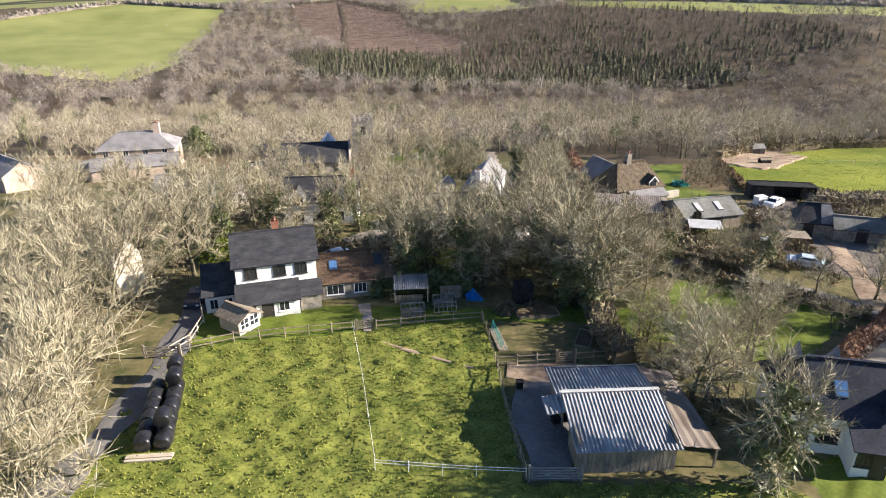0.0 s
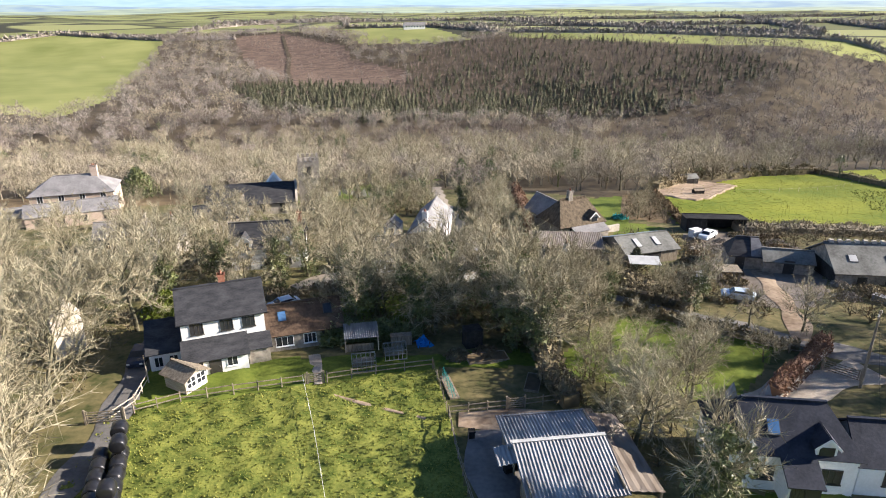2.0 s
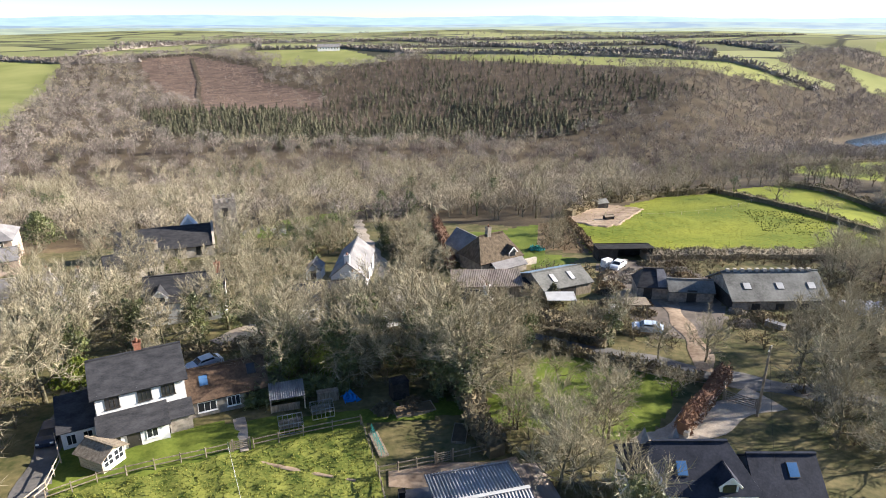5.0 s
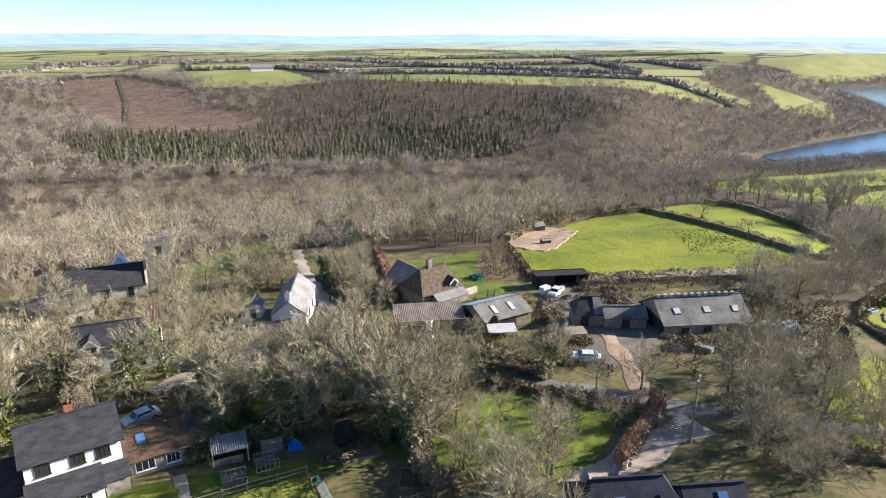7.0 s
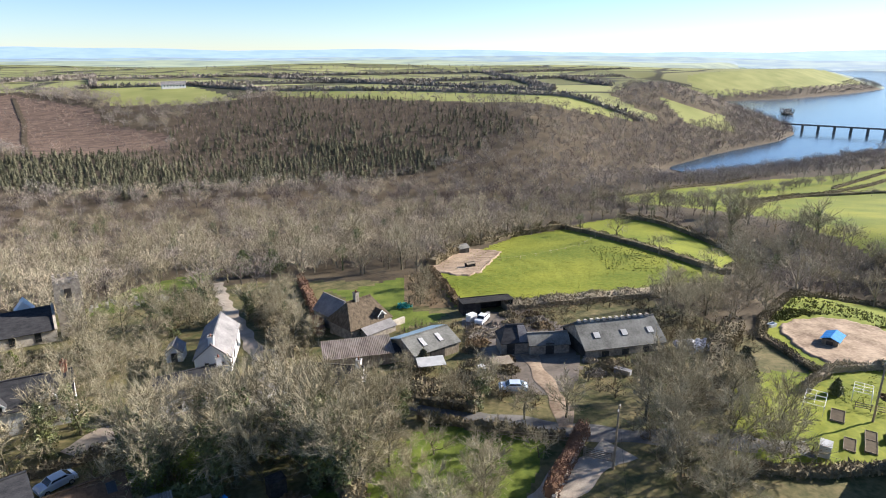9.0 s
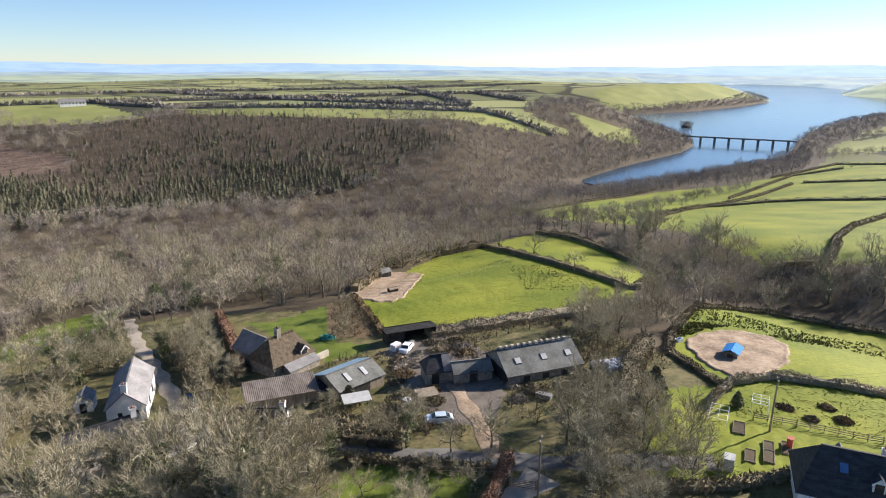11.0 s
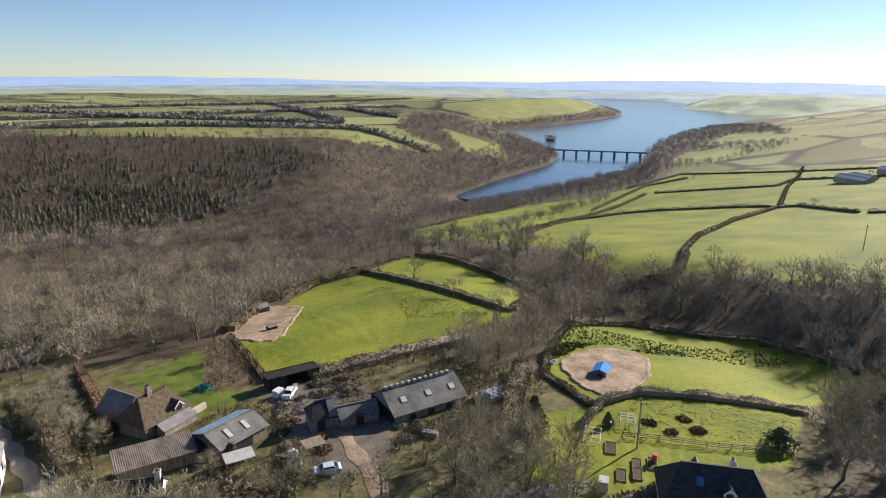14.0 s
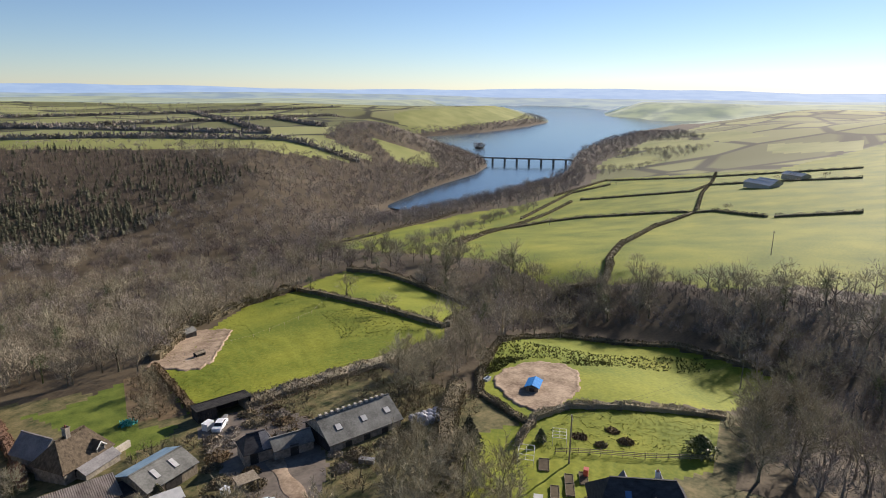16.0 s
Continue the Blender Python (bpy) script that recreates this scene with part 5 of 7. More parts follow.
def field_barn():
    """Corrugated-iron barn in the paddock with an open lean-to."""
    ob = thing("barn", pose(11.9, 37.4, ground_at(12, 37), 0, 0, 2.5), "weathered corrugated-iron field barn with patched roofs", "barn")
    w = Shape()
    w.corrugated([(-3.3, -4.3, 0), (3.3, -4.3, 0), (3.3, -4.3, 2.15), (-3.3, -4.3, 2.15)], 0.3, 0.025)
    part("front_wall", w, "timber", ob)
    for i in range(22):
        part("board", Shape().box(-3.3 + 0.3 * i + 0.01, -4.36, 0.0, -3.3 + 0.3 * i + 0.28, -4.33, 2.1 - 0.04 * (i % 3)), "rust" if i % 5 == 1 else "timber", ob)
    part("side_wall", Shape().box(-3.32, -4.25, 0, -3.24, -1.6, 2.6).box(-3.32, 0.4, 0, -3.24, 4.6, 2.4), "timber", ob)
    part("back_wall", Shape().box(-3.3, 4.55, 0, 3.3, 4.63, 2.5), "tin", ob)
    part("side_wall", Shape().box(3.24, -4.25, 0, 3.32, 4.6, 2.6), "timber", ob)
    part("floor_slab", Shape().box(-3.2, -4.2, 0.05, 3.2, 4.5, 0.12), "concrete", ob)
    front = part("front_roof", Shape().corrugated([(-3.6, -4.75, 2.15), (3.6, -4.75, 2.15), (3.6, 0.5, 3.15), (-3.6, 0.5, 3.15)], 0.27, 0.03), "tin", ob)
    part("flashing", Shape().beam((-3.6, 0.5, 3.2), (3.6, 0.5, 3.2), 0.35, 0.05), "skylight", front)
    part("rear_roof", Shape().corrugated([(-3.9, 0.35, 2.85), (3.5, 0.35, 2.85), (3.5, 4.9, 2.35), (-3.9, 4.9, 2.35)], 0.27, 0.045), "tin", ob)
    part("side_canopy", Shape().corrugated([(-4.9, -1.2, 2.5), (-3.3, -1.2, 2.75), (-3.3, 0.9, 2.75), (-4.9, 0.9, 2.5)], 0.3, 0.03), "tin", ob)
    lean = part("lean_to_roof", Shape().corrugated([(3.3, -4.4, 2.2), (6.2, -4.4, 1.75), (6.2, 4.6, 1.75), (3.3, 4.6, 2.2)], 0.6, 0.03), "rust", ob)
    for y in (-4.2, -1.2, 1.8, 4.4):
        part("lean_to_post", Shape().beam((6.05, y, 0), (6.05, y, 1.75), 0.14), "timber", ob)
    part("lean_to_rail", Shape().beam((6.05, -4.2, 1.68), (6.05, 4.4, 1.68), 0.1), "timber", ob)


def roadside_house():
    """White house with dark slate roofs and gabled dormers."""
    ob = house("white_house", "white rendered house with blue-black slate roof and dormers", 28.4, 37.3, -12, 9.4, 5.8, 3.4, 5.9, "render_white", "blue_slate", 0.3, hip=2.0, floor=0.0)
    b = 2.9
    for u in (-3.5, 2.3):
        dormer(ob, u, -b - 0.02, 2.9, 1.4, 1.2, 2.4, roof="blue_slate")
    for u in (-3.5, -1.6, 3.0):
        window(ob, "front", u, 1.0, 1.3, 1.1, b, "frame_dark", 2)
    rooflight(ob, -1.0, 5.8, 3.4, 5.9, 0.45)
    part("front_wing", Shape().box(-0.6, -b - 2.0, -1, 1.5, -b, 2.3), "render_white", ob)
    part("front_wing_roof", Shape().slab([(-0.8, -b - 2.3, 2.2), (1.7, -b - 2.3, 2.2), (1.7, -b - 0.01, 3.3), (-0.8, -b - 0.01, 3.3)], 0.14), "blue_slate", ob)
    window(ob, "front", 0.0, 0.9, 0.8, 1.0, b + 2.0, "frame_dark", 2)
    door(ob, "front", 1.0, b + 2.0, 0.85)
    for u in (-3.4, -0.9):
        part("roof_vent", Shape().poly([(u - 0.4, 0.3, 5.4), (u + 0.4, 0.3, 5.4), (u + 0.4, 1.1, 5.4), (u - 0.4, 1.1, 5.4), (u, 0.7, 6.7)], [(0, 1, 4), (1, 2, 4), (2, 3, 4), (3, 0, 4)]), "pale_slate", ob)
    wing = house("white_house_wing", "lower white wing with slate roof beside the dormered house", 35.6, 35.6, -12, 5.0, 5.0, 2.8, 4.8, "render_white", "blue_slate", 0.3, floor=0.0)
    window(wing, "front", 0, 1.0, 1.4, 1.1, 2.5, "frame_dark", 2)
    rooflight(wing, 0.6, 5.0, 2.8, 4.8, 0.6)


def slate_bungalow():
    ob = house("dormer_bungalow", "white bungalow under a steep dark slate roof", 72.6, 26.9, -55, 12.5, 8.0, 2.9, 6.6, "render_white", "slate", 0.4, hip=2.4)
    dormer(ob, 1.2, -3.0, 3.6, 1.2, 1.3, 2.2)
    rooflight(ob, -2.0, 8.0, 2.9, 6.6, 0.6, 0.8, 1.1, -1)
    chimney(ob, 2.4, 2.2, 4.0, 6.4, 0.5, "render_white")
    for u in (-1.6, 3.2):
        part("gablet", Shape().poly([(u - 1.3, 4.3, 2.9), (u + 1.3, 4.3, 2.9), (u, 4.3, 5.1), (u, 1.6, 5.1), (u - 1.3, 3.9, 2.9), (u + 1.3, 3.9, 2.9)], [(1, 0, 2), (0, 4, 3, 2), (5, 1, 2, 3)]), "pale_slate", ob)
    for u in (-4.5, 0, 4.5):
        window(ob, "front", u, 0.9, 1.4, 1.2, 4.0, "frame_white", 2)


def village():
    ob = house("white_house", "long white cottage with a grey slate roof and gable chimney", 6.6, 101.6, 77, 12.5, 5.4, 2.9, 5.2, "render_white", "pale_slate", 0.25, floor=ground_at(5, 97))
    chimney(ob, -5.8, 0, 4.4, 6.3, 0.8, "render_white", 1)
    window(ob, "left", 0.9, 1.2, 0.5, 0.7, 6.25, "frame_dark", 0)
    window(ob, "left", -1.4, 1.4, 0.45, 0.6, 6.25, "frame_dark", 0)
    window(ob, "front", -2, 1.0, 0.9, 1.0, 2.7, "frame_dark")
    window(ob, "front", 2, 1.0, 0.9, 1.0, 2.7, "frame_dark")
    small = house("shed", "small white-walled shed with slate roof", 0.2, 105.5, 77, 3.4, 2.6, 2.0, 3.1, "render_white", "pale_slate", 0.15, category="shed")
    door(small, "left", 0, 1.7, 0.8, 1.7)
    # white cottage behind the trees
    c = house("cottage", "white cottage with two front gables and slate roof", -18.3, 90.5, 4, 10.5, 6.4, 3.9, 6.6, "render_white", "slate", 0.3)
    for u in (-3.2, 2.6):
        dormer(c, u, -3.22, 3.2, 2.0, 1.4, 3.0)
    for u in (-3.2, 0, 2.6):
        window(c, "front", u, 1.0, 1.2, 1.1, 3.2, "frame_dark", 2)
    chimney(c, 4.6, 0, 6.0, 7.8)
    for x, y, t, ln, wd, e, r, wl, rf, lb in (
        (9.5, 80.5, 20, 7.5, 5.0, 2.8, 4.7, "render_white", "pale_slate", "low white cottage among the trees with slate roof"),
        (1.5, 86, 6, 9.0, 5.2, 2.9, 5.0, "render_white", "slate", "low white-walled cottage behind ivied trees"),
        (20, 79.5, -32, 8.5, 4.8, 2.5, 4.4, "render_white", "slate", "roadside cottage with slate roof and white gable"),
        (-44, 102, 8, 8, 5.0, 2.8, 4.8, "pale_stone", "pale_slate", "stone outbuilding with pale slate roof"),
        (-36, 97, 75, 7, 4.6, 2.8, 4.8, "pale_stone", "pale_slate", "narrow gabled stone outbuilding"),
        (-31, 113, 20, 9, 5.2, 3.0, 5.2, "pale_stone", "slate", "stone barn by the churchyard"),
    ):
        h = house("outbuilding" if "out" in lb or "barn" in lb else "cottage", lb, x, y, t, ln, wd, e, r, wl, rf, 0.2)
        window(h, "front", -ln * 0.25, 0.9, 0.9, 1.0, wd / 2)
        window(h, "front", ln * 0.25, 0.9, 0.9, 1.0, wd / 2)
        chimney(h, ln / 2 - 0.5, 0, r - 0.5, r + 1.0, 0.7, "render_white" if wl == "render_white" else "stone")
    m = house("manor_house", "large stone house with hipped slate roof and end chimneys", -68, 139, 12, 16, 9, 4.8, 7.6, "pink_stone", "pale_slate", 0.4, hip=4.5, floor=-8.8)
    for u in (-6, -2, 2, 6):
        window(m, "front", u, 3.0, 1.0, 1.4, 4.5, "frame_white", 1)
        window(m, "front", u, 0.6, 1.0, 1.5, 4.5, "frame_white", 1)
    chimney(m, 4.2, 0, 6.5, 9.4, 1.3, "pink_stone", 2)
    for x, y, t, ln, wd, e, r in ((-86, 118, -35, 22, 7, 4.2, 6.2), (-62, 124, 20, 16, 6, 3.0, 4.6), (-74, 122, 15, 14, 5, 2.4, 3.6)):
        h = house("farm_range", "long pale stone farm range with a grey roof", x, y, t, ln, wd, e, r, "pink_stone", "pale_slate", 0.25, category="farm building")
        for i in range(4):
            window(h, "front", -ln * 0.36 + i * ln * 0.24, 1.2, 0.9, 1.1, wd / 2, "frame_dark", 0)
    # ruined pale gable among the trees beside the drive
    w = thing("stone_gable", pose(-33.5, 60.5, ground_at(-33.5, 60.5), 0, 0, 60), "tall pale stone gable wall among bare trees", "wall")
    part("gable", Shape().poly([(-1.6, -0.25, -0.5), (1.6, -0.25, -0.5), (1.6, -0.25, 4.6), (0.3, -0.25, 6.6), (-1.6, -0.25, 4.6), (-1.6, 0.25, -0.5), (1.6, 0.25, -0.5), (1.6, 0.25, 4.6), (0.3, 0.25, 6.6), (-1.6, 0.25, 4.6)], [(0, 1, 2, 3, 4), (9, 8, 7, 6, 5), (1, 6, 7, 2), (2, 7, 8, 3), (3, 8, 9, 4), (5, 0, 4, 9)]), "pale_stone", w)


def church():
    z = ground_at(-20, 128)
    ob = thing("church", pose(-29, 131, z, 0, 0, 8), "stone parish church with slate roof and square tower", "church")
    p = [(-9, -4, -1), (9, -4, -1), (9, 4, -1), (-9, 4, -1), (-9, -4, 2.6), (9, -4, 2.6), (9, 4, 2.6), (-9, 4, 2.6), (-9, 0, 5.7), (9, 0, 5.7)]
    part("nave", Shape().poly(p, [(0, 1, 5, 4), (2, 3, 7, 6), (1, 2, 6, 9, 5), (3, 0, 4, 8, 7), (4, 5, 9, 8), (6, 7, 8, 9)]), "pale_stone", ob)
    part("roof", Shape().slab([(-9.3, -4.4, 2.4), (8.8, -4.4, 2.4), (8.8, 0, 5.85), (-9.3, 0, 5.85)], 0.18).slab([(8.8, 4.4, 2.4), (-9.3, 4.4, 2.4), (-9.3, 0, 5.85), (8.8, 0, 5.85)], 0.18), "slate", ob)
    part("gable_coping", Shape().beam((9, -4.4, 2.4), (9, 0, 6.1), 0.45, 0.35).beam((9, 4.4, 2.4), (9, 0, 6.1), 0.45, 0.35), "pale_stone", ob)
    part("aisle_gable", Shape().poly([(2.8, 0.6, 5.0), (6.2, 0.6, 5.0), (4.5, 0.6, 7.2), (2.8, 3.6, 5.0), (6.2, 3.6, 5.0), (4.5, 3.6, 7.2)], [(0, 1, 2), (5, 4, 3), (1, 4, 5, 2), (3, 0, 2, 5)]), "render_white", ob)
    for u in (-6, -2, 2, 6):
        window(ob, "front", u, 0.6, 0.9, 1.5, 4.0, "frame_dark", 1, "church_window")
    t = part("tower", Shape().box(9.6, -2.3, -1, 14.2, 2.3, 10.2, 0.12), "stone", ob)
    for i in range(5):
        o = -2.2 + i * 0.98
        for q in ((9.75 + 0, o), (13.55, o)):
            part("merlon", Shape().box(q[0], q[1], 10.2, q[0] + 0.5, q[1] + 0.55, 11.0), "stone", t)
        if 0 < i < 4:
            for y in (-2.2, 1.7):
                part("merlon", Shape().box(11.9 + o, y, 10.2, 12.45 + o, y + 0.5, 11.0), "stone", t)
    part("string_course", Shape().box(9.55, -2.35, 6.6, 14.25, 2.35, 6.85), "stone", t)
    part("belfry_louvre", Shape().box(11.3, -2.32, 7.4, 12.5, -2.1, 9.2), "frame_dark", t)
    grave = Shape().box(-0.35, -0.08, -0.1, 0.35, 0.08, 0.95, 0.02)
    first = thing("gravestone", Matrix(), "grey lichened upright gravestone in the churchyard grass", "gravestone", "churchyard stones")
    part("stone", grave, "lichen", first)
    for i in range(26):
        x, y = random.uniform(-16, 4), random.uniform(147, 158)
        copy_thing(first, pose(x, y, ground_at(x, y), random.uniform(-6, 6), random.uniform(-5, 5), random.uniform(-20, 20)))
    drop_model(first)


def farmstead():
    # thatched cottage with a slate back wing
    ob = house("thatched_cottage", "stone cottage with a steep old thatched roof", 31.2, 103.0, 20, 8.6, 6.6, 2.9, 6.2, "stone", "thatch", 0.5, hip=2.2, thick=0.4, floor=ground_at(31, 102))
    chimney(ob, -0.6, 0.0, 5.6, 7.6, 0.8, "stone", 1)
    dormer(ob, 2.3, -3.5, 2.5, 1.6, 1.0, 2.0, "stone", "thatch")
    window(ob, "front", -2, 0.9, 1.0, 1.0, 3.3, "frame_dark", 1)
    window(ob, "front", 1.2, 0.9, 1.0, 1.0, 3.3, "frame_dark", 1)
    part("lean_to", Shape().box(-2.4, -5.4, -1, 4.0, -3.3, 1.6), "stone", ob)
    part("lean_to_roof", Shape().slab([(-2.6, -5.6, 1.5), (4.2, -5.6, 1.5), (4.2, -3.3, 2.6), (-2.6, -3.3, 2.6)], 0.12), "pale_slate", ob)
    part("garden_wall", Shape().box(4.3, -3.2, -1, 8.2, -2.7, 1.1), "pale_stone", ob)
    wing = house("cottage_wing", "stone wing with blue-grey slate roof behind the thatch", 28.4, 109.5, 110, 6.5, 5.0, 2.9, 5.4, "stone", "pale_slate", 0.25)
    window(wing, "left", 0, 1.0, 0.8, 1.0, 3.25)
    # open-fronted shed with a patched sheet roof
    t = thing("tin_shed", pose(26.2, 88.3, ground_at(26, 87.5), 0, 0, -10), "long low shed with a weathered sheet-metal roof", "shed")
    part("wall", Shape().box(-5.2, -2.3, -1, 5.2, 2.3, 2.2), "timber", t)
    for i in range(13):
        part("roof_sheet", Shape().corrugated([(-5.5 + i * 0.85, -2.7, 2.25), (-4.63 + i * 0.85, -2.7, 2.28), (-4.63 + i * 0.85, 2.6, 3.1), (-5.5 + i * 0.85, 2.6, 3.07)], 0.28, 0.03), "rust", t)
    low = thing("lean_to", pose(32.4, 86.6, ground_at(32.4, 86), 0, 0, -10), "small slate-roofed lean-to at the shed's end", "lean-to")
    part("wall", Shape().box(-1.6, -1.3, -1, 1.6, 1.3, 1.4), "stone", low)
    part("roof", Shape().slab([(-1.8, -1.6, 1.4), (1.8, -1.6, 1.4), (1.8, 1.5, 2.1), (-1.8, 1.5, 2.1)], 0.1), "slate", low)
    s = house("workshop", "low workshop with grey fibre-cement roof and two rooflights", 37.2, 87.0, 12, 8.6, 7.2, 2.3, 3.7, "timber", "asbestos", 0.3, category="shed")
    for u in (-1.6, 1.6):
        rooflight(s, u, 7.2, 2.3, 3.7, 0.5, 0.75, 1.8, -1, "skylight")
    part("blue_sheet_roof", Shape().slab([(4.6, 3.95, 2.26), (-4.6, 3.95, 2.26), (-4.6, 0.1, 3.76), (4.6, 0.1, 3.76)], 0.05), "blue_tin", s)
    part("front_door", Shape().box(-1.4, -3.66, 0, 1.4, -3.6, 2.0), "black_timber", s)
    # pale canopy by the lane
    c = thing("canopy", pose(34.6, 78.2, ground_at(34.6, 78.2), 0, 0, -12), "open white sheet canopy on posts", "canopy")
    part("roof", Shape().slab([(-2.2, -1.2, 2.1), (2.0, -1.2, 2.1), (2.0, 1.3, 2.4), (-2.2, 1.3, 2.4)], 0.06), "skylight", c)
    for u in (-2.0, 1.8):
        for v in (-1.1, 1.2):
            part("post", Shape().beam((u, v, 0), (u, v, 2.2), 0.1), "timber", c)
    # stone shed and its low range
    k = house("stone_shed", "small stone shed with a half-patched slate roof", 50.6, 81.2, -18, 5.0, 4.6, 2.3, 4.3, "stone", "slate", 0.2, hip=1.2, category="shed")
    rooflight(k, 1.0, 4.6, 2.3, 4.3, 0.45, 0.9, 2.2, 1, "skylight")
    door(k, "front", -1, 2.3, 1.1)
    part("patched_slates", Shape().slab([(0.4, -2.4, 2.28), (2.3, -2.4, 2.28), (1.5, -0.2, 4.3), (0.4, -0.2, 4.3)], 0.03), "pale_slate", k)
    g = house("stable_range", "low stone stable range with mossy slate roof", 55.0, 78.2, -18, 6.4, 3.8, 1.9, 3.1, "stone", "asbestos", 0.2, category="shed")
    door(g, "front", 0, 1.9, 1.2)
    # the large barn with ridge vents
    b = house("barn", "large barn with grey corrugated fibre-cement roof and ridge vents", 65.6, 74.9, -11, 13.6, 8.8, 2.6, 5.2, "stone", "asbestos", 0.35, category="barn", floor=-2.6)
    for i in range(12):
        part("ridge_vent", Shape().box(-6.5 + i * 1.1, -0.3, 5.15, -5.95 + i * 1.1, 0.3, 5.55, 0.05), "pale_stone", b)
    for u in (-4.2, 0.6, 5.2):
        rooflight(b, u, 8.8, 2.6, 5.2, 0.45, 1.0, 1.1, -1, "skylight")
    # Dark plates on the solid wall imitate the shade inside openings
    for u in (-3.5, 0, 3.5):
        part("barn_opening", Shape().box(u - 0.6, -4.46, 0.5, u + 0.6, -4.38, 1.9), "frame_dark", b)
    part("boarded_gable", Shape().box(-6.87, -4.2, -0.5, -6.81, 4.2, 2.6), "black_timber", b)
    # open black shelter against the field
    h = thing("field_shed", pose(56.5, 101.6, ground_at(56.5, 100.5), 0, 0, -10), "open-fronted black boarded shed", "shed")
    part("back_wall", Shape().box(-5, 1.6, -1, 5, 1.75, 2.3), "black_timber", h)
    for u in (-5, -1.6, 4.9):
        part("side_wall", Shape().box(u - 0.06, -1.7, -1, u + 0.06, 1.7, 2.3), "black_timber", h)
    for u in range(7):
        part("board", Shape().box(-4.9 + u * 0.46, -1.76, 0, -4.48 + u * 0.46, -1.7, 2.2), "black_timber", h)
    part("roof", Shape().corrugated([(-5.3, -2.0, 2.5), (5.3, -2.0, 2.5), (5.3, 2.0, 2.15), (-5.3, 2.0, 2.15)], 0.4, 0.03), "black_timber", h)
    # timber carport frame
    f = thing("timber_frame", pose(43.8, 73.4, ground_at(43.8, 73.4), 0, 0, -12), "open weathered timber frame with a plank roof", "shelter")
    for u in (-1.3, 1.3):
        for v in (-1, 1):
            part("post", Shape().beam((u, v, -0.2), (u, v, 2.2), 0.16), "timber", f)
    part("roof", Shape().box(-1.6, -1.3, 2.2, 1.6, 1.3, 2.3), "timber", f)
    # hut under blue sheets in its trodden ring
    q = thing("pig_hut", pose(100.3, 60.8, ground_at(100.3, 60.8), 0, 0, 22), "low timber animal hut roofed with a bright blue sheet", "animal hut")
    part("wall", Shape().box(-1.9, -1.2, -0.3, 1.9, 1.2, 1.2), "timber", q)
    part("roof", Shape().slab([(-2.1, -1.5, 1.15), (2.1, -1.5, 1.15), (2.1, 0, 1.75), (-2.1, 0, 1.75)], 0.05).slab([(2.1, 1.5, 1.15), (-2.1, 1.5, 1.15), (-2.1, 0, 1.75), (2.1, 0, 1.75)], 0.05), "blue_sheet", q)
    # Flat dark plate painted as the hut's shaded entrance, no hole behind
    part("doorway", Shape().box(-1.94, -0.5, 0, -1.88, 0.5, 0.95), "frame_dark", q)
    ramp = thing("ramp_board", pose(105.0, 62.5, ground_at(105, 62.5), 0, 0, 12), "flat timber panel lying on the bare earth", "panel")
    part("panel", Shape().box(-1.3, -0.7, 0.1, 1.3, 0.7, 0.3), "timber", ramp)
    tr = thing("trough", pose(98.0, 70.5, ground_at(98, 70.5), 0, 0, 5), "white water trough on the bare earth", "trough")
    part("tub", Shape().box(-0.8, -0.4, -0.1, 0.8, 0.4, 0.6, -0.06), "plastic", tr)
    part("water", Shape().box(-0.72, -0.33, 0.5, 0.72, 0.33, 0.61), "water", tr)
    hut = house("field_hut", "dark timber field hut on the bare patch", 81.3, 163, 10, 4.6, 2.8, 1.8, 2.6, "black_timber", "asbestos", 0.2, category="hut")
    door(hut, "front", 1.4, 1.4, 1.0, 1.6)
    hb = house("hay_box", "small dark timber hay box in the field", 72.6, 139.6, 5, 2.4, 1.4, 1.0, 1.3, "black_timber", "timber", 0.1, category="feeder")
    # far white farmhouse on the ridge
    fh = house("farmhouse", "long white farmhouse on the distant ridge", 40, 960, 6, 30, 9, 5.5, 9.5, "render_white", "pale_slate", 0.5, floor=ground_at(40, 958))
    for i in range(7):
        window(fh, "front", -12 + 4 * i, 3.2, 1.3, 1.4, 4.5, "frame_dark", 0)
    for x, y, ln in ((535, 130, 26), (548, 128, 18), (590, 118, 20)):
        w = house("farm_shed", "pale-roofed farm shed on the distant hill", x, y, 60, ln, 10, 3.5, 5.5, "pale_stone", "skylight", 0.4, category="shed")


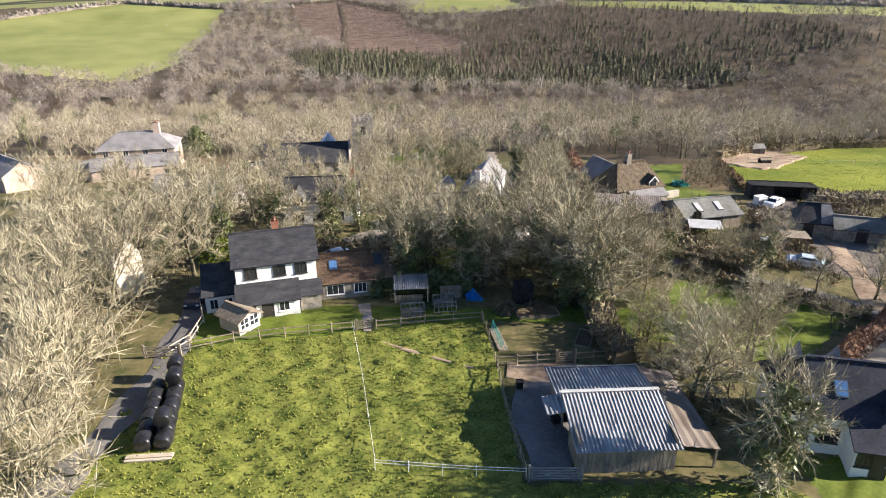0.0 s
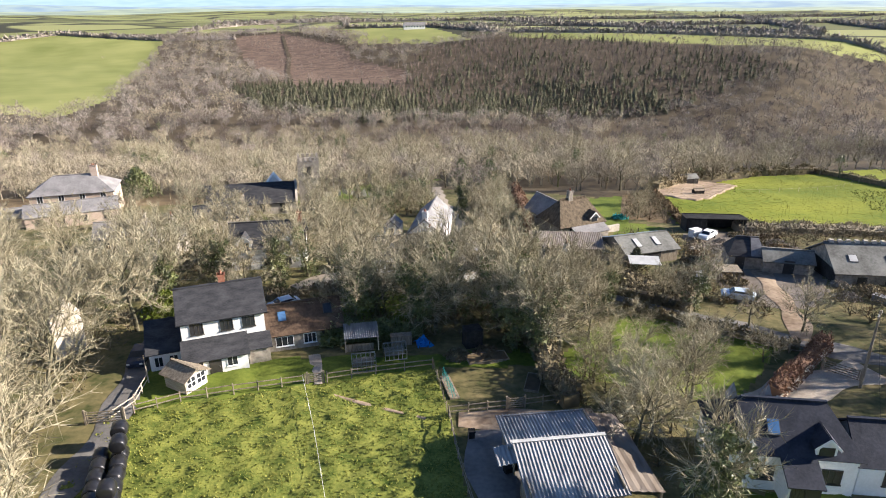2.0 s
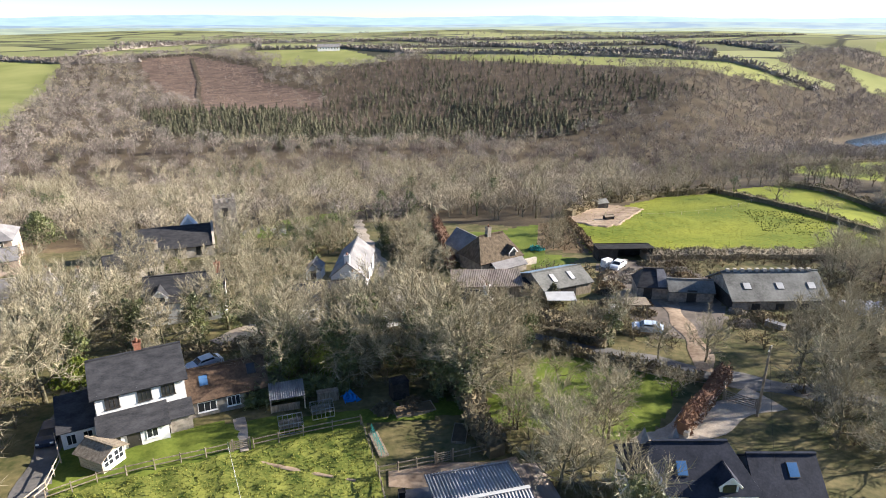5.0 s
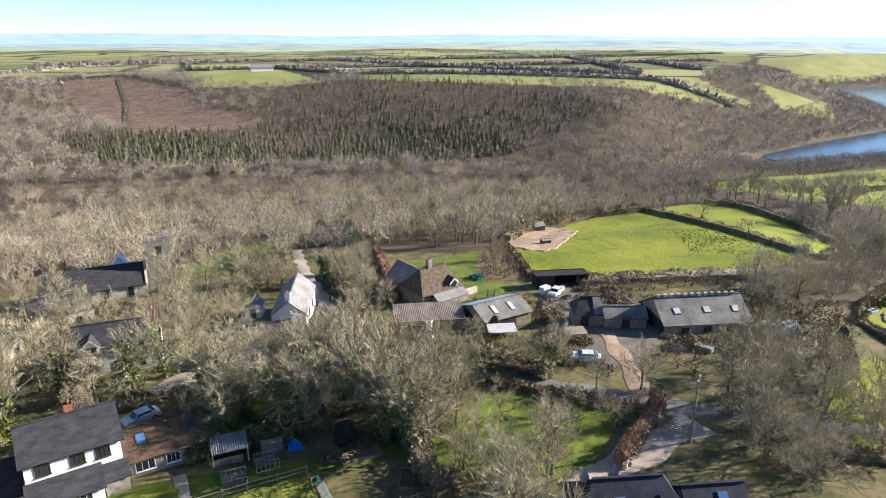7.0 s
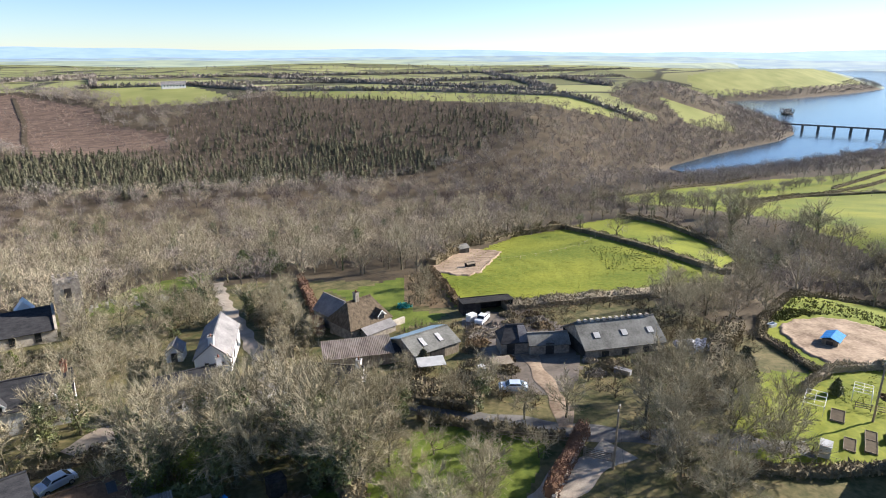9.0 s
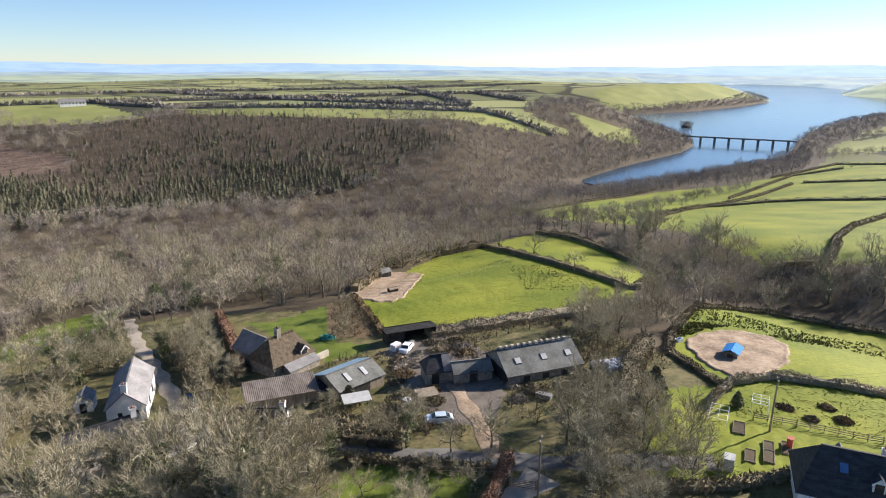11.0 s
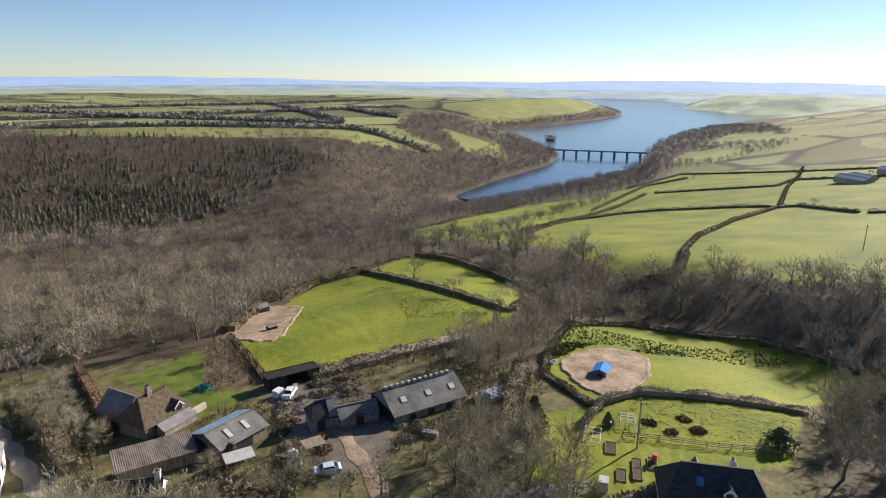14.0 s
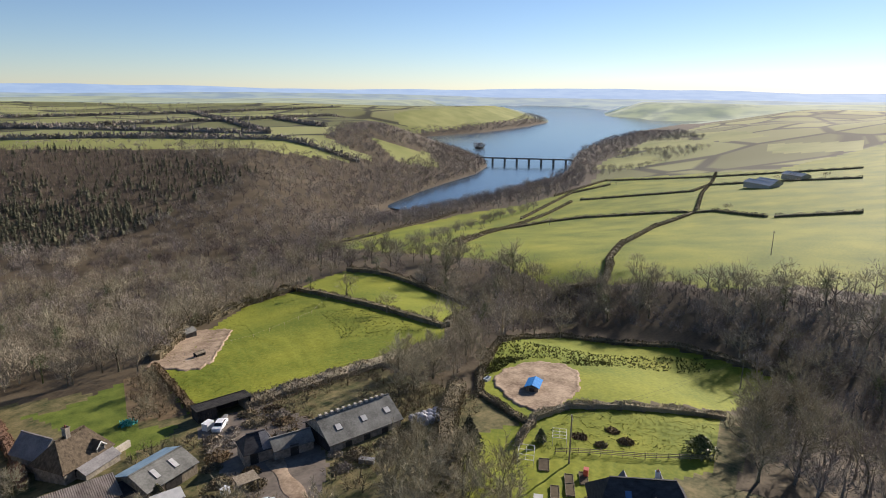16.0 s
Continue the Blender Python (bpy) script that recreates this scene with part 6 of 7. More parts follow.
def bridge():
    """The long road bridge across the lake."""
    a, b = Vector((795, 612, LAKE + 8)), Vector((874, 484, LAKE + 8))
    ob = thing("bridge", Matrix(), "long low concrete road bridge across the lake", "bridge")
    part("deck", Shape().beam(a, b, 7, 0.7), "asbestos", ob)
    for side in (-3.3, 3.3):
        d = (b - a).normalized()
        o = Vector((-d.y, d.x, 0)) * side + Vector((0, 0, 0.75))
        part("parapet", Shape().beam(a + o, b + o, 0.3, 0.8), "concrete", ob)
    for i in range(8):
        p = a.lerp(b, (i + 0.5) / 8)
        part("pier", Shape().box(p.x - 0.5, p.y - 1.8, LAKE - 6, p.x + 0.5, p.y + 1.8, LAKE + 7.7, 0.1), "asbestos", ob)
    isl = Shape()
    n, m = 14, 6
    pts = []
    for j in range(m):
        r = 11 * math.cos(j / m * 1.5)
        pts += [(1007 + r * math.cos(6.283 * i / n) * random.uniform(0.85, 1.1), 765 + r * math.sin(6.283 * i / n) * random.uniform(0.85, 1.1), LAKE - 2 + 6 * math.sin(j / m * 1.5)) for i in range(n)]
    isl.poly(pts, [(j * n + i, j * n + (i + 1) % n, (j + 1) * n + (i + 1) % n, (j + 1) * n + i) for j in range(m - 1) for i in range(n)] + [tuple((m - 1) * n + i for i in range(n))])
    tagged(part("islet", isl, "woodfloor"), "small round wooded islet in the lake", "island", kind="structure")
    T = leaf_cloud(rng, np.array([(1007 + 7 * math.cos(k), 765 + 7 * math.sin(k), LAKE + 5) for k in range(6)]), np.full(6, 5.5), 500, 1.0)
    tagged(new("islet_trees", triangles("islet_trees", T, "wood_grey")), "low trees covering the islet", "woodland", kind="stuff")


main_cottage()
tiled_wing()
summer_house()
field_barn()
roadside_house()
slate_bungalow()
village()
church()
farmstead()
bridge()

# ---- fences, gates and yard things ----


def rail_fence(line, label, gap=2.4, rails=(0.45, 0.95), tall=1.15, post=0.09, mat="timber", name="fence", rail=0.09):
    x0, y0 = line[0]
    ob = thing(name, pose(x0, y0, ground_at(x0, y0)), label, "fence")
    zb = ground_at(x0, y0)
    pts = []
    for (ax, ay), (bx, by) in zip(line, line[1:]):
        n = max(1, round(math.hypot(bx - ax, by - ay) / gap))
        pts += [(ax + (bx - ax) * i / n, ay + (by - ay) * i / n) for i in range(n)]
    pts.append(line[-1])
    P = [Vector((x - x0, y - y0, ground_at(x, y) - zb)) for x, y in pts]
    for p in P:
        lean = Vector((random.uniform(-0.03, 0.03), random.uniform(-0.03, 0.03), 0))
        part("post", Shape().beam(p - Vector((0, 0, 0.3)), p + Vector((0, 0, tall)) + lean, post), mat, ob)
    for a, b in zip(P, P[1:]):
        for z in rails:
            part("rail", Shape().beam(a + Vector((0, 0, z)), b + Vector((0, 0, z + random.uniform(-0.02, 0.02))), min(0.05, rail), rail), mat, ob)
    return ob


def gate(x, y, turn, w, label, mat="timber", tall=1.2):
    ob = thing("gate", pose(x, y, ground_at(x, y), 0, 0, turn), label, "gate")
    for i in range(5):
        part("bar", Shape().beam((0, 0, 0.2 + i * tall * 0.2), (w, 0, 0.2 + i * tall * 0.2), 0.04, 0.09), mat, ob)
    part("stile", Shape().box(0, -0.04, 0.1, 0.1, 0.04, tall + 0.1), mat, ob)
    part("stile", Shape().box(w - 0.1, -0.04, 0.1, w, 0.04, tall + 0.1), mat, ob)
    part("brace", Shape().beam((0.05, 0.03, 0.2), (w - 0.05, 0.03, tall), 0.04, 0.08), mat, ob)
    for u in (-0.12, w + 0.12):
        part("gate_post", Shape().beam((u, 0, -0.3), (u, 0, tall + 0.25), 0.16), mat, ob)


rail_fence([(-23.0, 48.6), (-19.5, 50.2), (-15, 51.1), (-8.6, 52.2)], "weathered two-rail timber fence below the cottage lawn")
rail_fence([(-6.6, 52.4), (-2, 53.3), (3.6, 54.1)], "weathered timber fence in front of the greenhouses")
gate(-8.3, 52.3, 6, 1.3, "small timber garden gate in the paddock fence", tall=1.0)
rail_fence([(4.4, 45.8), (9.6, 46.3)], "dark timber fence behind the yard", 1.6)
rail_fence([(11.2, 46.4), (16.2, 47.0)], "dark timber fence behind the yard", 1.6)
gate(9.7, 46.3, 5, 1.4, "timber field gate beside the barn yard", tall=1.1)
rail_fence([(4.4, 45.6), (4.6, 40), (5.3, 32.6)], "timber fence along the concrete yard", 2.0)
rail_fence([(5.3, 32.4), (2, 32.6), (-4.8, 33.3)], "slack white electric fence tape on thin stakes", 2.6, (0.7, 0.95), 1.05, 0.03, "plastic", rail=0.025)
gate(5.6, 32.3, 0, 3.2, "galvanised field gate at the yard entrance", "tin", 1.1)
rail_fence([(-24.6, 47.6), (-23.4, 50), (-23.6, 54), (-25.2, 57.5)], "pale timber fence along the drive", 2.0, mat="pale_timber")
gate(-26.4, 47.4, 4, 2.9, "closed timber gate across the drive")
rail_fence([(80.5, 44.2), (84, 40), (89, 33), (96.5, 25)], "dark rail fence between the allotment and the lawn", 1.8, (0.35, 0.65, 0.95))
rail_fence([(34.6, 57.8), (38.6, 54.6), (41.8, 52.6)], "rough timber fence along the lane", 1.8)
gate(41.4, 50.0, -48, 3.0, "dark timber entrance gate to the drive")
rail_fence([(64, 143), (90, 143), (115, 150), (136, 166)], "thin electric fence across the field", 6, (0.8,), 1.0, 0.06, "pale_timber", rail=0.02)
rail_fence([(3.7, 53.8), (4.0, 50), (4.3, 46.4)], "sagging wire fence on stakes", 1.6, (0.3, 0.6, 0.9), 1.1, 0.06, rail=0.015)
rail_fence([(-8.9, 52.7), (-6.9, 44), (-4.9, 34)], "single white fence tape across the paddock", 5.0, (0.6,), 0.8, 0.03, "plastic", rail=0.025)


def greenhouse(x, y, turn, ln, wd, label):
    ob = thing("greenhouse", pose(x, y, ground_at(x, y), 0, 0, turn), label, "greenhouse")
    a, b, e, r = ln / 2, wd / 2, 1.1, 1.65
    n = 5
    for i in range(n + 1):
        u = -a + ln * i / n
        part("glazing_bar", Shape().beam((u, -b, 0), (u, -b, e), 0.05).beam((u, -b, e), (u, 0, r), 0.03).beam((u, 0, r), (u, b, e), 0.03).beam((u, b, e), (u, b, 0), 0.03), "tin", ob)
    part("frame", Shape().beam((-a, -b, e), (a, -b, e), 0.06).beam((-a, 0, r), (a, 0, r), 0.06).beam((-a, b, e), (a, b, e), 0.06).beam((-a, -b, 0.05), (a, -b, 0.05), 0.08).beam((-a, -b, 0.7), (a, -b, 0.7), 0.03), "tin", ob)
    for i in range(n):
        u0, u1 = -a + ln * i / n + 0.03, -a + ln * (i + 1) / n - 0.03
        for q in ([(u0, -b, 0.1), (u1, -b, 0.1), (u1, -b, e), (u0, -b, e)], [(u0, -b, e), (u1, -b, e), (u1, 0, r), (u0, 0, r)], [(u1, b, e), (u0, b, e), (u0, 0, r), (u1, 0, r)]):
            p = part("pane", Shape().slab(q, 0.006), "glass", ob)
            p.visible_shadow = False
    part("end_pane", Shape().slab([(a, -b, 0.1), (a, b, 0.1), (a, b, e), (a, -b, e)], 0.006), "glass", ob)
    part("staging", Shape().box(-a + 0.1, 0.1, 0, a - 0.1, b - 0.1, 0.7), "timber", ob)


greenhouse(-3.2, 54.9, 6, 2.3, 1.7, "small aluminium greenhouse with clear panes")
greenhouse(-0.1, 56.9, 8, 2.2, 1.7, "small glass greenhouse beside the vegetable beds")


def garden_shelter():
    ob = thing("shelter", pose(-3.6, 59.6, ground_at(-3.6, 59.6), 0, 0, 5), "open timber shelter with a corrugated roof", "shelter")
    part("roof", Shape().corrugated([(-1.8, -1.4, 1.7), (1.8, -1.4, 1.7), (1.8, 1.3, 2.1), (-1.8, 1.3, 2.1)], 0.22, 0.045), "tin", ob)
    part("back_wall", Shape().box(-1.7, 1.2, 0, 1.7, 1.28, 2.0), "timber", ob)
    part("low_wall", Shape().box(-1.7, -1.2, 0, 1.2, -1.12, 0.9), "timber", ob)
    for u in (-1.7, 1.7):
        part("post", Shape().beam((u, -1.25, 0), (u, -1.25, 1.7), 0.12), "pale_timber", ob)


garden_shelter()


def wrapped_bale(mat, label, group):
    ob = thing("bale", Matrix(), label, "bale", group)
    s = Shape()
    n = 16
    prof = [(0.0, 0.45), (0.03, 0.56), (0.12, 0.62), (0.55, 0.635), (1.05, 0.62), (1.17, 0.56), (1.2, 0.45)]
    pts = [(d - 0.6, r * math.cos(6.2832 * i / n), 0.6 + r * math.sin(6.2832 * i / n)) for d, r in prof for i in range(n)]
    k = len(prof)
    s.poly(pts, [(j * n + i, j * n + (i + 1) % n, (j + 1) * n + (i + 1) % n, (j + 1) * n + i) for j in range(k - 1) for i in range(n)] + [tuple(range(n - 1, -1, -1)), tuple((k - 1) * n + i for i in range(n))])
    part("wrap", s, mat, ob, smooth=True)
    return ob


first = wrapped_bale("wrap", "round hay bale in shiny black wrap", "bales by the paddock")
for i in range(6):
    for j in range(2):
        x, y = -20.1 - 0.32 * i - 1.35 * j, 35.9 + 1.28 * i - 0.2 * j
        copy_thing(first, pose(x, y, ground_at(x, y), 0, 0, 100 + random.uniform(-5, 5)))
for i, (x, y) in enumerate(((-19.8, 36.4), (-21.0, 41.6), (-21.6, 43.4))):
    copy_thing(first, pose(x - 0.6, y + 0.6, ground_at(x, y) + 1.12, 0, 0, 100))
drop_model(first)
first = wrapped_bale("silver_wrap", "round bale in pale plastic wrap stacked behind the barn", "bales behind the barn")
for k in range(16):
    i, j = k % 5, k // 5
    x, y = 74.5 + 1.25 * i - 0.2 * j, 66.5 + 1.3 * (j % 3) - 0.3 * i
    copy_thing(first, pose(x, y, ground_at(x, y) + (1.1 if j == 3 else 0), 0, 0, 70))
drop_model(first)
pal = thing("bale_edge_board", pose(-20.7, 34.6, ground_at(-20.7, 34.6), 0, 0, 5), "rough timber boards laid below the bales", "boards")
for i in range(3):
    part("board", Shape().box(-1.6, -0.3 + 0.25 * i, 0.0, 1.6, -0.1 + 0.25 * i, 0.12 + 0.05 * (i % 2)), "pale_timber", pal)


def car(x, y, turn, paint, label):
    ob = thing("car", pose(x, y, ground_at(x, y) + 0.05, 0, 0, turn), label, "car")
    prof = [(-2.0, 0.35), (-2.02, 0.75), (-1.75, 0.95), (-1.1, 1.0), (-0.55, 1.42), (0.9, 1.45), (1.6, 1.0), (1.98, 0.9), (2.02, 0.4)]
    s = Shape()
    n = len(prof)
    for sgn in (-1, 1):
        s.v += [(px, sgn * (0.82 if pz < 1.1 else 0.62), pz) for px, pz in prof]
    s.f += [tuple(range(n)), tuple(range(2 * n - 1, n - 1, -1))] + [(i, i + n, (i + 1) % n + n, (i + 1) % n) for i in range(n)]
    part("body", s, paint, ob)
    for sgn in (-1, 1):
        part("side_window", Shape().poly([(-0.9, sgn * 0.80, 1.03), (1.35, sgn * 0.80, 1.03), (0.85, sgn * 0.66, 1.38), (-0.5, sgn * 0.66, 1.38)], [(0, 1, 2, 3)]), "pane", ob)
        for u in (-1.25, 1.25):
            wh = part("wheel", Shape().tube((u, sgn * 0.70, 0.31), (u, sgn * 0.86, 0.31), 0.31, 0.31, 14), "rubber", ob)
            part("rim", Shape().tube((u, sgn * 0.84, 0.31), (u, sgn * 0.875, 0.31), 0.19, 0.17, 10), "tin", wh)
        part("headlight", Shape().box(-2.05, sgn * 0.6 - 0.14, 0.66, -1.95, sgn * 0.6 + 0.14, 0.8), "plastic", ob)
    part("windscreen", Shape().poly([(-1.08, -0.7, 1.02), (-1.08, 0.7, 1.02), (-0.57, 0.58, 1.41), (-0.57, -0.58, 1.41)], [(0, 3, 2, 1)]), "pane", ob)
    part("rear_window", Shape().poly([(1.55, -0.7, 1.04), (1.55, 0.7, 1.04), (0.95, 0.58, 1.43), (0.95, -0.58, 1.43)], [(0, 1, 2, 3)]), "pane", ob)


car(42.4, 67.6, -25, "paint_pale", "pale blue hatchback parked beside the farm track")
car(3.2, 93.0, 20, "paint_dark", "dark car parked at the white house")
car(14.2, 96.5, 75, "paint_dark", "dark blue car parked on the church lane")
car(-13.4, 70.8, 30, "paint_pale", "silver car in the parking place behind the cottage")
car(-25.9, 58.5, 95, "paint_dark", "dark car on the cottage drive")
# White car shape used for what is a dark farm vehicle with white parts
car(52.5, 95.6, 40, "plastic", "white car body standing for a farm vehicle in the yard")


def pole(x, y, tall, label, arm=1.4):
    ob = thing("utility_pole", pose(x, y, ground_at(x, y), 0, 0, 40), label, "pole")
    part("shaft", Shape().tube((0, 0, -0.5), (0, 0, tall), 0.15, 0.10, 8), "timber", ob)
    part("crossarm", Shape().box(-arm / 2, -0.06, tall - 0.5, arm / 2, 0.06, tall - 0.38), "timber", ob)
    for u in (-arm / 2 + 0.1, 0, arm / 2 - 0.1):
        part("insulator", Shape().tube((u, 0, tall - 0.38), (u, 0, tall - 0.2), 0.05, 0.04, 6), "plastic", ob)
    return Vector((x, y, ground_at(x, y) + tall - 0.3))


tops = [pole(42.8, 46.7, 8.0, "weathered timber utility pole beside the lane"), pole(79.4, 41.1, 8.2, "timber utility pole in the allotment"),
        pole(145, 33.9, 8.5, "timber utility pole at the field edge"), pole(246, 53.5, 9, "lone utility pole in the far pasture")]


def wire(a, b, sag=1.2, off=0.0):
    s = Shape()
    d = (b - a).normalized()
    o = Vector((-d.y, d.x, 0)) * off
    pts = [a.lerp(b, i / 12) + o - Vector((0, 0, 4 * sag * (i / 12) * (1 - i / 12))) for i in range(13)]
    for p, q in zip(pts, pts[1:]):
        s.tube(p, q, 0.012, 0.012, 3, False)
    tagged(part("cable", s, "rubber"), "thin sagging overhead cable between poles", "cable")


for o in (-0.5, 0.5):
    wire(tops[1], tops[2], 1.2, o)
wire(tops[0], tops[1], 0.9)
wire(tops[2], tops[3], 1.6)
wire(Vector((33, 33, 5.2)), tops[0], 0.5)

# ---- gardens and clutter ----


def netting_cage():
    ob = thing("netting_row", pose(4.9, 50.2, ground_at(4.9, 50.2), 0, 0, 100), "low row of green netting over a timber bed", "netting")
    part("bed", Shape().box(-1.9, -0.45, 0, 1.9, 0.45, 0.22), "timber", ob)
    net = Shape()
    for i in range(9):
        u = -1.8 + 0.45 * i
        net.beam((u, 0.25, 0.2), (u, 0.1, 1.25), 0.03).beam((u, 0.1, 1.25), (u, -0.1, 0.2), 0.03)
    for z in (0.5, 0.8, 1.1):
        net.beam((-1.8, 0.2, z), (1.8, 0.2, z), 0.02)
    part("net", net, "teal_sheet", ob)


netting_cage()


def raised_bed(x, y, turn, ln, wd, soil="woodfloor", label="timber-edged vegetable bed of dark soil"):
    ob = thing("raised_bed", pose(x, y, ground_at(x, y), 0, 0, turn), label, "garden bed")
    part("edging", Shape().box(-ln / 2, -wd / 2, -0.1, ln / 2, -wd / 2 + 0.06, 0.28).box(-ln / 2, wd / 2 - 0.06, -0.1, ln / 2, wd / 2, 0.28).box(-ln / 2, -wd / 2 + 0.06, -0.1, -ln / 2 + 0.06, wd / 2 - 0.06, 0.28).box(ln / 2 - 0.06, -wd / 2 + 0.06, -0.1, ln / 2, wd / 2 - 0.06, 0.28), "timber", ob)
    part("soil", Shape().box(-ln / 2 + 0.06, -wd / 2 + 0.06, -0.1, ln / 2 - 0.06, wd / 2 - 0.06, 0.2), soil, ob)


for i in range(4):
    raised_bed(71.0 + 2.0 * i, 38.6 - 1.3 * (i % 2), 32, 3.0, 1.3)
raised_bed(76.2, 43.6, 32, 3.2, 1.6)
raised_bed(9.2, 55.4, 8, 4.2, 1.8, "scrub", "timber-edged bed heaped with brown leaf mould")
raised_bed(12.8, 50.2, 70, 3.0, 1.4)


def fruit_cage(x, y, turn, ln, wd, h, label):
    ob = thing("fruit_cage", pose(x, y, ground_at(x, y), 0, 0, turn), label, "fruit cage")
    for i in range(4):
        u = -ln / 2 + ln * i / 3
        part("hoop", Shape().beam((u, -wd / 2, 0), (u, -wd / 2, h), 0.05).beam((u, -wd / 2, h), (u, wd / 2, h), 0.05).beam((u, wd / 2, h), (u, wd / 2, 0), 0.05), "frame_white", ob)
    for y_, z in ((-wd / 2, h), (wd / 2, h), (-wd / 2, h / 2), (wd / 2, h / 2), (0, h)):
        part("bar", Shape().beam((-ln / 2, y_, z), (ln / 2, y_, z), 0.04), "frame_white", ob)


fruit_cage(84.2, 45.6, 30, 3.0, 2.2, 1.6, "pale-framed fruit cage in the allotment")
fruit_cage(75.5, 46.4, 30, 4.2, 2.4, 1.5, "low frame of poles over vegetable beds")


def heap(name, x, y, r, h, mat, label, category, n=420, size=0.16):
    """A rough pile of small pieces."""
    g = np.random.default_rng(int(abs(x * 10 + y)))
    a, d = g.uniform(0, 6.28, n), np.sqrt(g.uniform(0, 1, n)) * r
    px, py = x + d * np.cos(a), y + d * np.sin(a)
    pz = height(px, py) + h * (1 - (d / r) ** 2) * g.uniform(0.3, 1.0, n)
    p = np.stack([px, py, pz], -1)
    T = np.stack([p + g.normal(size=(n, 3)) * size, p + g.normal(size=(n, 3)) * size, p + g.normal(size=(n, 3)) * size], 1)
    base = Shape()
    m = 12
    ring = [(x + r * 0.9 * math.cos(6.283 * i / m), y + r * 0.9 * math.sin(6.283 * i / m)) for i in range(m)]
    base.poly([(u, v, ground_at(u, v) - 0.1) for u, v in ring] + [(x, y, ground_at(x, y) + h * 0.75)], [(i, (i + 1) % m, m) for i in range(m)])
    ob = tagged(part(name, base, mat), label, category)
    c = new("debris", triangles("debris", T, mat))
    c.parent = ob


heap("brush_heap", 6.2, 56.2, 1.3, 0.9, "hedge", "round heap of cut brush in the garden", "heap")
heap("compost_heap", 9.4, 56.6, 1.5, 0.5, "scrub", "low heap of brown compost and leaves", "heap")
for x, y, r, h, m, lb in ((46.5, 86, 2.2, 1.1, "scrub", "overgrown heap of earth and timber"), (57.5, 92, 2.6, 0.9, "hedge", "brambly rubble heap in the farmyard"), (60.5, 88, 2.0, 0.8, "scrub", "heap of old timber and weeds"),
                          (49.5, 92.5, 1.6, 0.7, "timber", "pile of broken timber"), (53.5, 93, 1.2, 0.6, "stone", "pile of loose stones"), (45.5, 74.0, 1.8, 0.8, "hedge", "bramble mound by the car"), (60.2, 68.2, 2.2, 1.1, "hedge", "bramble mound by the track"),
                          (66, 66.5, 2.4, 1.0, "hedge", "bramble mound in front of the barn"), (56.2, 66.8, 1.6, 0.7, "stone", "heap of stones and scrap"), (88.0, 40.0, 1.0, 0.6, "hedge", "tussock in the allotment"), (92, 37.5, 1.3, 0.8, "scrub", "dry stalks in the allotment"), (88, 44, 1.4, 0.4, "scrub", "patch of dug earth and dry stalks"), (94, 41, 1.2, 0.4, "scrub", "patch of dug earth in the allotment")):
    heap("mound", x, y, r, h, m, lb, "heap")
for x, y, r, h, m, lb in ((58.5, 96.5, 1.8, 0.8, "hedge", "weedy mound beside the black shed"), (62.5, 94.5, 2.0, 0.7, "scrub", "mound of earth and dry weeds"), (61.5, 91, 1.6, 0.9, "stone", "heap of field stones"), (47.8, 90.2, 1.3, 0.7, "timber", "stack of old planks"), (44.2, 83.8, 1.6, 0.8, "hedge", "brambles against the workshop"),
                          (50.5, 88.3, 1.5, 0.6, "stone", "rubble by the yard wall"), (42.6, 78.8, 1.7, 0.9, "hedge", "brambles beside the canopy"), (38.6, 75.6, 1.9, 0.9, "hedge", "bramble bank behind the lane"), (47.2, 77.6, 1.5, 0.8, "scrub", "dry weeds beside the track"), (63, 63.5, 2.0, 1.0, "hedge", "brambles in front of the barn"),
                          (58.2, 71.0, 1.2, 0.6, "stone", "scrap and stones by the barn"), (69.5, 67.2, 1.8, 0.9, "hedge", "brambles by the wrapped bales"), (54.6, 84.4, 1.8, 0.7, "scrub", "weeds over rubble behind the stable"), (58.8, 82.6, 1.5, 0.8, "hedge", "brambles at the barn's corner")):
    heap("mound", x, y, r, h, m, lb, "heap")
heap("blue_tarpaulin", 3.0, 59.2, 0.8, 0.9, "blue_sheet", "crumpled bright blue tarpaulin by the shelter", "tarpaulin", 60, 0.25)
heap("teal_tarpaulin", 43.8, 112.6, 1.5, 0.9, "teal_sheet", "crumpled teal tarpaulin in the cottage garden", "tarpaulin", 90, 0.3)


def crate(x, y, w, d, h, mat, label, category="box", turn=0.0):
    ob = thing("box", pose(x, y, ground_at(x, y), 0, 0, turn), label, category)
    part("sides", Shape().box(-w / 2, -d / 2, -0.05, w / 2, d / 2, h, 0.02), mat, ob)
    part("lid", Shape().box(-w / 2 - 0.04, -d / 2 - 0.04, h, w / 2 + 0.04, d / 2 + 0.04, h + 0.06), mat, ob)


crate(41.4, 75.2, 1.1, 1.0, 1.1, "plastic", "white plastic tank beside the farm hedge", "tank", 15)
crate(40.2, 71.8, 1.2, 0.8, 0.8, "plastic", "white rubble sacks by the track", "sack", 30)
# White box drawn for pale parts of the farm vehicle, no known cabinet
crate(51.2, 97.4, 1.8, 1.2, 1.3, "plastic", "white box standing for white parts of the farm vehicle", "cabinet", 20)
crate(55.2, 98.6, 1.4, 0.6, 0.5, "tin", "bent metal sheet in front of the shed", "sheet", 30)
crate(0.6, 59.6, 2.2, 0.8, 1.1, "timber", "timber cold frame behind the greenhouses", "cold frame", 5)
crate(8.1, 58.6, 1.8, 1.5, 2.0, "black_timber", "small dark garden shed under the trees", "shed", 12)
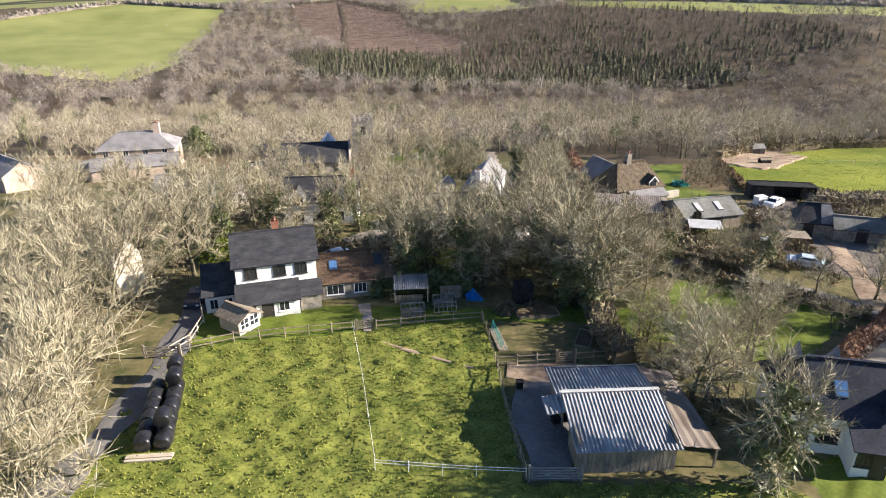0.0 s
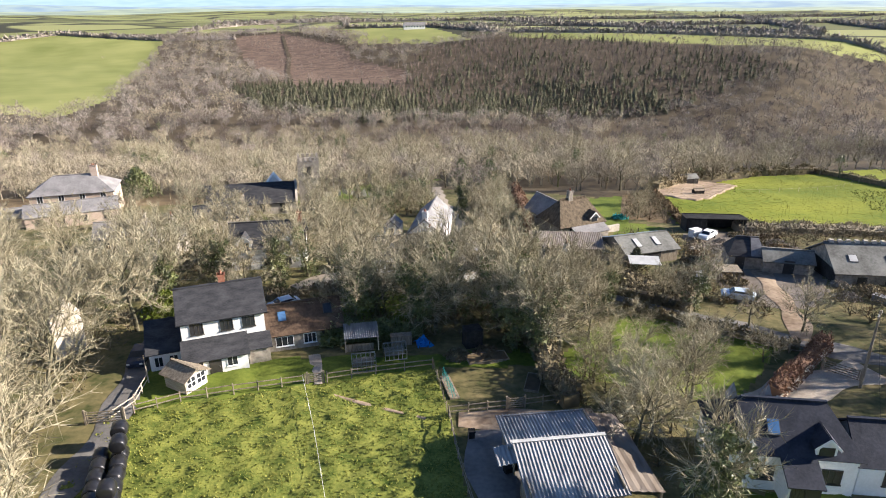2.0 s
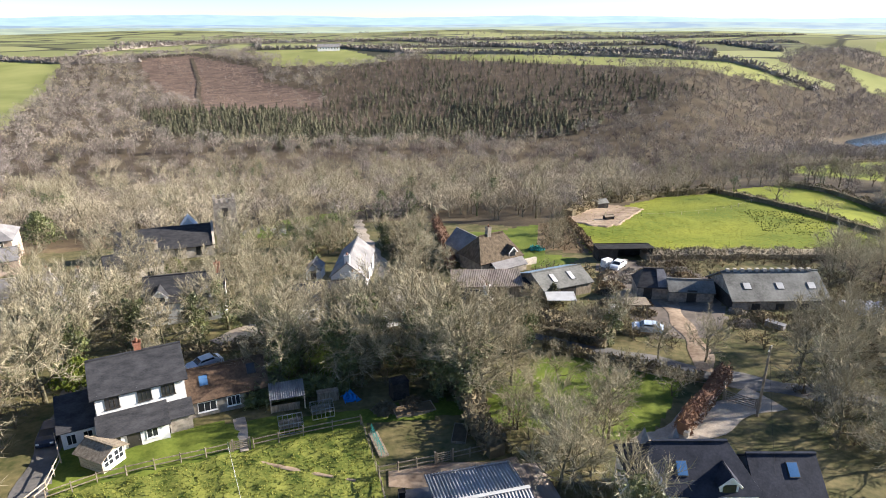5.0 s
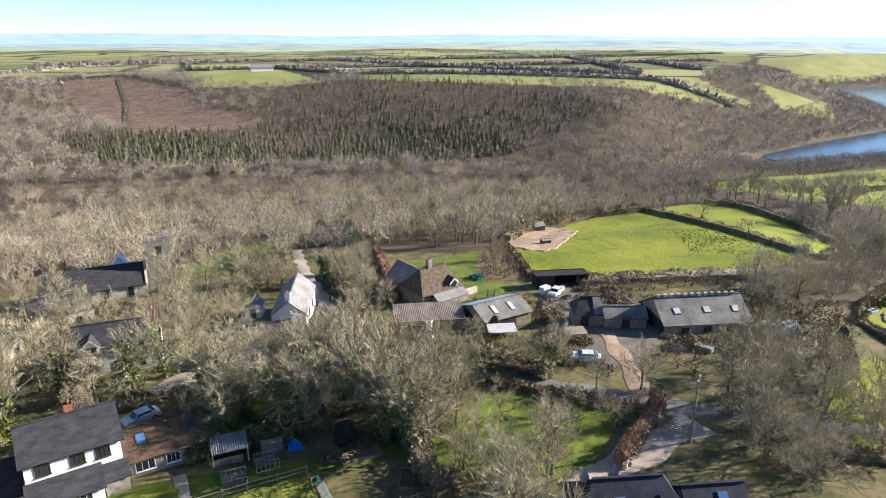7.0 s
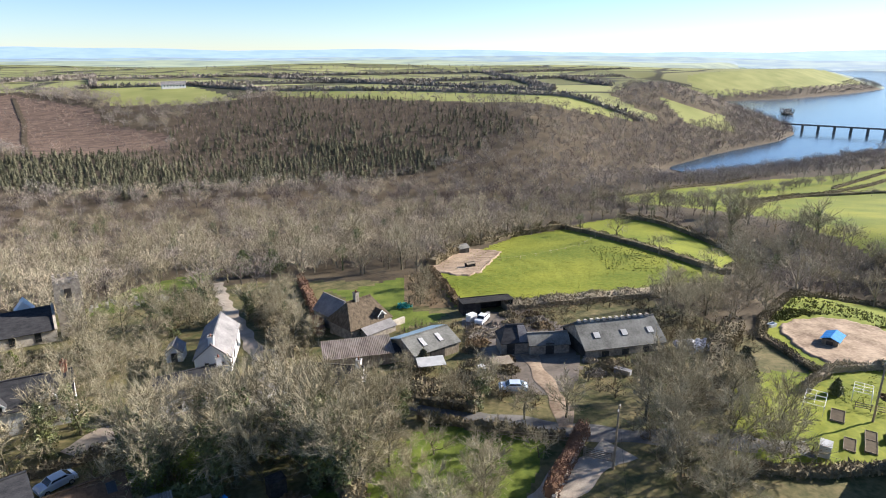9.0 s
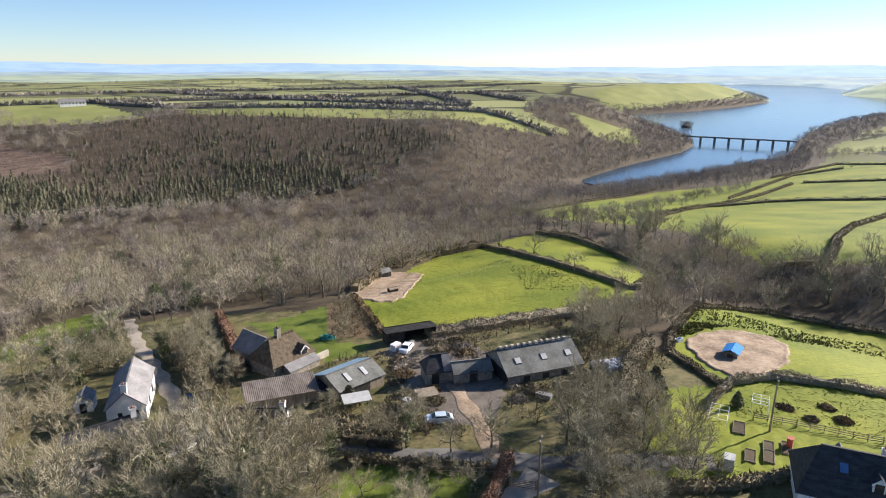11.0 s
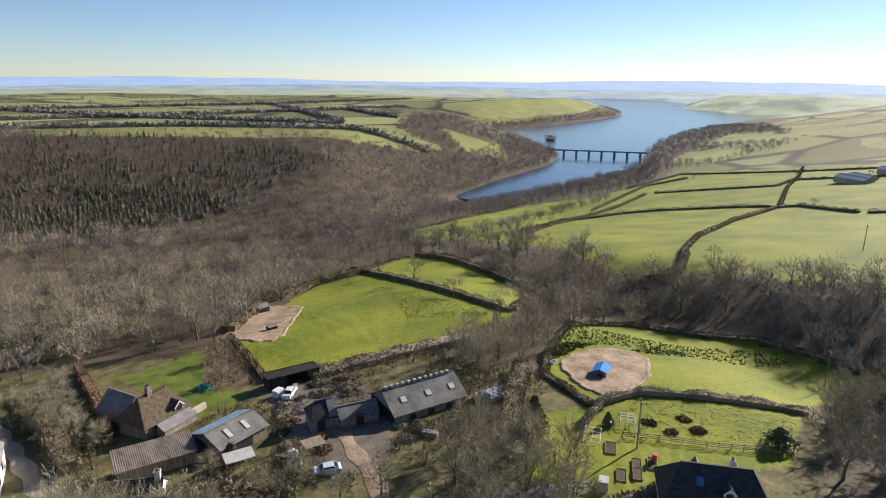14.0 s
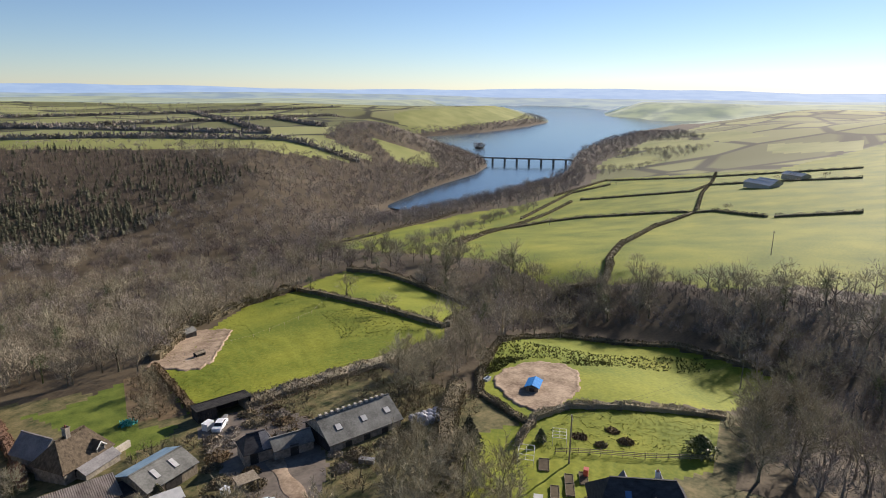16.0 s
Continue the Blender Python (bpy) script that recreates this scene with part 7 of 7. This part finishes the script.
crate(77.8, 37.4, 0.8, 0.7, 1.3, "red", "red-topped compost bin among the beds", "bin", 20)
crate(66.5, 38.6, 1.6, 1.2, 1.5, "skylight", "small pale-roofed coop on the lawn", "coop", 30)
crate(6.0, 42.6, 0.5, 0.5, 0.7, "rubber", "black bucket by the yard gate", "bucket")
crate(8.2, 38.2, 0.6, 0.5, 0.5, "rubber", "black feed tub on the concrete", "tub", 20)
crate(59.5, 65.0, 2.4, 0.9, 0.7, "tin", "small flat trailer beside the track", "trailer", -60)
wall = thing("stone_wall", pose(38.6, 48.9, ground_at(38.6, 48.9), 0, 0, 39), "low stone wall below the beech hedge", "wall")
for i in range(14):
    for j in range(3):
        part("stone", Shape().box(-6.6 + i * 0.95 + 0.2 * (j % 2), -0.25 + random.uniform(-0.03, 0.03), j * 0.3, -5.7 + i * 0.95 + 0.2 * (j % 2), 0.2, 0.28 + j * 0.3, 0.02), "pale_stone", wall)

# a dark conifer and evergreens


def evergreen(x, y, tall, wide, label, name="conifer_tree", mat="conifer", tiers=9):
    g = np.random.default_rng(int(abs(x * 7 + y)))
    ob = thing(name, pose(x, y, ground_at(x, y)), label, "tree")
    part("trunk", Shape().tube((0, 0, -0.2), (0, 0, tall * 0.9), 0.18, 0.03, 6), "trunk", ob)
    c = np.array([(math.cos(a) * wide * 0.5 * (1 - t / tiers), math.sin(a) * wide * 0.5 * (1 - t / tiers), tall * (0.18 + 0.8 * t / tiers)) for t in range(tiers) for a in np.arange(0, 6.28, 1.26) + t])
    r = np.array([wide * 0.42 * (1.1 - t / tiers) for t in range(tiers) for a in range(5)])
    v = new("crown", triangles("crown", leaf_cloud(g, c, r, 3200, 0.14 + 0.02 * wide), mat))
    v.parent = ob


evergreen(71.4, 54.4, 6.5, 3.0, "dark broad conifer beside the scrub")
evergreen(34.2, 80.4, 3.6, 1.8, "small dark conifer beside the canopy")
evergreen(97.0, 27.2, 3.6, 3.0, "dark rounded evergreen at the end of the fence", "evergreen_tree", "ivy", 5)
evergreen(82.0, 47.8, 2.4, 1.1, "small dark clipped evergreen", "evergreen_tree", "ivy")
evergreen(-62.5, 158, 8.5, 6.0, "dark holly tree behind the farm", "holly_tree", "ivy", 6)
evergreen(-24.5, 114, 3.5, 2.4, "golden-green conifer below the church", "conifer_tree", "lawn", 6)
evergreen(119, 24, 7.5, 3.6, "tall dark conifer at the wood edge")
evergreen(124, 20, 8.5, 3.8, "tall dark conifer at the wood edge")
evergreen(19.5, 171, 8.0, 4.0, "dark ivied tree behind the churchyard", "ivied_tree", "ivy", 6)
evergreen(27, 168, 7.5, 4.5, "dark evergreen oak behind the churchyard", "evergreen_tree", "ivy", 6)
evergreen(-6.5, 61.4, 2.6, 3.0, "dark rounded shrub against the tiled wing", "shrub", "ivy", 4)
evergreen(-27, 70, 3.4, 3.4, "bright green evergreen shrub by the drive", "shrub", "lawn", 4)

# ---- turf ----


def tufts(name, label, poly, count, tall, wide, mat, seed):
    g = np.random.default_rng(seed)
    P = np.array(poly)
    x, y = g.uniform(P[:, 0].min(), P[:, 0].max(), count), g.uniform(P[:, 1].min(), P[:, 1].max(), count)
    keep = inside(poly, x, y)
    x, y = x[keep], y[keep]
    clump = 0.5 + 0.5 * np.sin(1.9 * x + 1.3 * np.sin(0.9 * y)) * np.sin(2.3 * y + 1.7 * np.sin(1.1 * x))
    keep = g.uniform(0, 1, len(x)) < 0.3 + 0.7 * clump
    x, y = x[keep], y[keep]
    n = len(x)
    p = np.stack([x, y, height(x, y) + lumps(x, y) - 0.02], -1)
    T = []
    for k in range(3):
        a = g.uniform(0, 6.28, n)
        d = np.stack([np.cos(a), np.sin(a), np.zeros(n)], -1) * (wide * g.uniform(0.6, 1.3, n))[:, None]
        tip = np.stack([g.normal(0, tall * 0.6, n), g.normal(0, tall * 0.6, n), tall * g.uniform(0.6, 1.4, n)], -1)
        T.append(np.stack([p - d, p + d, p + tip], 1))
    tagged(new(name, triangles(name, np.concatenate(T), mat)), label, "grass", kind="stuff")


PADDOCK = next(p for n, p in COVER if n == "paddock")
tufts("paddock_tufts", "tussocky winter grass over the paddock", PADDOCK, 56000, 0.12, 0.07, "tuft", 1)
for poly, n in (([(107, 72), (113, 84), (128, 84), (136, 70), (150, 58), (156, 46), (150, 42), (138, 54), (124, 64), (116, 72)], 5200), ([(118, 66), (134, 62), (132, 57), (120, 62)], 700), ([(98, 71), (105, 77), (112, 77), (116, 72), (110, 73)], 1300)):
    tufts("rush_clumps", "dark rush clumps in the hut field", poly, n, 0.42, 0.13, "rush", n)
tufts("rush_clumps", "rough tussocks in the wet field corner", [(100, 118), (118, 104), (128, 140), (118, 150)], 2400, 0.25, 0.10, "rush", 3)
tufts("field_tussocks", "short tussocky grass in the horse field", next(p for n, p in COVER if n == "pasture" and p[0] == (62, 141)), 22000, 0.12, 0.07, "tuft", 4)
tufts("allotment_tussocks", "rough grass in the allotment", [(80, 48), (96, 50), (116, 30), (94, 26), (82, 42)], 9000, 0.10, 0.08, "tuft", 5)
